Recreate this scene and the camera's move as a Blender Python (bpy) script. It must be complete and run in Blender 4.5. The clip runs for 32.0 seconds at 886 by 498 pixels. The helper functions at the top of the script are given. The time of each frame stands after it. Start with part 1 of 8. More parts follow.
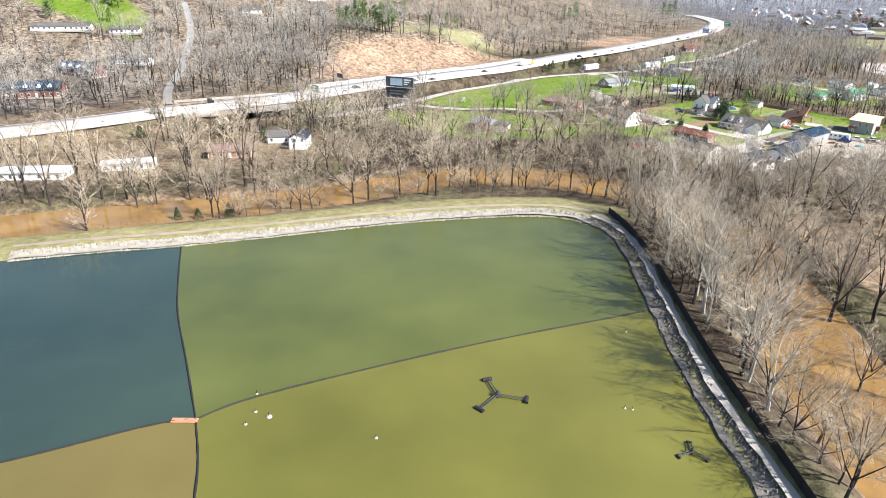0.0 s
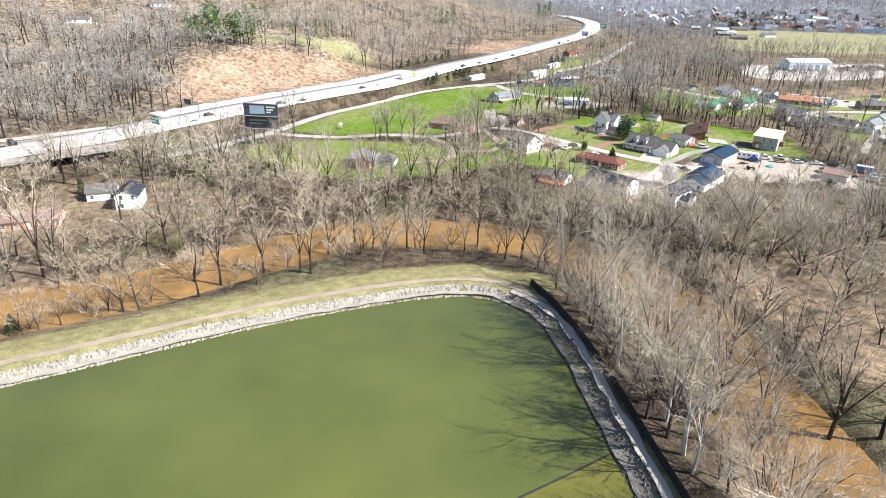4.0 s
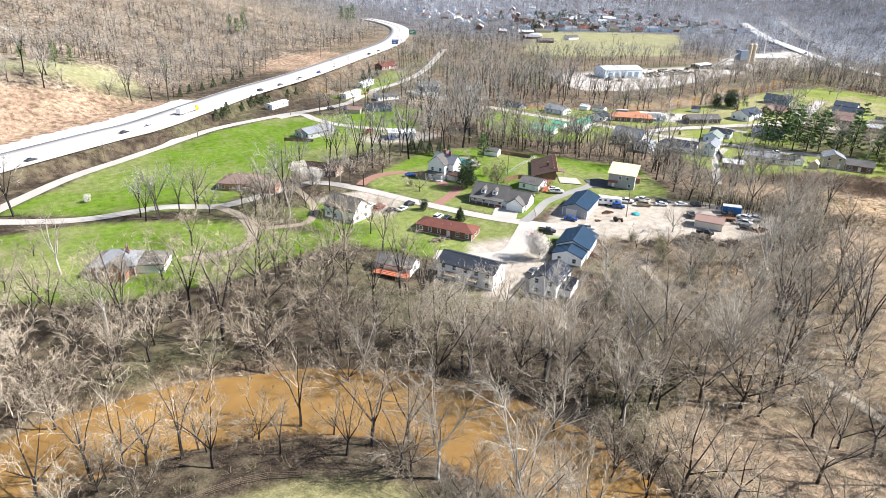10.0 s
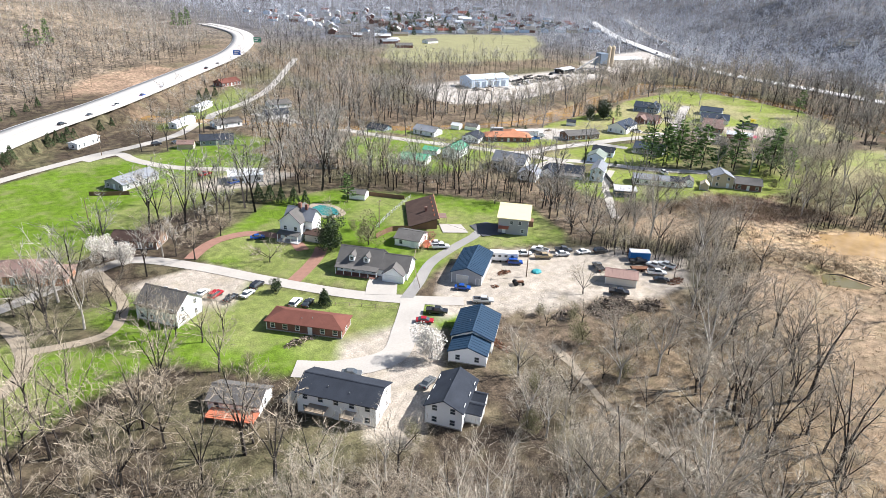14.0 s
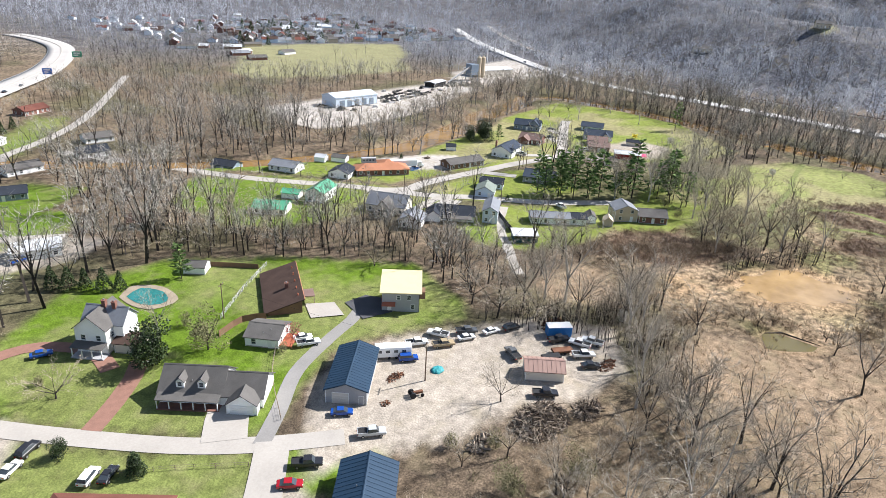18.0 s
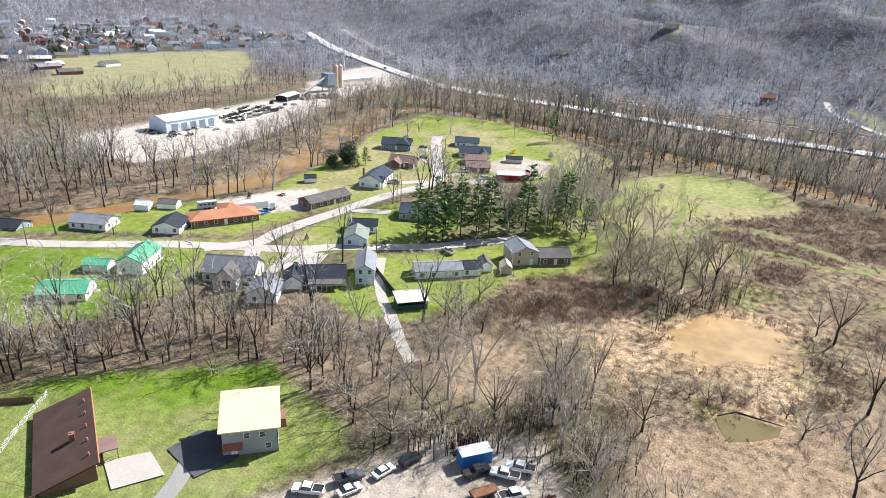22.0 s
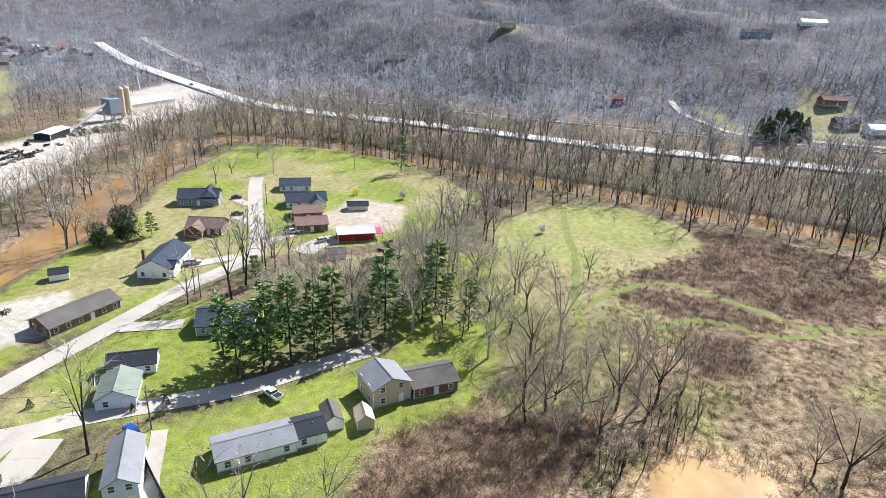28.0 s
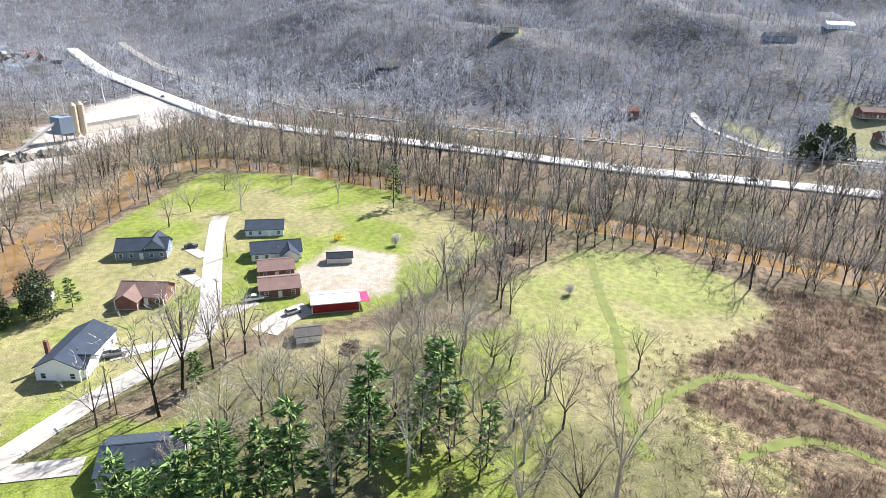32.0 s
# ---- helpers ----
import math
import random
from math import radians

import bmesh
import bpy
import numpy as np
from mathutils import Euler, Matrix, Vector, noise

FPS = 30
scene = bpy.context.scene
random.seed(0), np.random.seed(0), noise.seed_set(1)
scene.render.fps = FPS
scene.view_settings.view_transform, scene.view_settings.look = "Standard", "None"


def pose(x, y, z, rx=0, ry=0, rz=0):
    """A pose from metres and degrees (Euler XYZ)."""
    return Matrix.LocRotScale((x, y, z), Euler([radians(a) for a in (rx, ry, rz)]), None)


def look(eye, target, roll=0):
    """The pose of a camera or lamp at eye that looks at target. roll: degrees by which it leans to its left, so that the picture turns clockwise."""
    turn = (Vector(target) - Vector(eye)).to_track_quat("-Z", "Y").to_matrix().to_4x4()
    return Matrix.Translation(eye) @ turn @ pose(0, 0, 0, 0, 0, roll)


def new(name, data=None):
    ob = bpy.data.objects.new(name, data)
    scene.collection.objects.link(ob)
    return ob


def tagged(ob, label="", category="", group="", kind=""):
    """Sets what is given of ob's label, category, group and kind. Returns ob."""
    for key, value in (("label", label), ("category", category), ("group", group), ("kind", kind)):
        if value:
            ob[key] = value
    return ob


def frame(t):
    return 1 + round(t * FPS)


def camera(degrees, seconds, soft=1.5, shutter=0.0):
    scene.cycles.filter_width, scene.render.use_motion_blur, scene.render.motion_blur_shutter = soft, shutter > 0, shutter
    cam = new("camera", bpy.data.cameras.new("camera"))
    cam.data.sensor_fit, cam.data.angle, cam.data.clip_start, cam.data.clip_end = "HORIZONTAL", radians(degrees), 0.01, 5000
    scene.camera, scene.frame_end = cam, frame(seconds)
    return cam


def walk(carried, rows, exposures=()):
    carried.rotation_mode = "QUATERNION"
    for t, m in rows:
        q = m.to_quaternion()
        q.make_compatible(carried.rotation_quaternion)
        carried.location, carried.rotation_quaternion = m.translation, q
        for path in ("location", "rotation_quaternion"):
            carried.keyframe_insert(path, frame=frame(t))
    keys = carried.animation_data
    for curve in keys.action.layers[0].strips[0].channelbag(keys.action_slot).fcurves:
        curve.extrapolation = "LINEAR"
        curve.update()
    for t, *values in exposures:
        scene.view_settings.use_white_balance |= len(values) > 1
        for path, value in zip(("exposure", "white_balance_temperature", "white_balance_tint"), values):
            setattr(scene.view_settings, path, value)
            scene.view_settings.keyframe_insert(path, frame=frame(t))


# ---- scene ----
cam = camera(69.7, 32.0, soft=0.8)
PATH = [
    (0, (0.84, 5.54, 72.05), (0.850, 7.362, 71.225), 0.90),
    (1, (0.92, 18.48, 72.72), (1.014, 20.299, 71.889), 1.00),
    (2, (1.52, 31.37, 73.35), (1.702, 33.182, 72.526), 1.09),
    (3, (2.51, 43.95, 74.03), (2.777, 45.752, 73.200), 1.17),
    (3.5, (3.23, 50.09, 74.40), (3.539, 51.884, 73.573), 1.23),
    (5.5, (7.24, 73.27, 76.13), (7.728, 75.023, 75.306), 1.52),
    (6, (8.45, 78.93, 76.51), (8.981, 80.669, 75.687), 1.60),
    (7, (11.60, 90.45, 77.24), (12.217, 92.163, 76.416), 1.73),
    (8, (15.21, 102.11, 77.99), (15.912, 103.786, 77.165), 1.88),
    (9, (19.59, 113.63, 78.81), (20.378, 115.272, 77.981), 1.99),
    (10, (24.34, 125.04, 79.64), (25.206, 126.651, 78.815), 2.09),
    (11, (29.89, 136.34, 80.51), (30.834, 137.902, 79.686), 2.16),
    (12, (36.68, 147.44, 81.39), (37.701, 148.946, 80.568), 2.23),
    (13, (44.18, 158.16, 82.18), (45.291, 159.606, 81.359), 2.31),
    (14, (51.72, 168.51, 82.77), (52.911, 169.893, 81.955), 2.41),
    (14.5, (55.66, 173.45, 82.97), (56.884, 174.809, 82.159), 2.48),
    (16.5, (72.42, 192.28, 83.23), (73.794, 193.497, 82.437), 2.74),
    (17, (76.98, 196.77, 83.25), (78.388, 197.945, 82.465), 2.87),
    (18, (86.55, 205.39, 83.27), (88.012, 206.502, 82.484), 3.11),
    (19, (96.40, 213.54, 83.28), (97.909, 214.591, 82.499), 3.28),
    (20, (106.46, 221.03, 83.28), (108.027, 222.005, 82.498), 3.29),
    (21, (116.79, 227.89, 83.27), (118.413, 228.762, 82.499), 3.22),
    (22, (127.69, 234.07, 83.27), (129.364, 234.845, 82.506), 3.22),
    (23, (139.11, 239.59, 83.28), (140.826, 240.273, 82.517), 3.31),
    (24, (150.84, 244.58, 83.28), (152.596, 245.176, 82.527), 3.36),
    (25, (162.93, 248.94, 83.30), (164.712, 249.446, 82.548), 3.19),
    (26, (175.11, 252.81, 83.32), (176.921, 253.229, 82.571), 2.95),
    (26.5, (181.44, 254.39, 83.32), (183.258, 254.759, 82.580), 2.86),
    (28.5, (206.42, 260.71, 83.26), (208.240, 261.048, 82.516), 2.42),
    (29, (212.70, 262.25, 83.26), (214.529, 262.592, 82.514), 2.40),
    (30, (225.39, 265.23, 83.27), (227.213, 265.563, 82.525), 2.40),
    (31, (238.32, 268.35, 83.30), (240.147, 268.685, 82.554), 2.37),
    (32, (251.31, 271.66, 83.32), (253.138, 271.985, 82.579), 2.22),
]
walk(cam, [(t, look(eye, target, roll)) for t, eye, target, roll in PATH],
     exposures=[(0, 1.24), (3, 1.24), (7, 1.27), (11, 1.20), (14, 1.12), (18, 0.98), (22, 1.10), (26, 1.08), (29, 1.07), (30, 1.14), (31, 1.27), (32, 1.30)])

# ---- daylight ----
SUN_DIR = Vector((math.cos(radians(-26)) * math.cos(radians(41)), math.sin(radians(-26)) * math.cos(radians(41)), math.sin(radians(41))))
world = bpy.data.worlds.new("sky")
scene.world = world
world.use_nodes = True
sky = world.node_tree.nodes.new("ShaderNodeTexSky")
sky.sky_type, sky.sun_disc = "NISHITA", False
sky.sun_elevation, sky.sun_rotation = radians(41), radians(116)
back = world.node_tree.nodes["Background"]
back.inputs["Strength"].default_value = 0.080
world.node_tree.links.new(sky.outputs[0], back.inputs[0])
lamp = bpy.data.lights.new("sun", "SUN")
lamp.energy, lamp.angle, lamp.color = 5.0, radians(0.5), (1.0, 0.985, 0.975)
sun = new("sun", lamp)
sun.matrix_world = look(SUN_DIR * 100, (0, 0, 0))


# ---- materials ----
def mat(name, color, rough=0.8, metal=0.0, var=0.25, scale=1.0, fine=8.0, bump=0.0, spec=0.3, tint=None, island=0.0, per_object=0.0):
    """A surface with colour variation at a broad and a fine scale, and fine relief."""
    m = bpy.data.materials.new(name)
    m.use_nodes = True
    nt = m.node_tree
    N, Lk = nt.nodes, nt.links
    b = N["Principled BSDF"]
    b.inputs["Roughness"].default_value = rough
    b.inputs["Metallic"].default_value = metal
    b.inputs["Specular IOR Level"].default_value = spec
    geo = N.new("ShaderNodeNewGeometry")
    big = N.new("ShaderNodeTexNoise")
    big.inputs["Scale"].default_value, big.inputs["Detail"].default_value = scale, 4
    small = N.new("ShaderNodeTexNoise")
    small.inputs["Scale"].default_value, small.inputs["Detail"].default_value = fine, 3
    Lk.new(geo.outputs["Position"], big.inputs["Vector"])
    Lk.new(geo.outputs["Position"], small.inputs["Vector"])
    add = N.new("ShaderNodeMath")
    add.operation = "MULTIPLY_ADD"
    Lk.new(big.outputs["Fac"], add.inputs[0])
    add.inputs[1].default_value = 0.6
    half = N.new("ShaderNodeMath")
    half.operation = "MULTIPLY"
    Lk.new(small.outputs["Fac"], half.inputs[0])
    half.inputs[1].default_value = 0.4
    Lk.new(half.outputs[0], add.inputs[2])
    last = add.outputs[0]
    if island or per_object:
        rnd = N.new("ShaderNodeMath")
        rnd.operation = "MULTIPLY_ADD"
        if island:
            Lk.new(geo.outputs["Random Per Island"], rnd.inputs[0])
        else:
            Lk.new(N.new("ShaderNodeObjectInfo").outputs["Random"], rnd.inputs[0])
        k = island or per_object
        rnd.inputs[1].default_value = k
        sub = N.new("ShaderNodeMath")
        sub.operation = "SUBTRACT"
        Lk.new(last, sub.inputs[0])
        sub.inputs[1].default_value = k / 2
        Lk.new(sub.outputs[0], rnd.inputs[2])
        last = rnd.outputs[0]
    ramp = N.new("ShaderNodeValToRGB")
    Lk.new(last, ramp.inputs[0])
    dark = [c * (1 - var) for c in color]
    light = [min(1, c * (1 + var)) for c in (tint or color)]
    ramp.color_ramp.elements[0].position, ramp.color_ramp.elements[0].color = 0.28, (*dark, 1)
    ramp.color_ramp.elements[1].position, ramp.color_ramp.elements[1].color = 0.72, (*light, 1)
    Lk.new(ramp.outputs[0], b.inputs["Base Color"])
    if bump:
        bp = N.new("ShaderNodeBump")
        bp.inputs["Strength"].default_value, bp.inputs["Distance"].default_value = bump, 0.1
        Lk.new(small.outputs["Fac"], bp.inputs["Height"])
        Lk.new(bp.outputs[0], b.inputs["Normal"])
    return m


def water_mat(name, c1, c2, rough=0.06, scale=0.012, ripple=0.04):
    """Murky water: a silted body colour in broad patches, under a glossy, faintly rippled face."""
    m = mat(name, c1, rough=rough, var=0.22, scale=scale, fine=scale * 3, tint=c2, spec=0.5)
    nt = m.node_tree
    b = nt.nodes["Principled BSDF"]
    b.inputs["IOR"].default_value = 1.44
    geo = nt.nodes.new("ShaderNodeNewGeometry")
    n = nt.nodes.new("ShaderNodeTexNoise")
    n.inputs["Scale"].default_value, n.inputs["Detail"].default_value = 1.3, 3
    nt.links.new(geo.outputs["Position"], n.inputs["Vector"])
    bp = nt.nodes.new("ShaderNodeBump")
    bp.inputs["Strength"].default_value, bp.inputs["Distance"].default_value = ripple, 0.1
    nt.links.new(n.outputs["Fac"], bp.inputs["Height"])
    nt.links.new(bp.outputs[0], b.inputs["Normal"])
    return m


M = {
    "asphalt": mat("asphalt", (0.240, 0.228, 0.216), 0.9, var=0.18, scale=0.15, fine=3),
    "concrete": mat("pale_concrete", (0.365, 0.335, 0.30), 0.85, var=0.16, scale=0.12, fine=2.5),
    "roof_blue": mat("blue_black_shingles", (0.046, 0.058, 0.080), 0.9, var=0.2, scale=0.35, fine=5, bump=0.2, spec=0.1),
    "valleyroad": mat("worn_pale_asphalt", (0.42, 0.408, 0.395), 0.85, var=0.14, scale=0.08, fine=1.5),
    "highway": mat("highway_concrete", (0.425, 0.398, 0.372), 0.85, var=0.10, scale=0.06, fine=1.5),
    "gravel": mat("gravel", (0.368, 0.336, 0.296), 0.95, var=0.25, scale=0.2, fine=5, bump=0.4),
    "track": mat("dusty_track", (0.27, 0.222, 0.165), 0.95, var=0.3, scale=0.25, fine=4, bump=0.3),
    "brickdrive": mat("brick_paving", (0.240, 0.128, 0.096), 0.9, var=0.2, scale=0.6, fine=6, bump=0.3),
    "bark": mat("grey_bark", (0.036, 0.030, 0.026), 0.95, var=0.45, scale=0.05, fine=3, island=0.3),
    "paleBark": mat("pale_bark", (0.425, 0.391, 0.348), 0.9, var=0.35, scale=0.6, fine=4),
    "twig": mat("bare_twigs", (0.172, 0.139, 0.102), 0.95, var=0.45, scale=0.045, fine=0.012, tint=(0.395, 0.332, 0.252), island=0.25),
    # distance haze and fill for backlit hills put into a pale blue-grey
    "hazewood": mat("haze_tinted_far_wood", (0.300, 0.312, 0.352), 0.95, var=0.65, scale=0.03, fine=0.01, tint=(0.53, 0.545, 0.590), island=0.15),
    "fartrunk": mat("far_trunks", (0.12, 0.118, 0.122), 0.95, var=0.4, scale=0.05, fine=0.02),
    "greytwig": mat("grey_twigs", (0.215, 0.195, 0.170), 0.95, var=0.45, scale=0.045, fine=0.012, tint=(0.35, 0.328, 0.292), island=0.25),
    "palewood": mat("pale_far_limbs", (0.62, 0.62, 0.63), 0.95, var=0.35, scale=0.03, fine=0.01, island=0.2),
    "silver": mat("silver_twigs", (0.268, 0.229, 0.180), 0.95, var=0.45, scale=0.045, fine=0.012, tint=(0.435, 0.385, 0.312), island=0.25),
    "brush": mat("dry_brush", (0.110, 0.076, 0.052), 0.95, var=0.45, scale=0.04, fine=0.8, tint=(0.20, 0.150, 0.098), island=0.4),
    "bud": mat("budding_twigs", (0.170, 0.158, 0.082), 0.9, var=0.3, scale=0.2, fine=2, island=0.3),
    "needle": mat("pine_needles", (0.078, 0.140, 0.044), 0.8, var=0.5, scale=0.4, fine=3, tint=(0.155, 0.235, 0.072), island=0.5),
    "cedar": mat("cedar_foliage", (0.030, 0.050, 0.020), 0.85, var=0.4, scale=0.4, fine=3, tint=(0.055, 0.080, 0.03), island=0.5),
    "blossom": mat("white_blossom", (0.62, 0.58, 0.52), 0.9, var=0.25, scale=0.6, fine=3, island=0.4),
    "redbud": mat("red_blossom", (0.30, 0.08, 0.09), 0.9, var=0.3, scale=0.6, fine=3, island=0.4),
    "yellowbush": mat("yellow_blossom", (0.75, 0.58, 0.02), 0.9, var=0.2, scale=0.6, fine=3, island=0.4),
    # pond: broad pale patches in the colour stand in for cloud reflections
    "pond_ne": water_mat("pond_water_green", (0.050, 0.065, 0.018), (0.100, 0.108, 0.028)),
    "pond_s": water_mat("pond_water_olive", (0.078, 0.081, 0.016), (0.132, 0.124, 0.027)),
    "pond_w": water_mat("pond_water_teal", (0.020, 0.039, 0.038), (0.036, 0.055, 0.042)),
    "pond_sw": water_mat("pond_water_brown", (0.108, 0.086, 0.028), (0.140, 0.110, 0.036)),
    "river": water_mat("muddy_river_water", (0.178, 0.098, 0.030), (0.262, 0.152, 0.050), rough=0.1, scale=0.05),
    "puddle": water_mat("silty_flood_water", (0.29, 0.180, 0.078), (0.37, 0.245, 0.115), rough=0.06, scale=0.08),
    "stone": mat("pale_limestone", (0.270, 0.246, 0.206), 0.95, var=0.3, scale=0.6, fine=4, bump=0.4, island=0.4),
    "darkstone": mat("grey_riprap", (0.128, 0.116, 0.101), 0.95, var=0.4, scale=0.6, fine=4, bump=0.4, island=0.5),
    "black": mat("black_rubber", (0.018, 0.018, 0.02), 0.7, var=0.3, scale=1, fine=8),
    "steel": mat("dull_steel", (0.33, 0.33, 0.33), 0.5, metal=0.6, var=0.2, scale=1, fine=8),
    "darksteel": mat("grimy_dark_steel", (0.06, 0.062, 0.058), 0.6, metal=0.3, var=0.4, scale=1, fine=6),
    "pole": mat("weathered_timber_pole", (0.16, 0.115, 0.08), 0.9, var=0.3, scale=0.5, fine=5),
    "wood": mat("weathered_planks", (0.240, 0.192, 0.144), 0.9, var=0.3, scale=0.5, fine=5),
    "redwood": mat("red_stained_deck", (0.42, 0.13, 0.07), 0.85, var=0.25, scale=0.5, fine=5),
    "glass": mat("window_glass", (0.05, 0.06, 0.07), 0.06, var=0.2, spec=0.7),
    "white": mat("white_siding", (0.90, 0.90, 0.885), 0.6, var=0.05, scale=0.3, fine=3),
    "trim": mat("white_trim", (0.80, 0.80, 0.78), 0.5, var=0.05),
    "offwhite": mat("cream_siding", (0.68, 0.63, 0.55), 0.7, var=0.08, scale=0.3, fine=3),
    "lightblue": mat("pale_blue_siding", (0.62, 0.70, 0.79), 0.7, var=0.08, scale=0.3, fine=3),
    "grey": mat("grey_siding", (0.36, 0.36, 0.37), 0.7, var=0.1, scale=0.3, fine=3),
    "bluegrey": mat("blue_grey_siding", (0.20, 0.25, 0.31), 0.7, var=0.1, scale=0.3, fine=3),
    "tan": mat("tan_siding", (0.52, 0.43, 0.31), 0.75, var=0.1, scale=0.3, fine=3),
    "brick": mat("red_brick", (0.205, 0.098, 0.074), 0.9, var=0.3, scale=0.5, fine=7, bump=0.2),
    "orangebrick": mat("orange_brick", (0.42, 0.19, 0.11), 0.9, var=0.25, scale=0.5, fine=7, bump=0.2),
    "brownwood": mat("brown_board_wall", (0.19, 0.11, 0.07), 0.85, var=0.2, scale=0.5, fine=5),
    "redpaint": mat("dark_red_paint", (0.26, 0.018, 0.022), 0.7, var=0.2, scale=0.4, fine=4),
    "roof_grey": mat("grey_shingles", (0.115, 0.108, 0.102), 0.9, var=0.22, scale=0.35, fine=5, bump=0.25, spec=0.1),
    "darkasphalt": mat("dark_asphalt", (0.075, 0.075, 0.08), 0.9, var=0.2, scale=0.3, fine=4),
    "evergreen": mat("broad_evergreen_leaves", (0.014, 0.026, 0.009), 0.5, var=0.5, scale=0.5, fine=3, tint=(0.032, 0.052, 0.016), island=0.5),
    "roof_light": mat("light_grey_shingles", (0.20, 0.21, 0.23), 0.9, var=0.18, scale=0.35, fine=5, bump=0.25, spec=0.1),
    "roof_dark": mat("charcoal_shingles", (0.034, 0.039, 0.050), 0.95, var=0.25, scale=0.35, fine=5, bump=0.25, spec=0.1),
    "roof_brown": mat("brown_shingles", (0.070, 0.046, 0.038), 0.9, var=0.25, scale=0.35, fine=5, bump=0.25, spec=0.1),
    "roof_mauve": mat("mauve_brown_shingles", (0.196, 0.132, 0.115), 0.9, var=0.2, scale=0.35, fine=5, bump=0.25, spec=0.1),
    "roof_red": mat("red_brown_shingles", (0.149, 0.061, 0.047), 0.9, var=0.2, scale=0.35, fine=5, bump=0.25, spec=0.1),
    "roof_orange": mat("orange_shingles", (0.40, 0.180, 0.105), 0.85, var=0.2, scale=0.25, fine=4, bump=0.2, spec=0.1),
    "roof_green": mat("green_metal_roof", (0.09, 0.33, 0.20), 0.45, var=0.15, scale=0.3, fine=3),
    "roof_sage": mat("grey_green_shingles", (0.17, 0.20, 0.17), 0.85, var=0.2, scale=0.35, fine=5),
    "roof_navy": mat("dark_blue_metal_roof", (0.020, 0.044, 0.078), 0.5, var=0.15, scale=0.3, fine=3, spec=0.15),
    "roof_yellow": mat("pale_yellow_roof_boarding", (0.66, 0.555, 0.32), 0.8, var=0.06, scale=0.5, fine=4),
    "roof_white": mat("white_metal_roof", (0.54, 0.55, 0.565), 0.5, var=0.12, scale=0.3, fine=3),
    "roof_pink": mat("faded_pinkish_metal_roof", (0.306, 0.196, 0.162), 0.6, var=0.12, scale=0.3, fine=3),
    "teal": mat("dark_teal_boards", (0.025, 0.085, 0.085), 0.7, var=0.2),
    "magenta": mat("magenta_canopy", (0.62, 0.03, 0.13), 0.6, var=0.1),
    "blue": mat("bright_blue_paint", (0.02, 0.16, 0.42), 0.45, var=0.1),
    "signgreen": mat("green_sign_sheet", (0.01, 0.24, 0.13), 0.5, var=0.05),
    "signblue": mat("blue_sign_sheet", (0.03, 0.13, 0.5), 0.5, var=0.05),
    "poster": mat("dark_poster", (0.075, 0.085, 0.105), 0.5, var=0.4, scale=0.3, fine=1.5),
    "posterlight": mat("pale_poster", (0.42, 0.52, 0.60), 0.5, var=0.3, scale=0.3, fine=1.5),
    "tarp": mat("teal_tarp", (0.03, 0.25, 0.27), 0.6, var=0.3, scale=1, fine=4, bump=0.6),
    "pool": water_mat("teal_pool_cover", (0.016, 0.120, 0.118), (0.034, 0.185, 0.175), rough=0.2, scale=0.4),
    "rust": mat("rusty_scrap", (0.150, 0.068, 0.038), 0.85, var=0.5, scale=0.8, fine=4, island=0.6),
    "scrap": mat("mixed_scrap_wood", (0.105, 0.076, 0.054), 0.9, var=0.55, scale=0.8, fine=4, tint=(0.215, 0.172, 0.132), island=0.8),
}


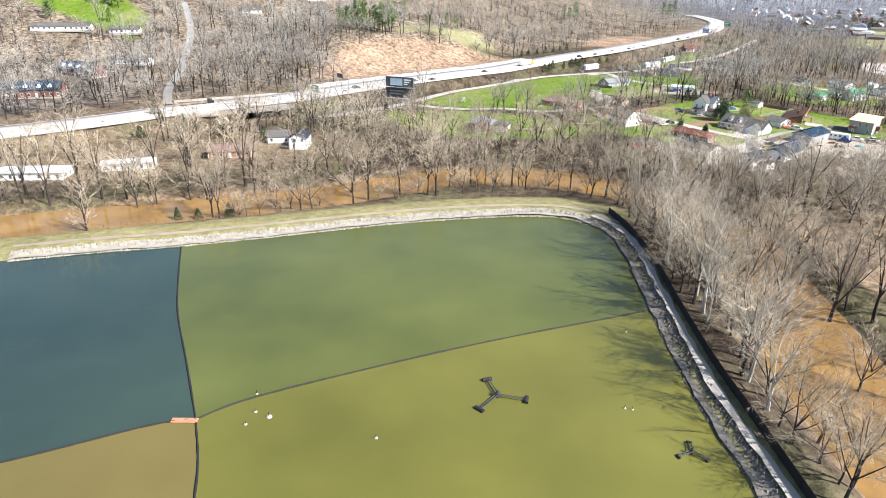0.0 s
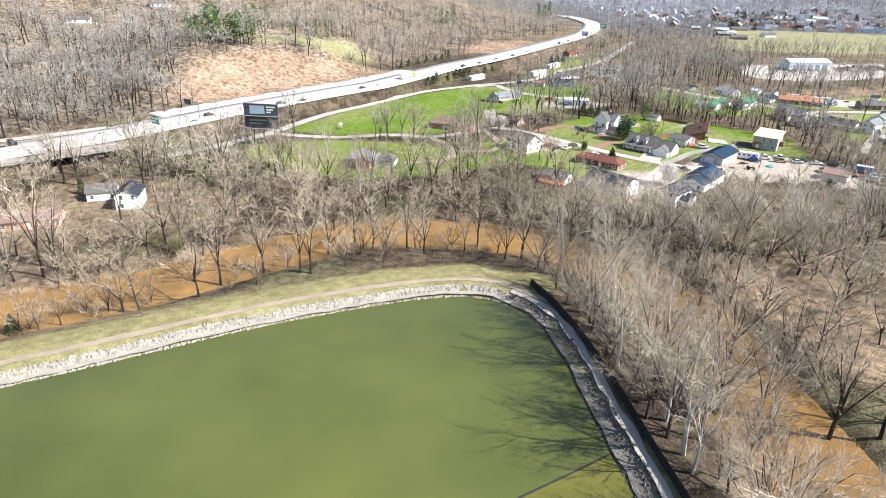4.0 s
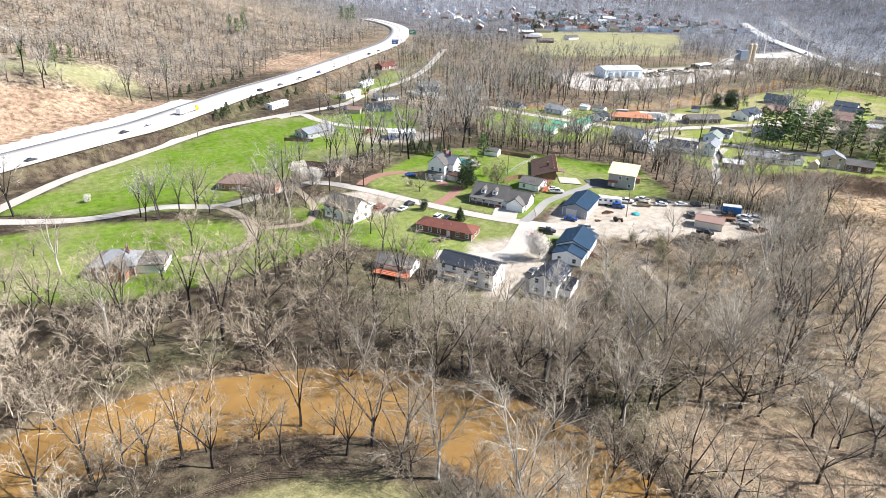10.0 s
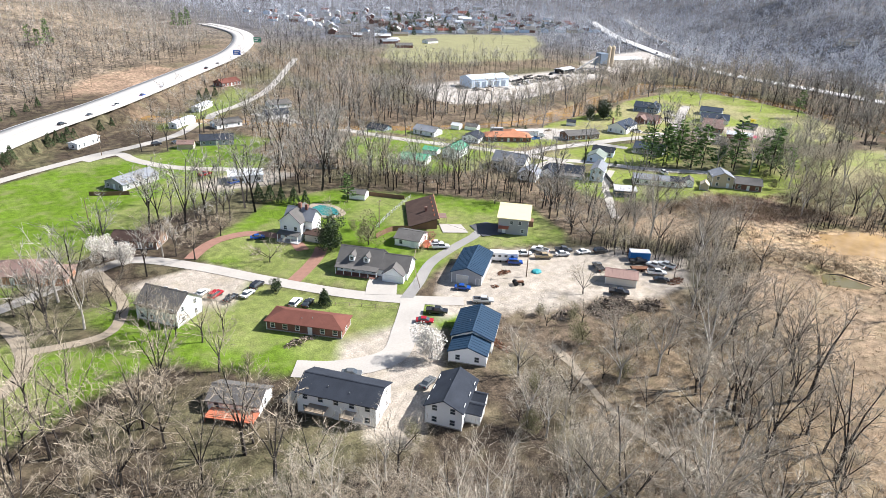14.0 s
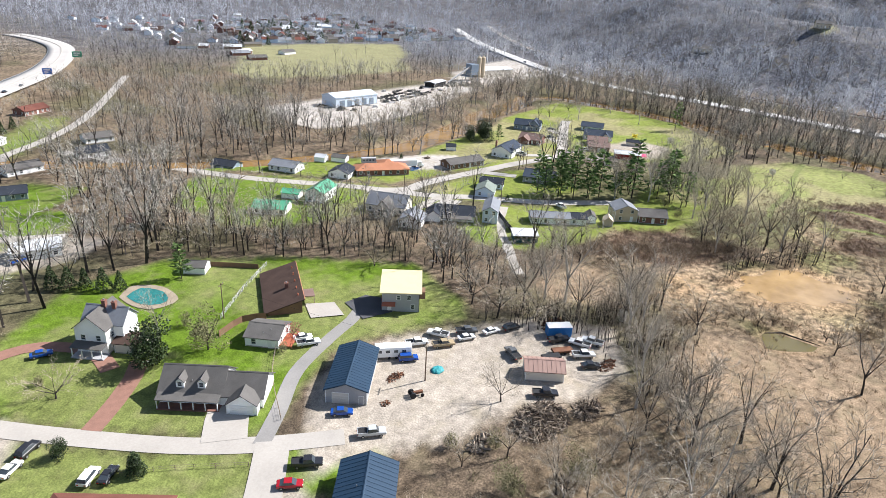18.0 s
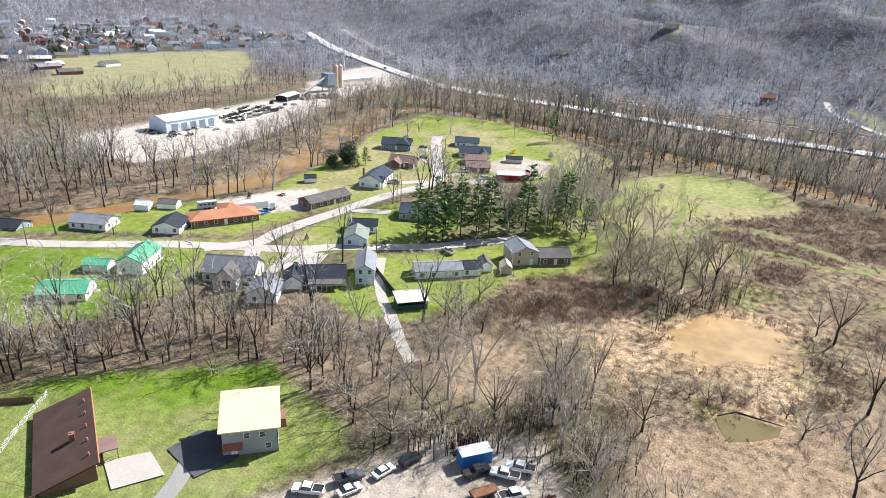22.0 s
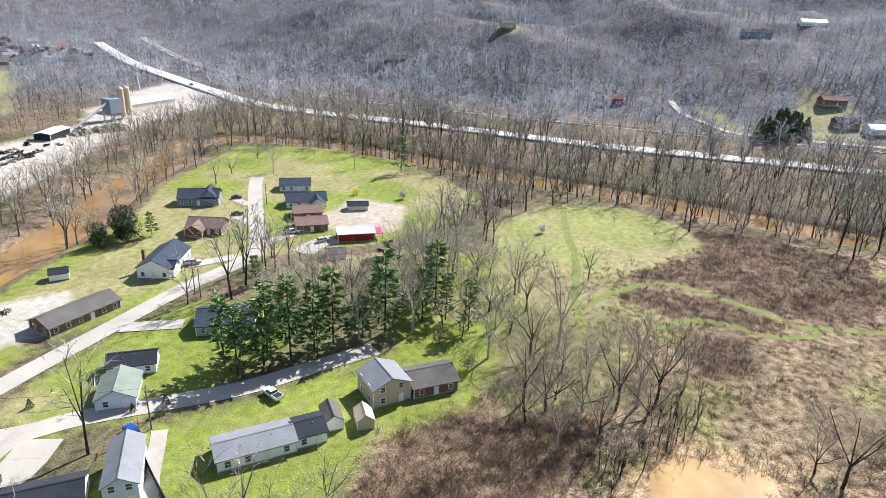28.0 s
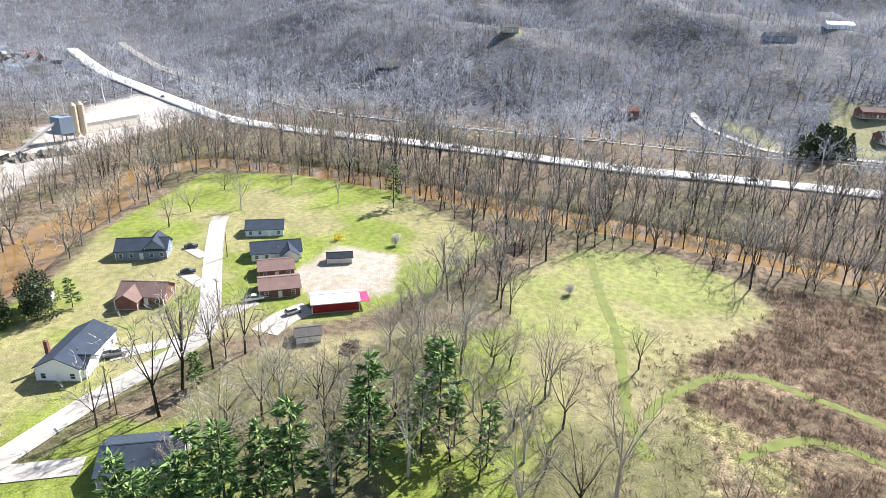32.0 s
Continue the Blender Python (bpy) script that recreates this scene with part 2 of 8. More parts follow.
def ground_mat():
    """Ground: its colour by zone, broken up by clumps, litter and bare spots."""
    m = bpy.data.materials.new("ground_cover")
    m.use_nodes = True
    nt = m.node_tree
    N, Lk = nt.nodes, nt.links
    b = N["Principled BSDF"]
    b.inputs["Roughness"].default_value = 0.95
    b.inputs["Specular IOR Level"].default_value = 0.1
    geo = N.new("ShaderNodeNewGeometry")
    att = N.new("ShaderNodeAttribute")
    att.attribute_name = "cover"
    col = att.outputs["Color"]
    for sc, det, amp in ((0.05, 5, 0.25), (0.45, 6, 0.5), (2.6, 4, 0.45)):
        n = N.new("ShaderNodeTexNoise")
        n.inputs["Scale"].default_value, n.inputs["Detail"].default_value = sc, det
        Lk.new(geo.outputs["Position"], n.inputs["Vector"])
        mr = N.new("ShaderNodeMapRange")
        mr.inputs[1].default_value, mr.inputs[2].default_value = 0.32, 0.68
        mr.inputs[3].default_value, mr.inputs[4].default_value = -amp, amp
        Lk.new(n.outputs["Fac"], mr.inputs[0])
        k = N.new("ShaderNodeMath")
        k.operation = "MULTIPLY_ADD"
        Lk.new(mr.outputs[0], k.inputs[0])
        Lk.new(att.outputs["Alpha"], k.inputs[1])
        k.inputs[2].default_value = 1.0
        mul = N.new("ShaderNodeVectorMath")
        mul.operation = "SCALE"
        Lk.new(col, mul.inputs[0])
        Lk.new(k.outputs[0], mul.inputs["Scale"])
        col = mul.outputs[0]
    # patches where the cover turns drier
    n = N.new("ShaderNodeTexNoise")
    n.inputs["Scale"].default_value, n.inputs["Detail"].default_value = 0.16, 6
    Lk.new(geo.outputs["Position"], n.inputs["Vector"])
    mr = N.new("ShaderNodeMapRange")
    mr.inputs[1].default_value, mr.inputs[2].default_value = 0.5, 0.72
    mr.inputs[3].default_value, mr.inputs[4].default_value = 0.0, 0.4
    Lk.new(n.outputs["Fac"], mr.inputs[0])
    mix = N.new("ShaderNodeMix")
    mix.data_type = "RGBA"
    Lk.new(mr.outputs[0], mix.inputs[0])
    Lk.new(col, mix.inputs[6])
    mix.inputs[7].default_value = (0.24, 0.20, 0.12, 1)
    Lk.new(mix.outputs[2], b.inputs["Base Color"])
    bp = N.new("ShaderNodeBump")
    bp.inputs["Strength"].default_value, bp.inputs["Distance"].default_value = 0.7, 0.25
    n2 = N.new("ShaderNodeTexNoise")
    n2.inputs["Scale"].default_value, n2.inputs["Detail"].default_value = 1.8, 4
    Lk.new(geo.outputs["Position"], n2.inputs["Vector"])
    Lk.new(n2.outputs["Fac"], bp.inputs["Height"])
    Lk.new(bp.outputs[0], b.inputs["Normal"])
    return m


M["ground"] = ground_mat()


# ---- plan: lines and areas of the land, in metres ----
RIVER = [(-300, 138), (-176.5, 163.0), (-108.7, 186.2), (-42.3, 208.3), (-14.5, 223.2), (7.3, 233.4), (28.7, 234.5), (50.2, 229.4), (65.7, 221.3), (76.1, 208.1), (83.4, 193.0), (85.8, 175.0), (83.2, 154.4), (80.6, 130.1), (77.1, 106.2), (76, 80), (73, 40), (68, -60)]
CREEK = [(150, 545), (200, 500), (235, 468), (264, 449), (306, 432), (338, 424), (398, 434), (435, 447), (493, 456), (523, 468), (546, 448), (545, 385), (530, 330), (513, 283), (498, 232), (483, 190), (468, 150), (450, 90), (420, 0)]
HIGHWAY = [(-390, 140), (-300, 189), (-178, 263), (-122, 311), (-83, 340), (-58, 364), (-36, 386), (-10, 409), (19, 433), (38, 448), (63, 477), (96, 516), (138, 558), (202, 632), (286, 735), (345, 850), (360, 930), (356, 990)]
EASTROAD = [(1000, 900), (830, 730), (745, 628), (680, 545), (640, 490), (622, 430), (613, 365), (600, 298), (588, 240), (583, 182), (577, 115), (570, 40), (560, -80), (540, -260)]
RAIL = [(1100, 900), (872, 690), (770, 560), (695, 449), (672, 350), (660, 269), (652, 210), (647, 170), (640, 91), (630, 0), (615, -120), (590, -300)]
POND = [(-300, 112), (-110.5, 153.7), (-91.4, 159.5), (-70.1, 164.6), (-43.2, 172.9), (-12.0, 183.2), (18.0, 189.5), (36.1, 190.3), (44.7, 185.7), (49.5, 178.8), (51.3, 169.0), (51.1, 154.2), (49.6, 131.0), (48.5, 110.5), (48.4, 94.3), (49.2, 79.2), (49.9, 42.3), (49, -120), (-330, -120)]
BRIDGE = (-103, 325)


HIGHWAY_LINE = [(-2600, -1000)] + HIGHWAY + [(330, 4000)]
RAIL_LINE = [(2600, 2500)] + RAIL + [(300, -2600)]


def lattice(seed):
    return np.random.RandomState(seed).rand(128, 128)


def fbm(x, y, size, octaves=3, seed=0):
    out, amp, tot = 0, 1.0, 0.0
    for o in range(octaves):
        T = lattice(seed + o)
        u, v = np.asarray(x) / size * 2 ** o + 17.3 * o, np.asarray(y) / size * 2 ** o + 5.1 * o
        i, j = np.floor(u).astype(int), np.floor(v).astype(int)
        f, g = u - i, v - j
        f, g = f * f * (3 - 2 * f), g * g * (3 - 2 * g)
        i0, j0, i1, j1 = i % 128, j % 128, (i + 1) % 128, (j + 1) % 128
        n = (T[i0, j0] * (1 - f) + T[i1, j0] * f) * (1 - g) + (T[i0, j1] * (1 - f) + T[i1, j1] * f) * g
        out, tot, amp = out + amp * n, tot + amp, amp * 0.5
    return out / tot


def line_dist(x, y, pts):
    """Distance to a polyline, and the side (positive: to the left of its direction)."""
    best, side = np.full(np.shape(x), 1e9), np.zeros(np.shape(x))
    for (ax, ay), (bx, by) in zip(pts, pts[1:]):
        dx, dy = bx - ax, by - ay
        k = np.clip(((x - ax) * dx + (y - ay) * dy) / (dx * dx + dy * dy), 0, 1)
        d = np.hypot(x - ax - k * dx, y - ay - k * dy)
        s = dx * (y - ay) - dy * (x - ax)
        near = d < best
        best, side = np.where(near, d, best), np.where(near, np.sign(s), side)
    return best, side


def inside(x, y, pts):
    hit = np.zeros(np.shape(x), bool)
    for (ax, ay), (bx, by) in zip(pts, pts[1:] + pts[:1]):
        if ay != by:
            hit ^= ((ay > y) != (by > y)) & (x < (bx - ax) * (y - ay) / (by - ay) + ax)
    return hit


def area(x, y, pts):
    """Signed distance to an area: positive inside."""
    d, _ = line_dist(x, y, pts + pts[:1])
    return np.where(inside(x, y, pts), d, -d)


def ease(v, a, b):
    k = np.clip((v - a) / (b - a), 0, 1)
    return k * k * (3 - 2 * k)


def height(x, y):
    x, y = np.asarray(x, float), np.asarray(y, float)
    z = 0.5 * (fbm(x, y, 60, 2, 3) - 0.5)
    # hills: west of the highway, and beyond the railway
    dh, sh = line_dist(x, y, HIGHWAY_LINE)
    west = np.where(sh > 0, dh, 0)
    z = z + 5 * ease(west, 9, 14) + ease(west, 34, 330) * (26 + 44 * fbm(x, y, 230, 3, 11)) + ease(west, 300, 1500) * 80
    z = z + 17 * ease(west, 30, 75) * ease(np.hypot(x + 5, (y - 480) * 1.1), 130, 60)
    dr, sr = line_dist(x, y, RAIL_LINE)
    east = np.where(sr > 0, dr, 0)
    z = z + ease(east, 14, 300) * (20 + 92 * fbm(x, y, 170, 3, 21) + 22 * (fbm(x, y, 60, 2, 25) - 0.5)) + ease(east, 240, 1300) * 130
    z = z + 2.5 * ease(-np.minimum(dr, 30), -16, -6)
    # far hills all round
    r = np.hypot(x - 150, y - 300)
    z = z + ease(r, 1050, 2600) * (150 + 120 * fbm(x, y, 500, 3, 31))
    # highway bank, open under the bridge
    bank = ease(-dh, -15.5, -11.3) * ease(np.hypot(x - BRIDGE[0], y - BRIDGE[1]), 12, 24)
    z = z * (1 - bank) + 4.9 * bank
    de, _ = line_dist(x, y, EASTROAD)
    bank = ease(-de, -20, -9)
    z = z * (1 - bank) + 1.9 * bank
    # river beds
    d, _ = line_dist(x, y, RIVER)
    w = 9.5 + 2.5 * ease(x, 70, 86)
    z = z - 3.6 * ease(-d, -(w + 6), -(w - 4))
    d, _ = line_dist(x, y, CREEK)
    w = 4 + 4 * ease(x, 300, 400)
    z = z - 3.6 * ease(-d, -(w + 6), -w + 2)
    # pond basin inside its dike
    p = area(x, y, POND)
    z = np.where(p > 0, -1.6 * ease(p, 0, 6), z)
    crest = 1.5 * ease(-p, 0, 4.0) * ease(p, -18.5, -10)
    z = np.where((p <= 0) & (p > -22), z * ease(-p, 8, 22) + crest, z)
    return z


def zat(x, y):
    return float(height(np.array([float(x)]), np.array([float(y)]))[0])


LAWNS = [
    [(-14, 362), (12, 396), (30, 414), (50, 432), (74, 452), (106, 468), (150, 462), (172, 440), (170, 426), (146, 400), (99, 378), (60, 350), (50, 342), (14, 350)],
    [(-26, 340), (14, 343), (50, 330), (70, 312), (84, 300), (66, 292), (56, 287), (20, 284), (-8, 296), (-26, 320)],
    [(108, 345), (120, 360), (146, 378), (175, 378), (205, 350), (226, 322), (216, 294), (196, 300), (176, 303), (160, 298), (146, 291), (130, 308), (118, 326)],
    [(72, 332), (104, 336), (124, 308), (140, 288), (130, 274), (112, 270), (96, 282), (80, 300)],
    [(196, 318), (214, 296), (210, 290), (190, 300)],
    [(130, 288), (150, 283), (160, 272), (150, 266), (138, 274)],
    [(203, 424), (226, 446), (256, 424), (268, 400), (284, 372), (262, 362), (240, 368), (218, 374), (204, 392)],
    [(232, 452), (246, 444), (262, 420), (282, 384), (310, 378), (318, 400), (300, 424), (272, 442), (250, 456)],
    [(262, 388), (282, 364), (290, 350), (268, 352), (254, 366), (246, 380)],
    [(284, 368), (320, 366), (345, 355), (348, 340), (334, 320), (300, 332), (288, 348)],
    [(312, 402), (340, 412), (400, 416), (440, 430), (520, 436), (534, 400), (520, 345), (490, 312), (470, 292), (430, 300), (400, 322), (380, 352), (340, 364), (318, 378)],
    [(262, 334), (290, 336), (310, 316), (332, 298), (352, 282), (340, 268), (316, 272), (300, 290), (280, 292), (262, 302), (254, 318)],
    [(332, 296), (352, 300), (400, 290), (410, 268), (380, 262), (350, 270)],
    [(140, 470), (175, 480), (190, 460), (170, 446), (140, 455)],
    [(-290, 470), (-272, 540), (-200, 470), (-196, 430), (-245, 452)],
    [(150, 512), (190, 556), (225, 600), (240, 590), (205, 545), (170, 508)],
]
MEADOWS = [
    [(389, 260), (392, 276), (436, 284), (467, 263), (473, 230), (457, 211), (437, 206), (422, 213), (404, 230), (393, 244)],
    [(391, 262), (393, 244), (382, 241), (372, 238), (361, 235), (345, 240), (326, 238), (314, 268), (347, 272), (360, 266)],
    [(312, 334), (330, 340), (358, 346), (380, 338), (396, 312), (404, 292), (388, 262), (366, 262), (350, 280), (338, 296), (324, 314)],
]
HAY = [[(406, 650), (412, 690), (468, 753), (536, 849), (640, 826), (727, 782), (650, 700), (607, 673), (557, 612), (470, 626)], [(-34, 496), (-30, 520), (30, 532), (50, 514), (8, 506)], [(668, 60), (672, 100), (680, 112), (700, 104), (735, 90), (760, 80), (740, 50)], [(672, 138), (698, 154), (730, 166), (722, 146), (690, 134)], [(840, 318), (852, 336), (868, 330), (858, 312)]]
LOTS = [
    [(149, 284), (162, 296), (176, 301), (190, 296), (222, 276), (232, 258), (215, 247), (197, 250), (186, 259), (170, 262), (158, 270), (144, 276)],
    [(118, 281), (134, 280), (142, 275), (134, 262), (122, 250), (110, 242), (104, 250), (112, 262), (110, 270)],
    [(130, 415), (160, 418), (172, 404), (156, 396), (132, 402)],
    [(300, 418), (330, 405), (342, 392), (320, 380), (304, 392), (290, 410)],
    [(420, 352), (450, 345), (446, 322), (418, 316), (404, 330)],
    [(324, 500), (342, 548), (395, 545), (460, 553), (540, 549), (580, 578), (650, 600), (710, 605), (690, 556), (640, 515), (524, 512), (444, 486), (392, 474), (350, 474), (326, 484)],
    [(84, 338), (108, 340), (116, 326), (104, 312), (92, 322)],
]
FIELDS = [
    [(206, 214), (222, 238), (245, 241), (250, 230), (258, 212), (278, 196), (298, 180), (286, 140), (240, 120), (190, 150), (160, 180)],
    [(236, 280), (246, 290), (262, 288), (268, 274), (257, 266), (240, 268)],
    [(104, 190), (124, 196), (136, 170), (124, 140), (106, 140)],
    [(336, 322), (352, 334), (372, 332), (380, 314), (366, 300), (348, 304)]
]
STRAW = [[(116, 190), (150, 170), (206, 205), (222, 236), (196, 250), (166, 246), (146, 232), (130, 210)], [(-200, 200), (-120, 222), (-40, 242), (-20, 262), (-60, 300), (-110, 290), (-200, 250)]]
SCRUB = [[(246, 243), (258, 262), (266, 280), (276, 290), (302, 292), (330, 264), (372, 254), (374, 232), (350, 200), (310, 180), (280, 197), (260, 214), (251, 231)], [(389, 258), (400, 250), (434, 204), (446, 170), (440, 130), (380, 130), (340, 180), (322, 230), (330, 262), (360, 264)]]
SILT = [[(263, 254), (275, 259), (281, 254), (272, 247)], [(272, 229), (280, 244), (300, 243), (318, 229), (310, 211), (292, 207)], [(248, 224), (257, 229), (263, 222), (261, 212), (254, 213)]]
BRAMBLES = [[(395, 244), (410, 222), (423, 209), (455, 201), (446, 176), (436, 150), (400, 150), (380, 176), (384, 195), (393, 209), (397, 228)], [(382, 239), (388, 231), (390, 219), (381, 202), (376, 192), (370, 196), (369, 203), (374, 214), (371, 225)], [(362, 221), (363, 207), (355, 205), (342, 210), (340, 222)], [(272, 289), (304, 286), (328, 264), (320, 244), (302, 247), (284, 260)]]
SOIL = [[(-80, 406), (-62, 452), (-24, 482), (20, 502), (52, 504), (78, 506), (58, 486), (30, 462), (-8, 434), (-46, 404)], [(118, 590), (150, 650), (200, 690), (214, 664), (160, 590)]]
COVER = {
    "litter": (0.056, 0.042, 0.030), "straw": (0.140, 0.104, 0.068), "scrub": (0.165, 0.122, 0.078), "lawn": (0.158, 0.198, 0.055), "meadow": (0.235, 0.240, 0.095), "hay": (0.225, 0.215, 0.115), "lot": (0.345, 0.30, 0.25), "field": (0.228, 0.166, 0.110), "silt": (0.30, 0.205, 0.120),
    # wood: floor of the far woods, tinted blue-grey to carry distance haze
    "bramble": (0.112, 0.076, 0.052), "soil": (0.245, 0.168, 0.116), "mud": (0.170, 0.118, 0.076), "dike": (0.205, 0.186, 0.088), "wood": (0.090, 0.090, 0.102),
}
# wood: its strong grain stands in for shade between the crowns
GRAIN = {"wood": 1.7, "lawn": 0.5, "meadow": 0.5, "hay": 0.45, "lot": 0.4, "dike": 0.5, "soil": 1.1, "scrub": 1.5, "bramble": 1.3, "field": 0.75}


def zones(x, y):
    """How far each kind of cover reaches at a place, in the order in which they lie over one another."""
    wob = 5 * (fbm(x, y, 16, 3, 41) - 0.5)
    z = {}
    dr, sr = line_dist(x, y, RAIL_LINE)
    dh, sh = line_dist(x, y, HIGHWAY_LINE)
    # hillsides and all land far out take the haze-tinted cover
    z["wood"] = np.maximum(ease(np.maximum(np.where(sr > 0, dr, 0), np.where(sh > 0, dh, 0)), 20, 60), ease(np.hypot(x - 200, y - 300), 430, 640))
    d1, d2 = line_dist(x, y, RIVER)[0], line_dist(x, y, CREEK)[0]
    z["mud"] = np.maximum(ease(-d1 + 1.6 * wob, -15, -9), ease(-d2 + wob, -np.where(x < 330, 6.5, 10.0), -np.where(x < 330, 3.5, 7.0)))
    for name, sets, soft in (("field", FIELDS, 6), ("scrub", SCRUB, 8), ("straw", STRAW, 12), ("silt", SILT, 9), ("bramble", BRAMBLES, 5), ("meadow", MEADOWS, 4), ("hay", HAY, 8), ("soil", SOIL, 8), ("lawn", LAWNS, 2.5), ("lot", LOTS, 2.5)):
        z[name] = np.zeros(np.shape(x))
        for pts in sets:
            z[name] = np.maximum(z[name], ease(area(x, y, pts) + wob * {"lawn": 0.5, "lot": 0.35}.get(name, 0.9), -soft / 2, soft / 2))
    p = area(x, y, POND)
    z["dike"] = np.where((x > 49) & (y < 186), ease(p, -5.6, -4.6), ease(p + 0.3 * wob, -19, -15.5)) * (p < 2)
    return z


def axis(lo, hi, step, far_lo, far_hi, mid_hi, mid):
    a = list(np.arange(lo, hi + 0.1, step))
    v, s = lo, step
    while v > far_lo:
        s *= 1.22
        v -= s
        a.insert(0, v)
    v = hi
    while v < mid_hi:
        v += mid
        a.append(v)
    s = mid
    while v < far_hi:
        s *= 1.22
        v += s
        a.append(v)
    return np.array(a)


def make_ground():
    gx, gy = axis(-230, 560, 2.6, -4200, 4600, 1150, 11), axis(60, 500, 2.6, -3800, 4800, 1250, 11)
    X, Y = np.meshgrid(gx, gy)
    nx, ny = len(gx), len(gy)
    x, y = X.ravel(), Y.ravel()
    co = np.stack([x, y, height(x, y)], 1)
    col = np.tile(np.array(COVER["litter"]), (len(x), 1))
    grain = np.ones(len(x))
    # drier, paler leaf litter away from the river
    col += (np.array((0.150, 0.112, 0.078)) - col) * (0.85 * ease(x, 120, 190) + 0.5 * ease(-x, 20, 80))[:, None]
    col += (np.array((0.085, 0.080, 0.042)) - col) * (0.8 * ease(fbm(x, y, 28, 4, 71), 0.5, 0.7))[:, None]
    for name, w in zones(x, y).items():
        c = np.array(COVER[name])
        if name == "lawn":
            # lusher grass round the first houses, thinner and drier further on
            k = ease(x, 215, 300)[:, None]
            c = np.array((0.094, 0.152, 0.014)) * (1 - k) + np.array((0.165, 0.198, 0.040)) * k
        if name == "lot":
            # bare concrete behind the orange roof, pale stone dust in the works yard
            k = np.maximum(ease(x, 270, 285) * ease(-x, -360, -350) * ease(y, 370, 378) * ease(-y, -440, -430), ease(y, 462, 470))[:, None]
            c = c * (1 - k) + np.array((0.405, 0.368, 0.332)) * k
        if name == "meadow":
            # littered grass under trees from pines to mown meadow, colour darkened for their shade
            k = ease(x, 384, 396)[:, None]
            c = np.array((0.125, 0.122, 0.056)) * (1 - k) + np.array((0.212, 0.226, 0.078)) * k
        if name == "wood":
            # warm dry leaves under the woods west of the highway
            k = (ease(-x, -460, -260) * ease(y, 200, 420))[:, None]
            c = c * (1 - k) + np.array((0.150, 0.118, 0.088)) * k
        if name == "scrub":
            # green tussocks and pale dead grass among the reeds
            c = c + (np.array((0.150, 0.145, 0.060)) - c) * (0.8 * ease(fbm(x, y, 15, 3, 63), 0.52, 0.64))[:, None]
            c = c + (np.array((0.245, 0.178, 0.115)) - c) * (0.6 * ease(fbm(x, y, 19, 3, 67), 0.54, 0.66))[:, None]
        if name in ("lawn", "meadow"):
            c = c + (np.array((0.262, 0.225, 0.125)) - c) * ((0.35 + 0.4 * ease(x, 215, 300)) * ease(fbm(x, y, 26, 4, 61), 0.42, 0.62))[:, None]
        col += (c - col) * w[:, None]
        grain += (GRAIN.get(name, 1.0) - grain) * w
    i = np.arange(nx * ny).reshape(ny, nx)
    f = np.stack([i[:-1, :-1], i[:-1, 1:], i[1:, 1:], i[1:, :-1]], -1).reshape(-1, 4)
    me = mesh_from("ground", co, f, smooth=True)
    at = me.color_attributes.new("cover", "FLOAT_COLOR", "POINT")
    at.data.foreach_set("color", np.hstack([col, grain[:, None]]).astype(np.float32).ravel())
    me.materials.append(M["ground"])
    tagged(new("ground", me), "brown leaf-littered valley ground with lawns and bare fields", "ground", kind="structure")


def mesh_from(name, co, faces, smooth=False, mats=None):
    """A mesh from an array of corners and an array of equal-sided faces."""
    me = bpy.data.meshes.new(name)
    co, faces = np.asarray(co, np.float32), np.asarray(faces, np.int32)
    k = faces.shape[1]
    me.vertices.add(len(co))
    me.vertices.foreach_set("co", co.ravel())
    me.loops.add(faces.size)
    me.loops.foreach_set("vertex_index", faces.ravel())
    me.polygons.add(len(faces))
    me.polygons.foreach_set("loop_start", np.arange(0, faces.size, k, dtype=np.int32))
    if mats is not None:
        me.polygons.foreach_set("material_index", np.asarray(mats, np.int32))
    me.polygons.foreach_set("use_smooth", np.full(len(faces), smooth))
    me.update(calc_edges=True)
    return me


make_ground()


def resample(pts, step):
    out = [Vector((*pts[0], 0)) if len(pts[0]) == 2 else Vector(pts[0])]
    P = [Vector((*p, 0)) if len(p) == 2 else Vector(p) for p in pts]
    # a smooth curve through the points
    for i in range(len(P) - 1):
        p0, p1, p2, p3 = P[max(0, i - 1)], P[i], P[i + 1], P[min(len(P) - 1, i + 2)]
        n = max(1, int((p2 - p1).length / step))
        for k in range(1, n + 1):
            t = k / n
            out.append(0.5 * ((2 * p1) + (p2 - p0) * t + (2 * p0 - 5 * p1 + 4 * p2 - p3) * t * t + (3 * p1 - p0 - 3 * p2 + p3) * t ** 3))
    return out


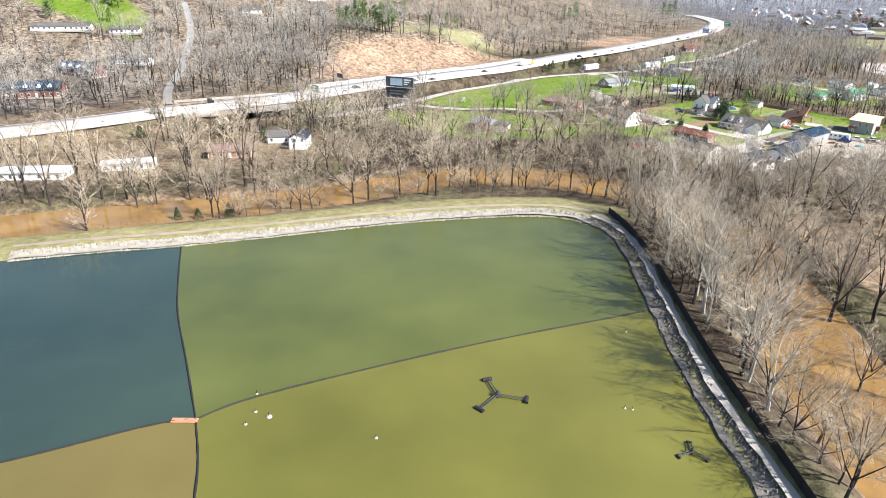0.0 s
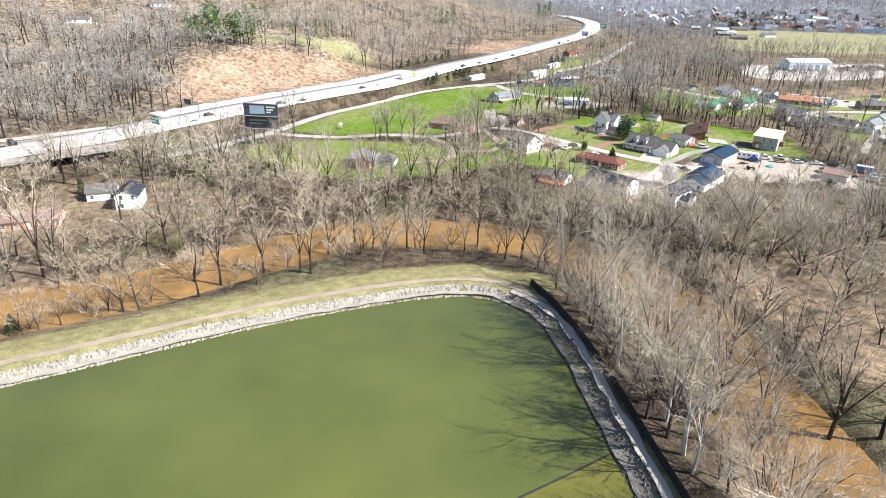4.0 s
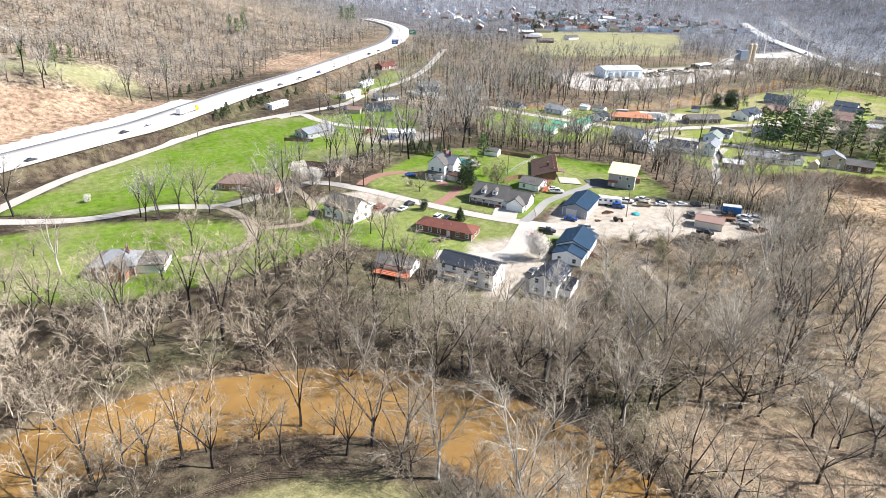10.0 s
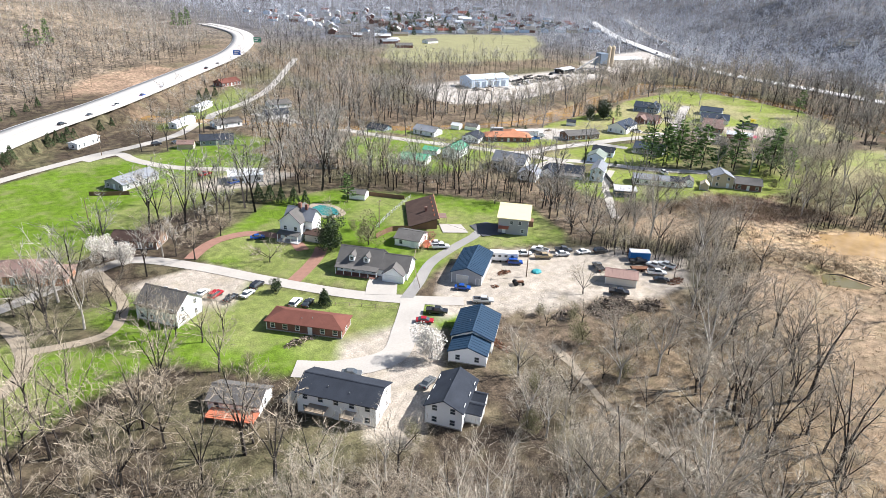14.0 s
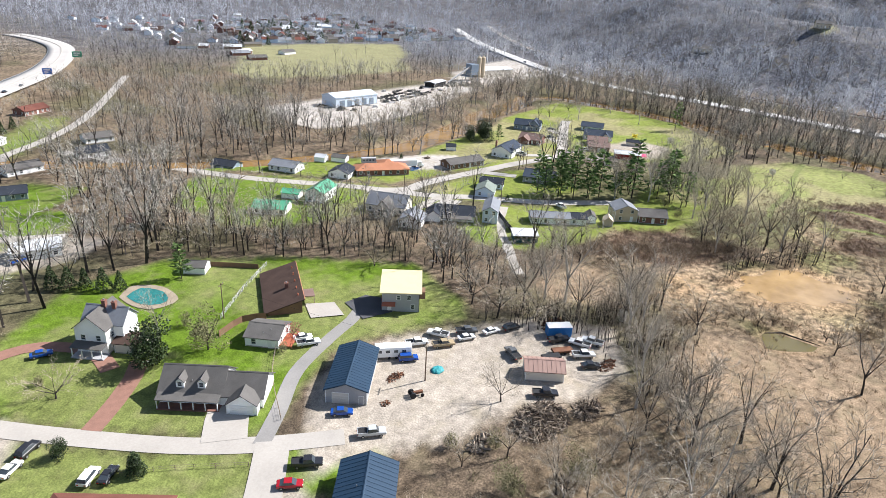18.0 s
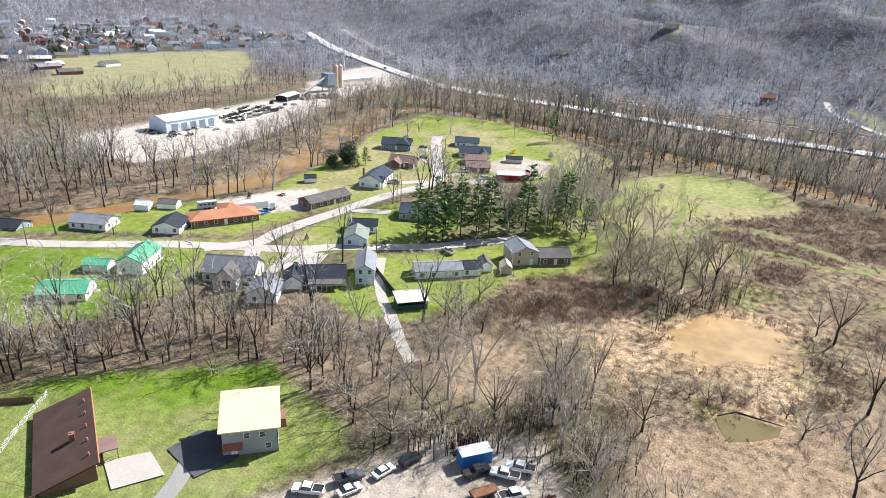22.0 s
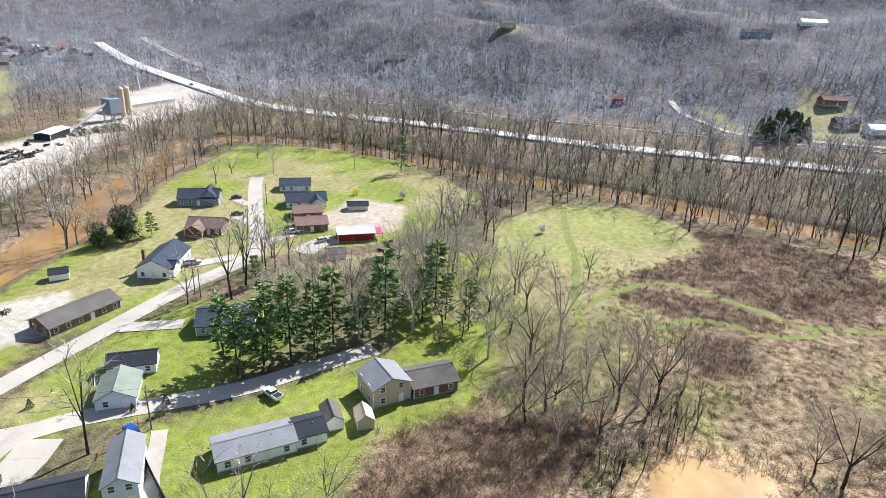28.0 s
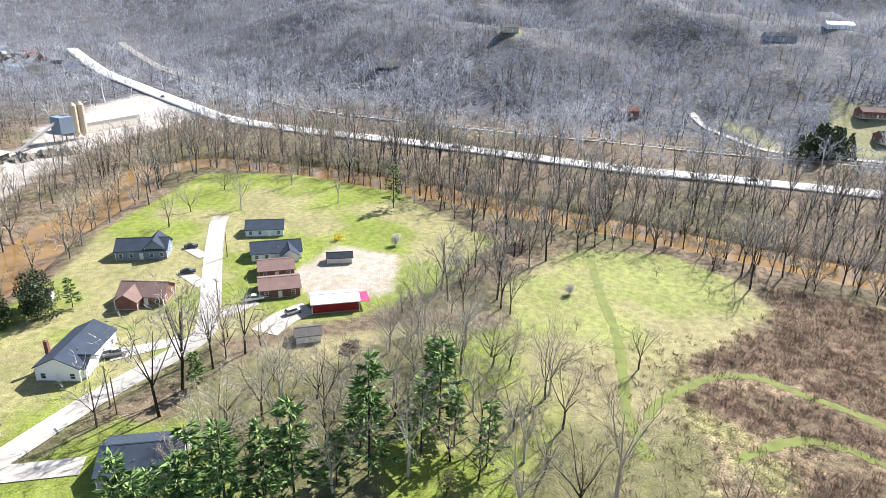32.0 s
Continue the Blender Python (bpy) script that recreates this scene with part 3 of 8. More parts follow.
def strip(name, pts, width, material, lift=0.1, label="", category="road", z=None, rough_edge=0.0, step=2.5, depth=0.0):
    """A road or path laid along a line, following the ground."""
    c = resample(pts, step)
    co, fa = [], []
    n = len(c)
    ts = [(c[min(n - 1, i + 1)] - c[max(0, i - 1)]).normalized() for i in range(n)]
    rows = 4
    rnd = random.Random(name)
    for i, (p, t) in enumerate(zip(c, ts)):
        s = Vector((-t.y, t.x, 0))
        wl, wr = width / 2 + rnd.uniform(-1, 1) * rough_edge, width / 2 + rnd.uniform(-1, 1) * rough_edge
        for k in range(rows + 1):
            q = p + s * (wl - (wl + wr) * k / rows)
            co.append((q.x, q.y, 0))
    co = np.array(co)
    if z is None:
        h = height(co[:, 0], co[:, 1]).reshape(n, rows + 1)
        h[:] = np.maximum(h, h.mean(1, keepdims=True)) + lift
        co[:, 2] = h.ravel()
    else:
        co[:, 2] = z
    for i in range(n - 1):
        for k in range(rows):
            a = i * (rows + 1) + k
            fa.append((a, a + rows + 1, a + rows + 2, a + 1))
    me = mesh_from(name, co, fa, smooth=True)
    me.materials.append(material)
    ob = new(name, me)
    if depth:
        md = ob.modifiers.new("thick", "SOLIDIFY")
        md.thickness, md.offset = depth, -1
    tagged(ob, label, category, kind="structure")
    return ob


def sheet(name, pts, z, material, label, category="water", drape=False, lift=0.08):
    """A level (or draped) sheet with the outline given."""
    c = [(p.x, p.y) for p in resample(pts + pts[:1], 2.0)][:-1]
    bm = bmesh.new()
    vs = [bm.verts.new((a, b, z if not drape else zat(a, b) + lift)) for a, b in c]
    f = bm.faces.new(vs)
    if f.normal.z < 0:
        f.normal_flip()
    bmesh.ops.triangulate(bm, faces=bm.faces[:])
    me = bpy.data.meshes.new(name)
    bm.to_mesh(me)
    bm.free()
    me.materials.append(material)
    return tagged(new(name, me), label, category, kind="structure")


# water: four cells of the pond, parted by floating curtains
JOIN = (-40.5, 92.6)
CURTAIN_N = [(-70.1, 165.0), (-63.0, 144.0), (-57.0, 128.0), (-48.3, 109.5), JOIN]
CURTAIN_S = [JOIN, (-34.9, 76.6), (-30.6, 49.5), (-32, -80)]
CURTAIN_W = [(-134.6, 52.4), (-97.9, 69.3), (-66.7, 82.0), (-47.7, 90.9), JOIN]
CURTAIN_E = [JOIN, (-31.9, 98.9), (-7.8, 110.2), (15.0, 119.7), (42.0, 129.6), (50.5, 133.0)]


def flat(name, pts, z, material, label, category="water"):
    """A level sheet with the outline as given."""
    bm = bmesh.new()
    f = bm.faces.new([bm.verts.new((a, b, z)) for a, b in pts])
    f.normal_update()
    if f.normal.z < 0:
        f.normal_flip()
    bmesh.ops.triangulate(bm, faces=bm.faces[:])
    me = bpy.data.meshes.new(name)
    bm.to_mesh(me)
    bm.free()
    me.materials.append(material)
    return tagged(new(name, me), label, category, kind="structure")


def curve2(pts):
    return [(p.x, p.y) for p in resample(pts, 2.0)]


cn, cs, cw, ce = curve2(CURTAIN_N), curve2(CURTAIN_S), curve2(CURTAIN_W), curve2(CURTAIN_E)
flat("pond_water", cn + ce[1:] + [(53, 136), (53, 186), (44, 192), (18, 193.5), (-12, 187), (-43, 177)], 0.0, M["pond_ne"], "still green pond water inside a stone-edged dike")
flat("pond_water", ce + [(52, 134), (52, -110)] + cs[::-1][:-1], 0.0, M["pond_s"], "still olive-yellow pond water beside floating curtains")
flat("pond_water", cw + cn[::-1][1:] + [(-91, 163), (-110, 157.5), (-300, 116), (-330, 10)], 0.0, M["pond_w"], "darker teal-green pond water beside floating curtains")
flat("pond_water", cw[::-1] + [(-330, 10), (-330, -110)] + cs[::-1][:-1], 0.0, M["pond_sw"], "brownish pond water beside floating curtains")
strip("river_water", RIVER, 40, M["river"], z=-1.7, label="muddy orange-brown river in its bed", category="water", step=5)
strip("river_water", CREEK, 28, M["river"], z=-1.7, label="muddy orange-brown creek behind the houses", category="water", step=5)


# ---- building helpers ----
def box(bm, x0, x1, y0, y1, z0, z1, bevel=0.0):
    r = bmesh.ops.create_cube(bm, size=1.0, matrix=Matrix.Translation(((x0 + x1) / 2, (y0 + y1) / 2, (z0 + z1) / 2)) @ Matrix.Diagonal((x1 - x0, y1 - y0, z1 - z0, 1)))
    if bevel:
        es = {e for v in r["verts"] for e in v.link_edges}
        bmesh.ops.bevel(bm, geom=list(es), offset=bevel, segments=1, affect="EDGES")
    return r["verts"]


def tube(bm, p, q, r0, r1=None, sides=8):
    p, q = Vector(p), Vector(q)
    r1 = r0 if r1 is None else r1
    m = Matrix.Translation((p + q) / 2) @ (q - p).to_track_quat("Z", "Y").to_matrix().to_4x4()
    return bmesh.ops.create_cone(bm, cap_ends=True, segments=sides, radius1=r0, radius2=r1, depth=(q - p).length, matrix=m)["verts"]


def run_tube(bm, pts, radii, sides=6):
    """One unbroken tube along a line of points."""
    P = [Vector(p) for p in pts]
    rings = []
    for i, p in enumerate(P):
        d = (P[min(len(P) - 1, i + 1)] - P[max(0, i - 1)]).normalized()
        u = d.cross(Vector((0, 0, 1))).normalized()
        v = u.cross(d)
        rings.append([bm.verts.new(p + (u * math.cos(6.2832 * k / sides) + v * math.sin(6.2832 * k / sides)) * radii[i]) for k in range(sides)])
    for a, b in zip(rings, rings[1:]):
        for k in range(sides):
            bm.faces.new((a[k], a[(k + 1) % sides], b[(k + 1) % sides], b[k]))
    bm.faces.new(rings[0][::-1])
    bm.faces.new(rings[-1])


def prism(bm, outline, axis, a, b):
    """A solid whose outline (pairs) is carried along an axis from a to b: axis 'x' takes (y, z), 'y' takes (x, z), 'z' takes (x, y)."""
    put = {"x": lambda u, v, w: (w, u, v), "y": lambda u, v, w: (u, w, v), "z": lambda u, v, w: (u, v, w)}[axis]
    lo, hi = [bm.verts.new(put(u, v, a)) for u, v in outline], [bm.verts.new(put(u, v, b)) for u, v in outline]
    n = len(outline)
    fs = [bm.faces.new(lo[::-1]), bm.faces.new(hi)]
    for i in range(n):
        fs.append(bm.faces.new((lo[i], lo[(i + 1) % n], hi[(i + 1) % n], hi[i])))
    bmesh.ops.recalc_face_normals(bm, faces=fs)
    return lo + hi


def part(name, bm, material, parent=None, label="", m=None, smooth=False):
    """Links a bmesh as one mesh object under a thing or a part."""
    me = bpy.data.meshes.new(name)
    bm.to_mesh(me)
    bm.free()
    me.materials.append(material)
    if smooth:
        me.polygons.foreach_set("use_smooth", np.ones(len(me.polygons), bool))
    return link(name, me, parent, label, m)


def link(name, me, parent=None, label="", m=None):
    ob = new(name, me)
    if parent:
        ob.parent = parent
    if m is not None:
        ob.matrix_basis = m
    if label:
        ob["label"] = label
    return ob


def thing(name, x, y, yaw, label, category, group="", z=None):
    ob = new(name)
    ob.empty_display_size = 0.5
    ob.matrix_basis = pose(x, y, zat(x, y) if z is None else z, 0, 0, yaw)
    return tagged(ob, label, category, group)


WINDOWS = {}


def window_mesh(w, h):
    if (w, h) not in WINDOWS:
        bm = bmesh.new()
        for a, b, c, d in ((-w / 2 - 0.1, w / 2 + 0.1, h / 2, h / 2 + 0.1), (-w / 2 - 0.13, w / 2 + 0.13, -h / 2 - 0.12, -h / 2), (-w / 2 - 0.1, -w / 2, -h / 2, h / 2), (w / 2, w / 2 + 0.1, -h / 2, h / 2), (-w / 2, w / 2, -0.03, 0.03)):
            box(bm, a, b, -0.07, 0.02, c, d)
        fr = bpy.data.meshes.new("window")
        bm.to_mesh(fr)
        bm.free()
        fr.materials.append(M["trim"])
        bm = bmesh.new()
        box(bm, -w / 2, w / 2, -0.03, 0.02, -h / 2, h / 2)
        pn = bpy.data.meshes.new("pane")
        bm.to_mesh(pn)
        bm.free()
        pn.materials.append(M["glass"])
        WINDOWS[(w, h)] = (fr, pn)
    return WINDOWS[(w, h)]


def add_window(parent, x, y, z, turn, w=1.0, h=1.3):
    fr, pn = window_mesh(w, h)
    f = link("window", fr, parent, m=pose(x, y, z, 0, 0, turn))
    link("pane", pn, f)


def add_door(parent, x, y, turn, material, w=0.95, h=2.05, name="door"):
    bm = bmesh.new()
    box(bm, -w / 2 - 0.1, w / 2 + 0.1, -0.05, 0.03, 0, h + 0.1)
    f = part(name, bm, M["trim"], parent, m=pose(x, y, 0.02, 0, 0, turn))
    bm = bmesh.new()
    if w > 2:
        for k in range(4):
            box(bm, -w / 2, w / 2, -0.09, -0.02, 0.02 + k * h / 4, (k + 1) * h / 4 - 0.015, 0.01)
    else:
        box(bm, -w / 2, w / 2, -0.08, -0.02, 0.02, h, 0.01)
    part("panel", bm, material, f)


def gable_roof(parent, L, D, eave, rise, material, along="x", over=0.45, thick=0.2, ribs=False, dx=0, dy=0, name="roof", label=""):
    """Two slopes with eaves, ridge cap and, on metal roofs, standing seams."""
    bm = bmesh.new()
    W, S = (D, L) if along == "x" else (L, D)
    k = rise / (W / 2)
    lo = -over * k
    outl = [(-W / 2 - over, eave + lo), (0, eave + rise), (W / 2 + over, eave + lo), (W / 2 + over, eave + lo + thick), (0, eave + rise + thick), (-W / 2 - over, eave + lo + thick)]
    prism(bm, outl, along, -S / 2 - over, S / 2 + over)
    roof = part(name, bm, material, parent, label, m=pose(dx, dy, 0))
    top = eave + rise + thick
    bm = bmesh.new()
    prism(bm, [(-0.22, top - 0.22 * k + 0.02), (0, top + 0.02), (0.22, top - 0.22 * k + 0.02), (0.22, top - 0.22 * k + 0.07), (0, top + 0.09), (-0.22, top - 0.22 * k + 0.07)], along, -S / 2 - over, S / 2 + over)
    part("ridge_cap", bm, material, roof)
    if ribs:
        low = eave + lo + thick
        bm = bmesh.new()
        prism(bm, [(-W / 2 - over, low), (0, top), (W / 2 + over, low), (W / 2 + over, low + 0.06), (0, top + 0.06), (-W / 2 - over, low + 0.06)], along, -0.03, 0.03)
        me = bpy.data.meshes.new("seam")
        bm.to_mesh(me)
        bm.free()
        me.materials.append(material)
        n = int(S / 0.9)
        for i in range(n + 1):
            q = -S / 2 - over + 0.1 + i * (S + 2 * over - 0.2) / n
            link("seam", me, roof, m=Matrix.Translation((q, 0, 0) if along == "x" else (0, q, 0)))
    return roof


def hip_roof(parent, L, D, eave, rise, material, over=0.5, thick=0.18, name="roof", dx=0, dy=0, label=""):
    bm = bmesh.new()
    hx, hy = L / 2 + over, D / 2 + over
    r = max(0.3, hx - hy)
    lo = [bm.verts.new(p) for p in ((-hx, -hy, eave - 0.2), (hx, -hy, eave - 0.2), (hx, hy, eave - 0.2), (-hx, hy, eave - 0.2))]
    up = [bm.verts.new((v.co.x, v.co.y, eave - 0.2 + thick)) for v in lo]
    a, b = bm.verts.new((-r, 0, eave + rise)), bm.verts.new((r, 0, eave + rise))
    bm.faces.new(lo[::-1])
    for i in range(4):
        bm.faces.new((lo[i], lo[(i + 1) % 4], up[(i + 1) % 4], up[i]))
    bm.faces.new((up[0], up[1], b, a))
    bm.faces.new((up[1], up[2], b))
    bm.faces.new((up[2], up[3], a, b))
    bm.faces.new((up[3], up[0], a))
    bmesh.ops.recalc_face_normals(bm, faces=bm.faces[:])
    return part(name, bm, material, parent, label, m=pose(dx, dy, 0))


def block(parent, L, D, eave, rise, wall, along="x", gable=True, dx=0, dy=0, name="wall", base=-0.8):
    """The walls of one volume, with its gables."""
    bm = bmesh.new()
    if gable and rise:
        if along == "x":
            prism(bm, [(-D / 2, base), (D / 2, base), (D / 2, eave), (0, eave + rise - 0.02), (-D / 2, eave)], "x", -L / 2, L / 2)
        else:
            prism(bm, [(-L / 2, base), (L / 2, base), (L / 2, eave), (0, eave + rise - 0.02), (-L / 2, eave)], "y", -D / 2, D / 2)
    else:
        box(bm, -L / 2, L / 2, -D / 2, D / 2, base, eave)
    # corner boards and a base course
    w = part(name, bm, wall, parent, m=pose(dx, dy, 0))
    for sx in (-1, 1):
        for sy in (-1, 1):
            bm = bmesh.new()
            box(bm, sx * L / 2 - 0.09, sx * L / 2 + 0.09, sy * D / 2 - 0.09, sy * D / 2 + 0.09, 0, eave - 0.05)
            part("corner_board", bm, M["trim"], w)
    bm = bmesh.new()
    box(bm, -L / 2 - 0.04, L / 2 + 0.04, -D / 2 - 0.04, D / 2 + 0.04, base, 0.25)
    part("foundation", bm, M["concrete"], w)
    return w


def wall_windows(w, L, D, storeys=1, ends=True, front=True, door=True, spacing=3.0, doormat="trim", z0=1.45, w_=1.0, h_=1.25, skip=()):
    for s in range(storeys):
        z = z0 + 2.7 * s
        n = max(2, int(L / spacing))
        for i in range(n):
            x = -L / 2 + L * (i + 0.5) / n
            mid = i == n // 2
            if front and not (s == 0 and door and mid) and ("f", i) not in skip:
                add_window(w, x, -D / 2, z, 0, w_, h_)
            add_window(w, x, D / 2, z, 180, w_, h_)
            if front and s == 0 and door and mid:
                add_door(w, x, -D / 2, 0, M[doormat])
        if ends:
            n = max(1, int(D / 3.6))
            for i in range(n):
                y = -D / 2 + D * (i + 0.5) / n
                add_window(w, L / 2, y, z, 90, w_, h_)
                add_window(w, -L / 2, y, z, -90, w_, h_)


def chimney(parent, x, y, z0, z1, material, s=0.8):
    bm = bmesh.new()
    box(bm, x - s / 2, x + s / 2, y - s / 2, y + s / 2, z0, z1)
    box(bm, x - s / 2 - 0.07, x + s / 2 + 0.07, y - s / 2 - 0.07, y + s / 2 + 0.07, z1, z1 + 0.12)
    c = part("chimney", bm, material, parent)
    bm = bmesh.new()
    tube(bm, (x, y, z1 + 0.1), (x, y, z1 + 0.4), 0.16, sides=8)
    part("flue", bm, M["steel"], c)


def vents(roof, L, D, eave, rise, n=2, seed=0):
    r = random.Random(seed)
    for _ in range(n):
        x, y = r.uniform(-L / 2 * 0.8, L / 2 * 0.8), r.choice((-1, 1)) * r.uniform(0.1, 0.4) * D
        z = eave + rise * (1 - abs(y) / (D / 2)) + 0.1
        bm = bmesh.new()
        tube(bm, (x, y, z - 0.1), (x, y, z + 0.45), 0.09, sides=6)
        part("vent_pipe", bm, M["steel"], roof)


HOUSES = []


def house(x, y, yaw, L, D, wall, roof, label, eave=2.7, rise=1.8, kind="gable", along="x", storeys=1, name="house", ribs=False, chim=None, windows=True, door=True, garage=None, category="house", group="", over=0.45, nvents=2):
    """A house, its front wall on its own -y side."""
    h = thing(name, x, y, yaw, label, category, group)
    w = block(h, L, D, eave, rise, M[wall], along, kind == "gable")
    if kind == "gable":
        r = gable_roof(h, L, D, eave, rise, M[roof], along, ribs=ribs, over=over)
    elif kind == "hip":
        r = hip_roof(h, L, D, eave, rise, M[roof])
    else:
        bm = bmesh.new()
        box(bm, -L / 2 - over, L / 2 + over, -D / 2 - over, D / 2 + over, eave, eave + 0.25, 0.04)
        r = part("roof", bm, M[roof], h)
    if windows:
        wall_windows(w, L, D, storeys, door=door)
    if garage is not None:
        add_door(w, garage, -D / 2, 0, M["trim"], 2.7, 2.2, "garage_door")
    if chim:
        chimney(h, chim[0], chim[1], eave, eave + rise + 0.9, M["brick"])
    if kind != "flat" and nvents:
        vents(r, L * 0.6, D, eave, rise * 0.95, nvents, seed=int(abs(x * 7 + y)))
    HOUSES.append((x, y, max(L, D) / 2 + 2.5))
    return h, w


# ---- trees ----
class Wood:
    """Collects the limbs and twigs of one tree as plain triangles."""

    def __init__(self, seed):
        self.r = random.Random(seed)
        self.co, self.fa, self.part = [], [], []

    def limb(self, p, q, r0, r1, sides, part):
        d = (q - p).normalized()
        u = d.orthogonal().normalized()
        v = d.cross(u)
        n = len(self.co)
        for c, rr in ((p, r0), (q, r1)):
            for i in range(sides):
                a = 2 * math.pi * i / sides
                self.co.append(c + u * (math.cos(a) * rr) + v * (math.sin(a) * rr))
        for i in range(sides):
            j = (i + 1) % sides
            self.fa += [(n + i, n + j, n + sides + j), (n + i, n + sides + j, n + sides + i)]
            self.part += [part, part]

    def sliver(self, p, d, w, part=1):
        s = d.cross(Vector((self.r.uniform(-1, 1), self.r.uniform(-1, 1), self.r.uniform(-1, 1)))).normalized() * w
        n = len(self.co)
        self.co += [p - s, p + s, p + d]
        self.fa.append((n, n + 1, n + 2))
        self.part.append(part)

    def arrays(self):
        return np.array([tuple(c) for c in self.co], np.float32), np.array(self.fa, np.int32), np.array(self.part, np.int32)


def turned(r, d, angle):
    ax = d.cross(Vector((r.uniform(-1, 1), r.uniform(-1, 1), r.uniform(-1, 1)))).normalized()
    return (Matrix.Rotation(angle, 3, ax) @ d).normalized()


def bare_tree(seed, tall=21, majors=4, forks=5, shoots=5, twigs=8, spread=0.7, sides=(6, 4, 3), segs=(3, 3, 2), w=0.026, trunk=0.3, thin=False):
    """A leafless tree: a short trunk parting into rising limbs, which fork again into branches, shoots and twigs."""
    t = Wood(seed)
    r = t.r
    rad = tall * 0.0135
    up = Vector((0, 0, 1))

    def run(p, d, ln, r0, r1, n, sd, prt, bend, lift):
        """A bending limb; returns its points."""
        pts = [p]
        for i in range(n):
            q = p + d * ln / n
            t.limb(p, q, r0 + (r1 - r0) * i / n, r0 + (r1 - r0) * (i + 1) / n, sd, prt)
            p = q
            pts.append(p)
            d = (turned(r, d, r.uniform(0.3, 1) * bend) + up * lift).normalized()
        return pts, d

    def along(pts, f):
        k = f * (len(pts) - 1)
        i = min(len(pts) - 2, int(k))
        return pts[i].lerp(pts[i + 1], k - i), (pts[i + 1] - pts[i]).normalized()

    d = Vector((r.uniform(-0.1, 0.1), r.uniform(-0.1, 0.1), 1)).normalized()
    stem, d = run(Vector((0, 0, -0.3)), d, tall * trunk, rad * 1.3, rad * 0.85, segs[0], sides[0], 0, 0.12, 0.05)
    limbs = []
    for k in range(majors):
        az = k * 6.283 / majors + r.uniform(-0.5, 0.5)
        lean = spread * r.uniform(0.45, 1.1) if k else 0.15
        dd = Vector((math.cos(az) * lean, math.sin(az) * lean, 1)).normalized()
        p, _ = along(stem, r.uniform(0.72, 1.0))
        limbs.append(run(p, dd, tall * r.uniform(0.42, 0.6), rad * r.uniform(0.5, 0.7), rad * 0.16, segs[1], sides[1], 0, 0.22, 0.04)[0])
    for pts in limbs:
        for k in range(forks):
            p, d0 = along(pts, 0.18 + 0.8 * (k + r.random()) / forks)
            out = Vector((p.x, p.y, 0)) * (0.8 / max(1.0, Vector((p.x, p.y, 0)).length))
            d1 = (turned(r, d0, r.uniform(0.5, 1.0)) + out * 0.5 + up * 0.1).normalized()
            ln = tall * r.uniform(0.15, 0.28)
            if thin:
                t.sliver(p, d1 * ln, rad * 0.3, 1)
                sub = [p, p + d1 * ln]
            else:
                sub, _ = run(p, d1, ln, rad * 0.2, rad * 0.06, segs[2], sides[2], 1, 0.3, 0.06)
            for m in range(shoots):
                q, d2 = along(sub, 0.15 + 0.85 * (m + r.random()) / shoots)
                d3 = (turned(r, d2, r.uniform(0.4, 1.1)) + up * 0.18).normalized()
                sl = ln * r.uniform(0.35, 0.62)
                t.sliver(q, d3 * sl, w * 1.5, 1)
                for e in range(twigs):
                    g = q + d3 * sl * r.uniform(0.15, 1)
                    t.sliver(g, (turned(r, d3, r.uniform(0.3, 1.0)) + up * 0.12).normalized() * sl * r.uniform(0.4, 0.85), w, 1)
    return t.arrays()


def far_tree(seed, tall=17, limbs=5, twigs=40, w=0.10):
    t = Wood(seed)
    r = t.r
    t.limb(Vector((0, 0, -0.5)), Vector((r.uniform(-1, 1), r.uniform(-1, 1), tall * 0.6)), 0.13, 0.06, 3, 0)
    for k in range(limbs):
        az = k * 6.283 / limbs + r.uniform(-0.4, 0.4)
        d = Vector((math.cos(az) * r.uniform(0.2, 0.8), math.sin(az) * r.uniform(0.2, 0.8), 1)).normalized() * tall * r.uniform(0.4, 0.6)
        p = Vector((0, 0, tall * r.uniform(0.28, 0.45)))
        t.sliver(p, d, 0.07, 0)
        for _ in range(twigs // limbs):
            g = p + d * r.uniform(0.25, 1.0)
            q = (turned(r, d.normalized(), r.uniform(0.35, 1.2)) + Vector((0, 0, 0.25))).normalized() * tall * r.uniform(0.1, 0.2)
            t.sliver(g, q, w, 1)
            t.sliver(g + q * r.uniform(0.4, 0.8), turned(r, q.normalized(), r.uniform(0.4, 0.9)) * q.length * 0.7, w * 0.8, 1)
    return t.arrays()


def clump(seed, tall=1.8, n=26, w=0.03, wide=1.3):
    """A thicket of thin stems."""
    t = Wood(seed)
    r = t.r
    for _ in range(n):
        a, q = r.uniform(0, 6.3), r.uniform(0, 0.6) * wide
        p = Vector((math.cos(a) * q, math.sin(a) * q, -0.1))
        d = Vector((math.cos(a) * r.uniform(0.1, 0.8), math.sin(a) * r.uniform(0.1, 0.8), r.uniform(0.5, 1.1))) * tall * r.uniform(0.5, 1)
        t.sliver(p, d, w, 0)
        t.sliver(p + d * 0.5, turned(r, d.normalized(), r.uniform(0.3, 0.9)) * d.length * 0.5, w * 0.7, 0)
    return t.arrays()


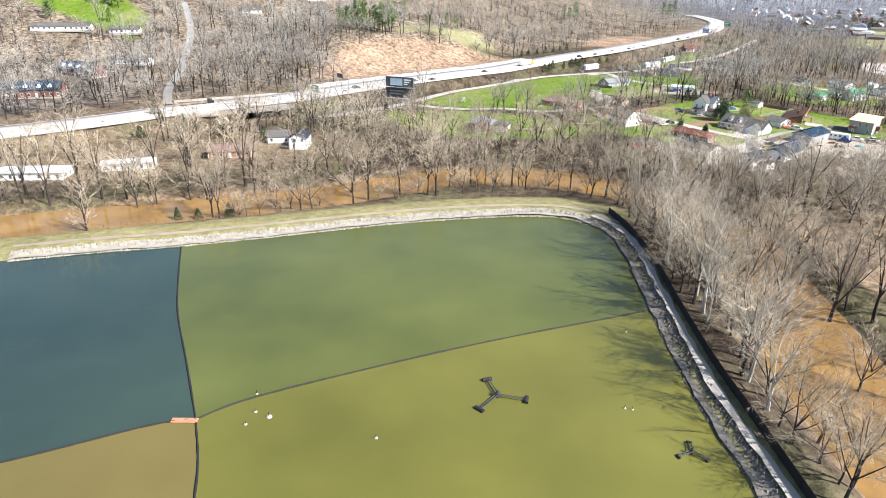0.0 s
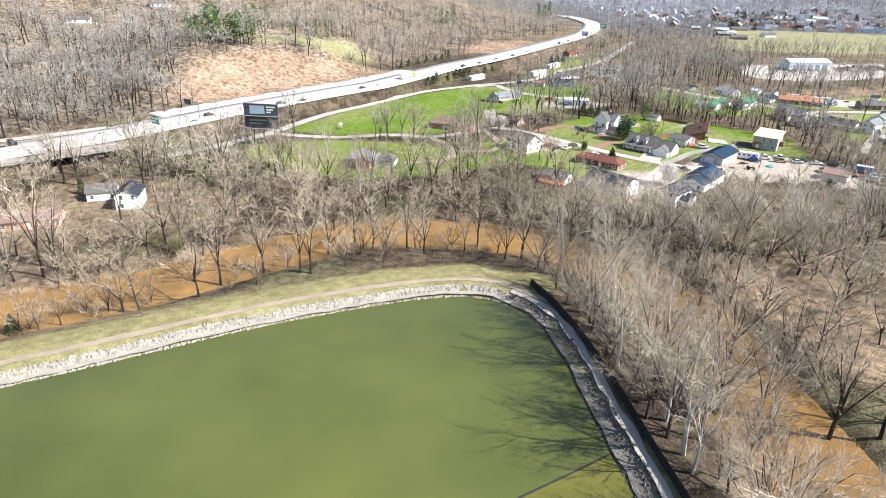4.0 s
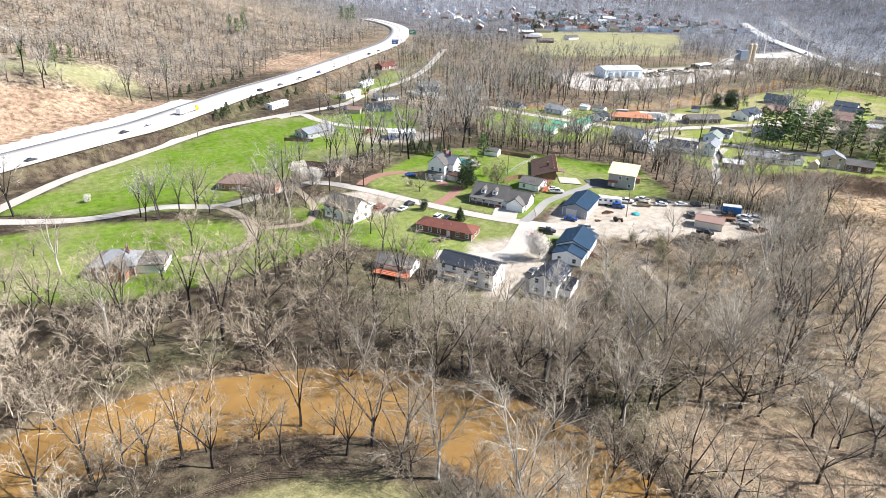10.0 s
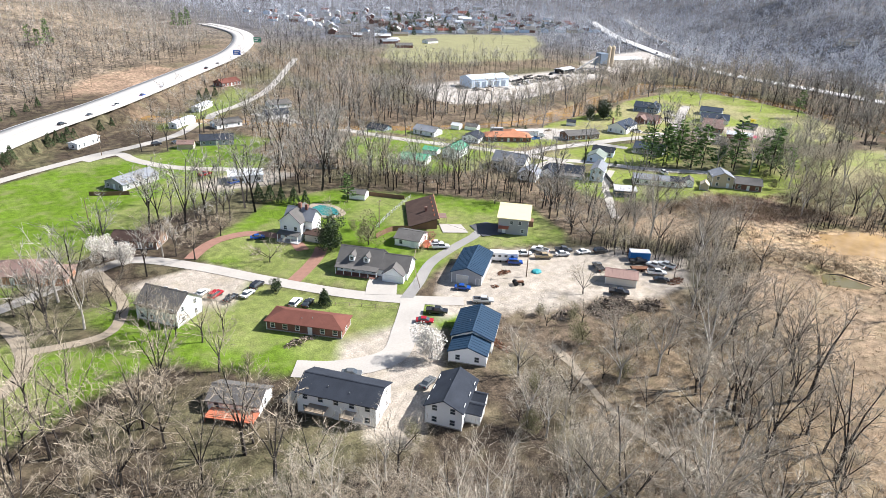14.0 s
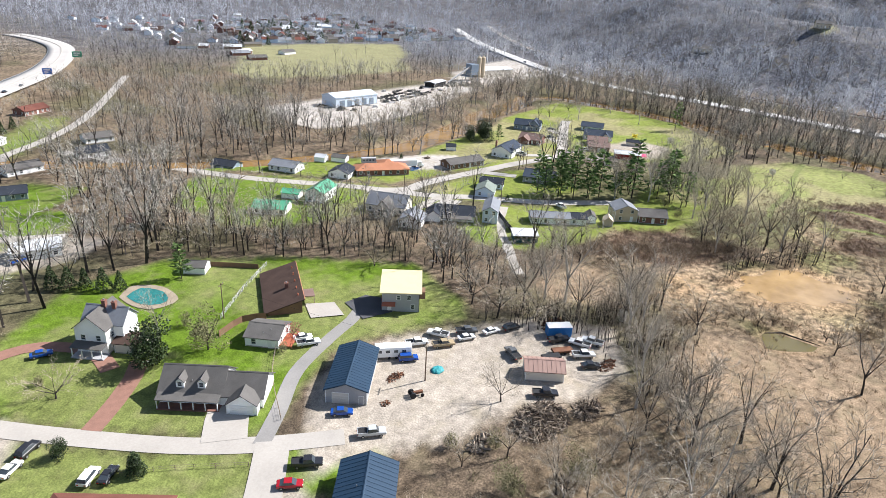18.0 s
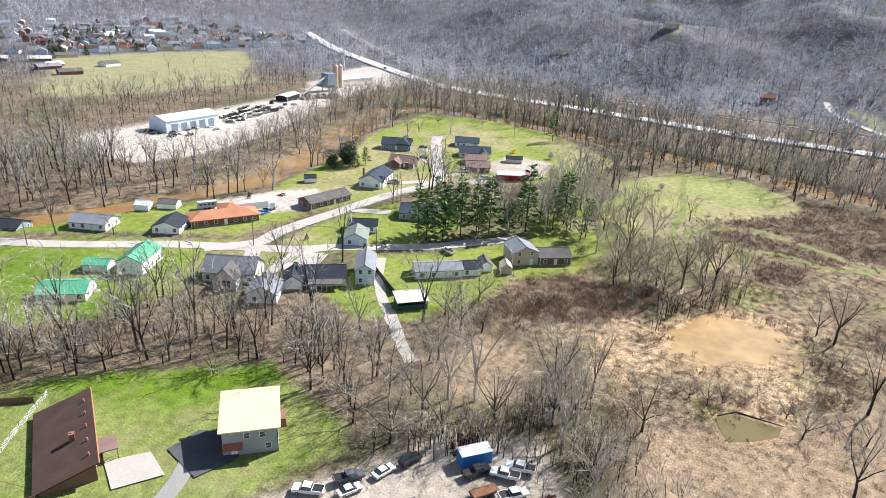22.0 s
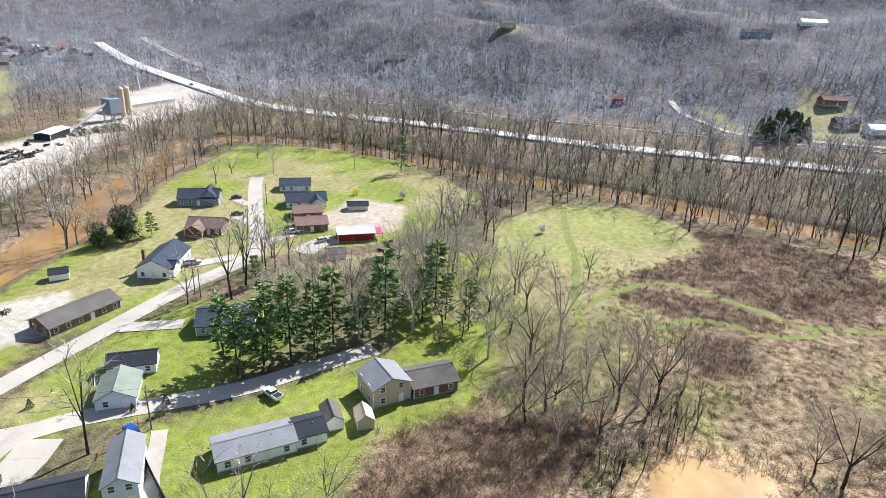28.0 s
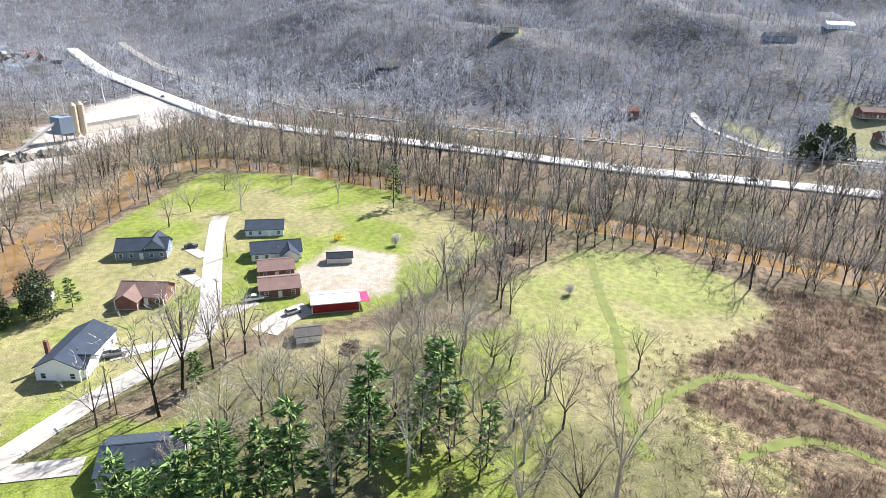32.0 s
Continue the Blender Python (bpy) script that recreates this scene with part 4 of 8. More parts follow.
def pine(seed, tall=18, whorls=17, per=7, wide=4.2, tufts=8, low=0.12):
    """A pine: a straight trunk with whorls of boughs carrying tufts of needles."""
    t = Wood(seed)
    r = t.r
    t.limb(Vector((0, 0, -0.3)), Vector((0, 0, tall * 0.55)), tall * 0.012, tall * 0.007, 6, 0)
    t.limb(Vector((0, 0, tall * 0.55)), Vector((0, 0, tall)), tall * 0.007, 0.02, 5, 0)
    for k in range(whorls):
        f = low + (1 - low) * k / whorls
        reach = wide * (1.12 - f) * r.uniform(0.7, 1.15) + 0.25
        for j in range(per):
            if r.random() < 0.3:
                continue
            az = j * 6.283 / per + k * 0.7 + r.uniform(-0.3, 0.3)
            z = tall * f + r.uniform(-0.4, 0.4)
            ln = reach * r.uniform(0.45, 1.2)
            d = Vector((math.cos(az), math.sin(az), r.uniform(-0.12, 0.28)))
            p = Vector((0, 0, z))
            t.sliver(p, d * ln, 0.05, 0)
            for e in range(tufts):
                g = p + d * ln * r.uniform(0.3, 1.0)
                a2 = az + r.uniform(-1.0, 1.0)
                t.sliver(g + Vector((0, 0, r.uniform(-0.15, 0.15))), Vector((math.cos(a2), math.sin(a2), r.uniform(-0.25, 0.5))) * r.uniform(0.7, 1.9), r.uniform(0.2, 0.48), 1)
    return t.arrays()


def leafy(seed, tall=7, wide=3.0, n=900, size=0.28, bottom=0.25, cone=False):
    """A dense crown of many small leaves or flowers on a forked trunk."""
    t = Wood(seed)
    r = t.r
    t.limb(Vector((0, 0, -0.2)), Vector((0, 0, tall * 0.5)), tall * 0.02, tall * 0.012, 6, 0)
    for k in range(0 if cone else 7):
        a = k * 2.4
        t.limb(Vector((0, 0, tall * 0.22)), Vector((math.cos(a) * wide * 0.55, math.sin(a) * wide * 0.55, tall * r.uniform(0.5, 0.85))), tall * 0.01, 0.02, 4, 0)
    lobes = [(r.uniform(0, 6.3), r.uniform(0.2, 0.75), r.uniform(bottom + 0.1, 0.85), r.uniform(0.3, 0.5)) for _ in range(11)]
    for _ in range(n):
        if cone:
            f = r.random() ** 0.7
            z, q, a = tall * (bottom + (1 - bottom) * (1 - f)), wide * f * r.uniform(0.72, 1.05) + 0.1, r.uniform(0, 6.3)
            p = Vector((math.cos(a) * q, math.sin(a) * q, z))
        else:
            a, q, f, s = r.choice(lobes)
            c = Vector((math.cos(a) * q * wide * 0.75, math.sin(a) * q * wide * 0.75, tall * f))
            v = Vector((r.gauss(0, 1), r.gauss(0, 1), r.gauss(0, 1))).normalized() * r.uniform(0.7, 1.1)
            p = c + Vector((v.x * wide * s, v.y * wide * s, v.z * tall * 0.22))
        t.sliver(p, Vector((r.uniform(-1, 1), r.uniform(-1, 1), r.uniform(-0.4, 0.9))).normalized() * size * r.uniform(0.8, 2.0), size * r.uniform(0.4, 0.9), 1)
    return t.arrays()


def split_meshes(name, arr, mats):
    """Two meshes, trunk and crown, out of one tree's triangles."""
    co, fa, pt = arr
    out = []
    for k, (nm, mt) in enumerate(zip(("trunk", "crown"), mats)):
        f = fa[pt == k]
        used, inv = np.unique(f, return_inverse=True)
        me = mesh_from(nm, co[used], inv.reshape(f.shape))
        me.materials.append(mt)
        out.append(me)
    return out


def tree_thing(name, meshes, x, y, turn, scale, label, category="tree", group="", sink=0.0):
    e = thing(name, x, y, turn, label, category, group, z=zat(x, y) - sink)
    e.scale = (scale, scale, scale)
    link("trunk", meshes[0], e)
    link("crown", meshes[1], e)
    return e


def stuff(name, variants, places, mats, label, category, rng):
    """Many alike plants joined into one mesh. Places: x, y, scale."""
    cos, fas, pts, n = [], [], [], 0
    xs = np.array([(p[0], p[1]) for p in places])
    zs = height(xs[:, 0], xs[:, 1])
    for (x, y, s), z in zip(places, zs):
        co, fa, pt = variants[rng.randrange(len(variants))]
        a = rng.uniform(0, 6.283)
        c, q = math.cos(a) * s, math.sin(a) * s
        k = s * rng.uniform(0.85, 1.15)
        o = np.empty_like(co)
        o[:, 0] = co[:, 0] * c - co[:, 1] * q + x
        o[:, 1] = co[:, 0] * q + co[:, 1] * c + y
        o[:, 2] = co[:, 2] * k + z
        cos.append(o)
        fas.append(fa + n)
        pts.append(pt)
        n += len(co)
    me = mesh_from(name, np.concatenate(cos), np.concatenate(fas), mats=np.concatenate(pts))
    for m in mats:
        me.materials.append(m)
    return tagged(new(name, me), label, category, kind="stuff")


# ---- roads, drives and paths ----
ROADS = []


def road(name, pts, width, material, label, category="road", **kw):
    ROADS.append((pts, width / 2))
    return strip(name, pts, width, M[material], label=label, category=category, **kw)


strip("highway", HIGHWAY, 21.5, M["highway"], z=5.25, label="bright concrete highway on a low bank", category="road", step=6, depth=0.5)
strip("highway_verge", [(-72, 376), (-48, 397), (-20, 421), (8, 446), (30, 464), (48, 482), (66, 502)], 15, M["highway"], lift=0.25, label="bare pale gravel beside the highway", category="ground", rough_edge=1.5)
strip("highway", EASTROAD, 15, M["valleyroad"], z=2.2, label="pale two-lane valley road behind bare trees", category="road", step=6, depth=0.4)
strip("railway_bed", RAIL, 9, M["gravel"], lift=0.3, label="grey ballast bed of a railway", category="railway", step=6)
road("frontage_road", [(-60, 322), (-38, 340), (-20, 358), (6, 394), (28, 415), (47, 433), (71, 455), (105, 472), (130, 481), (154, 494), (181, 525), (215, 552), (254, 596), (333, 711)], 5.2, "concrete", "pale narrow road along the highway bank")
road("lane", [(-20, 358), (0, 350), (14, 347), (36, 349), (52, 343), (64, 346), (78, 352), (92, 355), (105, 341), (118, 321), (132, 301), (143, 289), (155, 279)], 4.6, "concrete", "sunlit pale lane between the houses")
road("hill_lane", [(143, 289), (152, 295), (163, 303), (177, 308), (188, 311), (194, 314)], 3.4, "asphalt", "worn grey asphalt lane up to two houses", lift=0.13)
road("drive", [(145, 288), (134, 277), (124, 269), (112, 272), (104, 278)], 6.5, "concrete", "dusty pale drive to a long white house", lift=0.14)
road("drive", [(82, 352), (83, 340), (82, 327), (75, 316), (60, 318)], 2.8, "track", "curving pale drive through a lawn", lift=0.14)
road("drive", [(52, 343), (58, 330), (58, 312), (50, 303), (36, 303)], 3.4, "track", "curving pale drive to a brick house", lift=0.14)
road("dirt_track", [(158, 250), (155, 241), (152, 234), (148, 221), (147, 208), (149, 198), (152, 190), (151, 178), (147, 160)], 2.2, "track", "pale dirt track into the woods", rough_edge=0.5)
road("side_road", [(105, 467), (119, 472), (123, 457), (135, 437), (162, 416)], 5, "concrete", "pale side road past lawns", lift=0.13)
road("valley_road", [(205, 520), (222, 480), (227, 467), (243, 430), (265, 395), (282, 361), (292, 349), (308, 325), (321, 312), (333, 300)], 5.6, "concrete", "pale road through the second row of houses")
road("loop_road", [(268, 385), (280, 374), (294, 374), (323, 369), (350, 364), (371, 358), (383, 357), (398, 364), (428, 380), (456, 394), (466, 398)], 6, "concrete", "pale road to a turning place", lift=0.13)
road("dirt_drive", [(292, 332), (280, 326), (269, 318), (259, 309), (250, 301), (243, 294)], 3.2, "gravel", "pale gravel drive beside a tall fence", rough_edge=0.4)
road("drive", [(285, 357), (276, 357), (264, 355)], 4, "gravel", "gravel drive between houses", lift=0.15)
road("drive", [(276, 371), (266, 366), (254, 368)], 5, "concrete", "pale drive beside a gabled house", lift=0.15)
road("drive", [(284, 352), (275, 350), (268, 353)], 8, "concrete", "pale drive in front of a long house", lift=0.15)
road("brick_drive", [(124, 316), (131, 321), (138, 327), (142, 332)], 4, "brickdrive", "red brick drive through a lawn", lift=0.13)
road("brick_drive", [(106, 346), (111, 351), (118, 355), (127, 355), (133, 350), (137, 342), (136, 333)], 4, "brickdrive", "curving red brick drive", lift=0.13)
road("drive", [(139, 295), (143, 300), (146, 303)], 8.5, "concrete", "white concrete garage drive", lift=0.15)
road("drive", [(434, 393), (428, 383)], 4, "concrete", "short pale garage drive", lift=0.15)
road("drive", [(415, 383), (408, 372)], 4, "concrete", "short pale garage drive", lift=0.15)
road("drive", [(402, 352), (392, 358)], 4, "concrete", "short pale garage drive", lift=0.15)
road("drive", [(366, 372), (378, 360)], 4.5, "concrete", "short pale garage drive", lift=0.15)
road("drive", [(332, 352), (326, 366)], 5, "concrete", "short pale drive", lift=0.15)
road("drive", [(386, 342), (396, 340), (402, 336)], 8, "concrete", "wide pale yard drive", lift=0.15)
MOWN = mat("mown_grass", (0.140, 0.160, 0.038), 0.9, var=0.35, scale=0.3, fine=3)
strip("mown_path", [(469, 257), (449, 256), (428, 254), (415, 252), (403, 251), (388, 251), (372, 251), (358, 248)], 2.6, MOWN, lift=0.06, label="mown bright green path across a meadow", category="path", rough_edge=0.35, step=1.5)
for track in ([(372, 247), (380, 243), (388, 235), (394, 227), (395, 218), (390, 210), (385, 201), (380, 195), (375, 189), (376, 183), (378, 165)], [(376, 185), (371, 186), (369, 191), (367, 200), (371, 207), (372, 214), (370, 220), (362, 231)]):
    strip("mown_path", track, 2.3, MOWN, lift=0.06, label="mown green path through brambles", category="path", rough_edge=0.4, step=1.2)
road("hill_road", [(745, 180), (717, 174), (690, 158), (674, 146), (668, 130), (664, 90), (660, 40)], 5, "concrete", "pale lane at the foot of a wooded hill", lift=0.5)
road("side_road", [(-135, 322), (-149, 360), (-158, 406), (-172, 465), (-195, 520)], 4.5, "asphalt", "pale road climbing a wooded hill", lift=0.4)
# asphalt court of the yellow-roofed house
flat("court", [(190, 309), (193, 319), (200, 318), (203, 311), (198, 306)], zat(196, 313) + 0.25, M["darkasphalt"], "dark asphalt court beside a house", "pavement")
flat("terrace", [(181, 319), (185, 326), (191, 321), (188, 314)], zat(186, 320) + 0.25, M["concrete"], "pale concrete forecourt", "pavement")


# ---- houses, row by row ----
# near lane
house(115.4, 291.8, -50, 19.0, 6.8, "brick", "roof_red", "long brick ranch house with a red-brown hip roof", eave=2.6, rise=1.7, kind="hip")
h, w = house(105.9, 259.9, -55, 16.4, 8.2, "white", "roof_dark", "long two-storey white house with charcoal roof and decks", eave=5.0, rise=1.7, storeys=2)
for dx, ln, zz in ((3.0, 2.6, 2.7), (-3.6, 4.0, 2.6)):
    bm = bmesh.new()
    box(bm, dx - ln / 2, dx + ln / 2, -6.6, -4.15, zz, zz + 0.15)
    for px in (dx - ln / 2 + 0.1, dx + ln / 2 - 0.1):
        tube(bm, (px, -6.5, -0.5), (px, -6.5, zz + 1.0), 0.07, sides=6)
    for k in range(3):
        box(bm, dx - ln / 2, dx + ln / 2, -6.58, -6.5, zz + 0.4 + 0.27 * k, zz + 0.48 + 0.27 * k)
    part("deck", bm, M["wood"], h)
bm = bmesh.new()
box(bm, -11.2, -8.3, -5.2, -1.5, 2.4, 2.6)
for px, py in ((-11, -5), (-11, -1.8), (-8.6, -5)):
    tube(bm, (px, py, -0.4), (px, py, 3.5), 0.08, sides=6)
box(bm, -11.2, -8.3, -5.2, -5.12, 3.3, 3.45)
part("deck", bm, M["tan"], h)
h, w = house(122.6, 246.2, -57, 7.4, 11.2, "white", "roof_dark", "white two-storey gabled house with charcoal roof", eave=4.4, rise=1.9, along="y", storeys=2, door=False)
for dx, dy, a, b in ((5.2, -1.0, 3.0, 3.6), (5.0, 2.8, 2.8, 3.0)):
    block(h, a, b, 2.5, 0.9, M["white"], "x", True, dx, dy, "annex_wall")
    gable_roof(h, a, b, 2.5, 0.9, M["roof_dark"], "x", over=0.3, dx=dx, dy=dy, name="annex_roof")
h, w = house(145.6, 263.9, -52, 9.6, 12.5, "white", "roof_navy", "white workshop with a dark blue metal gable roof", eave=3.4, rise=2.0, along="y", ribs=True, door=False)
block(h, 8.6, 6.0, 2.8, 1.6, M["white"], "y", True, 0, -9.2, "annex_wall")
gable_roof(h, 8.6, 6.0, 2.8, 1.6, M["roof_navy"], "y", over=0.35, dx=0, dy=-9.2, ribs=True, name="annex_roof")
for dx in (-2.2, 2.2):
    add_window(h, dx, -12.2, 1.5, 0)
h, w = house(169.2, 291.3, -54, 8.6, 16.6, "grey", "roof_navy", "grey metal barn with a dark blue metal roof", eave=3.4, rise=1.6, along="y", ribs=True, windows=False, nvents=0)
add_door(w, 3.2, -8.3, 0, M["grey"])
add_door(w, -1.2, -8.3, 0, M["offwhite"], 3.4, 2.6, "roller_door")

# cottage with dormers and a garage wing
h, w = house(144.9, 312.5, -52, 12.6, 9.6, "white", "roof_grey", "white cottage with dormers, porch and attached garage", eave=2.7, rise=3.6, chim=None)
for dx in (-2.2, 2.2):
    bm = bmesh.new()
    prism(bm, [(dx - 0.8, 3.2), (dx + 0.8, 3.2), (dx + 0.8, 4.9), (dx, 5.7), (dx - 0.8, 4.9)], "y", -4.0, 0.2)
    d = part("dormer", bm, M["white"], h)
    bm = bmesh.new()
    prism(bm, [(dx - 1.05, 4.75), (dx, 5.75), (dx + 1.05, 4.75), (dx + 1.05, 4.9), (dx, 5.92), (dx - 1.05, 4.9)], "y", -4.25, 0.3)
    part("dormer_roof", bm, M["roof_grey"], d)
    add_window(d, dx, -4.02, 4.35, 0, 0.8, 1.0)
bm = bmesh.new()
prism(bm, [(-7.2, 2.35), (-4.7, 2.75), (-4.7, 2.9), (-7.2, 2.5)], "x", -6.4, 6.4)
p = part("porch_roof", bm, M["roof_grey"], h)
for k in range(6):
    bm = bmesh.new()
    box(bm, -6.1 + k * 2.44 - 0.09, -6.1 + k * 2.44 + 0.09, -7.0, -6.82, -0.2, 2.45)
    part("porch_post", bm, M["trim"], h)
bm = bmesh.new()
box(bm, -6.3, 6.3, -7.1, -4.8, -0.5, 0.3)
part("porch_floor", bm, M["brick"], h)
block(h, 8.6, 8.6, 2.7, 2.9, M["white"], "x", True, 10.4, -0.6, "garage_wall")
gable_roof(h, 8.6, 8.6, 2.7, 2.9, M["roof_grey"], "x", dx=10.4, dy=-0.6, name="garage_roof")
block(h, 6.0, 3.0, 2.5, 2.2, M["white"], "y", True, 11.2, -6.0, "garage_front")
gable_roof(h, 6.0, 3.4, 2.5, 2.2, M["roof_grey"], "y", over=0.3, dx=11.2, dy=-5.8, name="garage_gable")
add_door(h, 11.2, -7.5, 0, M["trim"], 4.6, 2.2, "garage_door")
HOUSES.append((152, 304, 8))

# small outbuilding beside the cottage
house(167.6, 319.0, -58, 8.0, 8.4, "white", "roof_grey", "small white outbuilding with a grey roof", eave=2.6, rise=1.5, category="shed", name="outbuilding")

# low brown house under one long slope
h = thing("house", 184.4, 335.0, -34, "low brown house under one long sloping roof", "house")
HOUSES.append((184.4, 335, 14))
bm = bmesh.new()
prism(bm, [(-4.4, -0.8), (4.4, -0.8), (4.4, 3.9), (-4.4, 1.2)], "y", -11.5, 11.5)
w = part("wall", bm, M["brownwood"], h)
bm = bmesh.new()
prism(bm, [(-5.4, 0.85), (5.0, 4.05), (5.0, 4.3), (-5.4, 1.1)], "y", -12.4, 12.2)
r = part("roof", bm, M["roof_brown"], h)
bm = bmesh.new()
box(bm, 5.0, 5.16, -12.4, 12.2, 3.75, 4.3)
part("fascia", bm, M["orangebrick"], r)
for k in range(5):
    bm = bmesh.new()
    tube(bm, (3.6, -9 + 4.3 * k, 3.6), (3.6, -9 + 4.3 * k, 4.5), 0.16, sides=7)
    part("roof_vent", bm, M["redwood"], r)
chimney(h, 1.2, -2.5, 2.8, 4.6, M["brick"], 0.9)
for k in range(4):
    add_window(w, 4.4, -8 + 5 * k, 1.6, 90, 1.4, 1.2)
bm = bmesh.new()
box(bm, 4.4, 8.2, -7.4, -3.0, 2.3, 2.5)
tube(bm, (8, -7.2, -0.5), (8, -7.2, 2.4), 0.09, sides=6)
tube(bm, (8, -3.2, -0.5), (8, -3.2, 2.4), 0.09, sides=6)
part("porch_canopy", bm, M["roof_mauve"], h)

# tall grey house with a pale boarded roof
h = thing("house", 203.2, 307.6, -50, "tall grey house with an unfinished pale yellow roof", "house")
HOUSES.append((203, 307.6, 9))
bm = bmesh.new()
prism(bm, [(-4.2, -0.8), (5.2, -0.8), (5.2, 7.3), (-4.2, 5.7)], "x", -5.0, 5.0)
w = part("wall", bm, M["grey"], h)
bm = bmesh.new()
box(bm, -5.06, -5.0, -4.2, 5.2, -0.5, 5.7)
part("end_cladding", bm, M["redwood"], w)
bm = bmesh.new()
prism(bm, [(-4.9, 5.6), (5.9, 7.43), (5.9, 7.68), (-4.9, 5.85)], "x", -5.6, 5.6)
part("roof", bm, M["roof_yellow"], h)
for dx in (-0.6, 2.2):
    add_window(w, dx, -4.2, 4.2, 0, 0.9, 1.2)
add_window(w, 3.2, -4.2, 1.5, 0, 0.9, 1.2)
add_door(w, -3.0, -4.2, 0, M["white"])
bm = bmesh.new()
prism(bm, [(-5.9, 2.3), (-4.2, 2.7), (-4.2, 2.85), (-5.9, 2.45)], "x", -4.9, -1.4)
part("porch_roof", bm, M["redwood"], h)
bm = bmesh.new()
box(bm, 5.0, 6.6, 0.5, 3.5, 1.5, 3.6)
part("side_deck", bm, M["brownwood"], h)
bm = bmesh.new()
tube(bm, (4.95, -4.3, 0), (4.95, -4.3, 5.4), 0.07, sides=6)
part("downpipe", bm, M["black"], h)

# white farmhouse with red chimneys
h, w = house(140.8, 344.8, -57, 7.2, 9.6, "white", "roof_grey", "tall white farmhouse with grey roof and red chimneys", eave=6.5, rise=3.0, along="y", storeys=2)
block(h, 9.5, 6.0, 6.5, 2.8, M["white"], "x", True, 1.2, 1.2, "wing_wall")
gable_roof(h, 9.5, 6.0, 6.5, 2.8, M["roof_light"], "x", dx=1.2, dy=1.2, name="wing_roof")
chimney(h, 0.6, 1.0, 7.6, 10.8, M["brick"], 0.9)
chimney(h, 3.0, 1.0, 7.6, 10.6, M["brick"], 0.9)
bm = bmesh.new()
prism(bm, [(-7.4, 2.6), (-4.8, 3.1), (-4.8, 3.25), (-7.4, 2.75)], "x", -3.8, 3.8)
part("porch_roof", bm, M["roof_grey"], h)
for k in range(4):
    bm = bmesh.new()
    box(bm, -3.5 + 2.33 * k - 0.1, -3.5 + 2.33 * k + 0.1, -7.2, -7.0, -0.3, 2.7)
    part("porch_post", bm, M["trim"], h)
bm = bmesh.new()
box(bm, -3.8, 3.8, -7.4, -4.8, -0.4, 0.3)
part("porch_floor", bm, M["grey"], h)
block(h, 6.0, 5.0, 2.6, 0.8, M["offwhite"], "x", True, 7.5, -1.2, "annex_wall")
gable_roof(h, 6.0, 5.0, 2.6, 0.8, M["roof_brown"], "x", dx=7.5, dy=-1.2, name="annex_roof")

# yard shed, and the buildings west of the lane
house(200.2, 261.0, -54, 8.6, 5.6, "offwhite", "roof_pink", "pale yard shed with a faded pinkish metal roof", eave=2.7, rise=1.2, ribs=True, windows=False, category="shed", name="shed", nvents=0)
house(90.5, 317.0, -59, 12, 9.0, "white", "roof_grey", "white gabled house behind bare trees with a grey roof", eave=4.4, rise=3.0, storeys=2)
house(112.9, 427.0, -64, 9.4, 17.0, "grey", "roof_light", "long grey house with a grey shingle roof", eave=2.6, rise=1.8, along="y")
house(97.6, 366.1, -41, 14, 7.5, "brownwood", "roof_brown", "dark brown house in the shade of trees", eave=2.6, rise=1.6)
house(150.5, 407.5, -20, 13, 8.5, "white", "roof_white", "low white building with a flat white roof", eave=3.0, rise=0, kind="flat", nvents=0)
h, w = house(65, 361, -30, 15, 10, "orangebrick", "roof_mauve", "brick house with a mauve-brown hip roof", eave=2.8, rise=2.6, kind="hip")
hip_roof(h, 8, 8, 2.7, 2.2, M["roof_mauve"], name="wing_roof", dx=10, dy=-3)
block(h, 7.6, 7.6, 2.7, 0, M["orangebrick"], "x", False, 10, -3, "wing_wall")
h, w = house(20, 303, -19, 11, 9, "brick", "roof_light", "red brick house with grey hip roofs", eave=3.2, rise=3.0, kind="hip", storeys=1, chim=(3, 0))
block(h, 5.0, 4, 3.2, 2.6, M["orangebrick"], "y", True, 1.5, -6, "gable_front")
gable_roof(h, 5.0, 4, 3.2, 2.6, M["roof_grey"], "y", dx=1.5, dy=-6, over=0.3, name="gable_roof")
block(h, 7, 8, 2.8, 0, M["white"], "x", False, 9, 1, "garage_wall")
hip_roof(h, 7, 8, 2.8, 2.2, M["roof_grey"], name="garage_roof", dx=9, dy=1)
add_door(h, 9, -3.02, 0, M["trim"], 4.4, 2.2, "garage_door")
h, w = house(89.8, 273.5, -48, 10.5, 6.4, "white", "roof_grey", "white house with a grey roof and a red deck", eave=2.6, rise=1.6)
bm = bmesh.new()
box(bm, -4.5, 5.5, -6.6, -3.3, 0.9, 1.1)
for k in range(6):
    tube(bm, (-4.4 + 1.96 * k, -6.5, -0.6), (-4.4 + 1.96 * k, -6.5, 2.0), 0.07, sides=5)
box(bm, -4.5, 5.5, -6.58, -6.5, 1.9, 2.02)
box(bm, -4.5, 5.5, -6.58, -6.5, 1.45, 1.55)
part("deck", bm, M["redwood"], h)

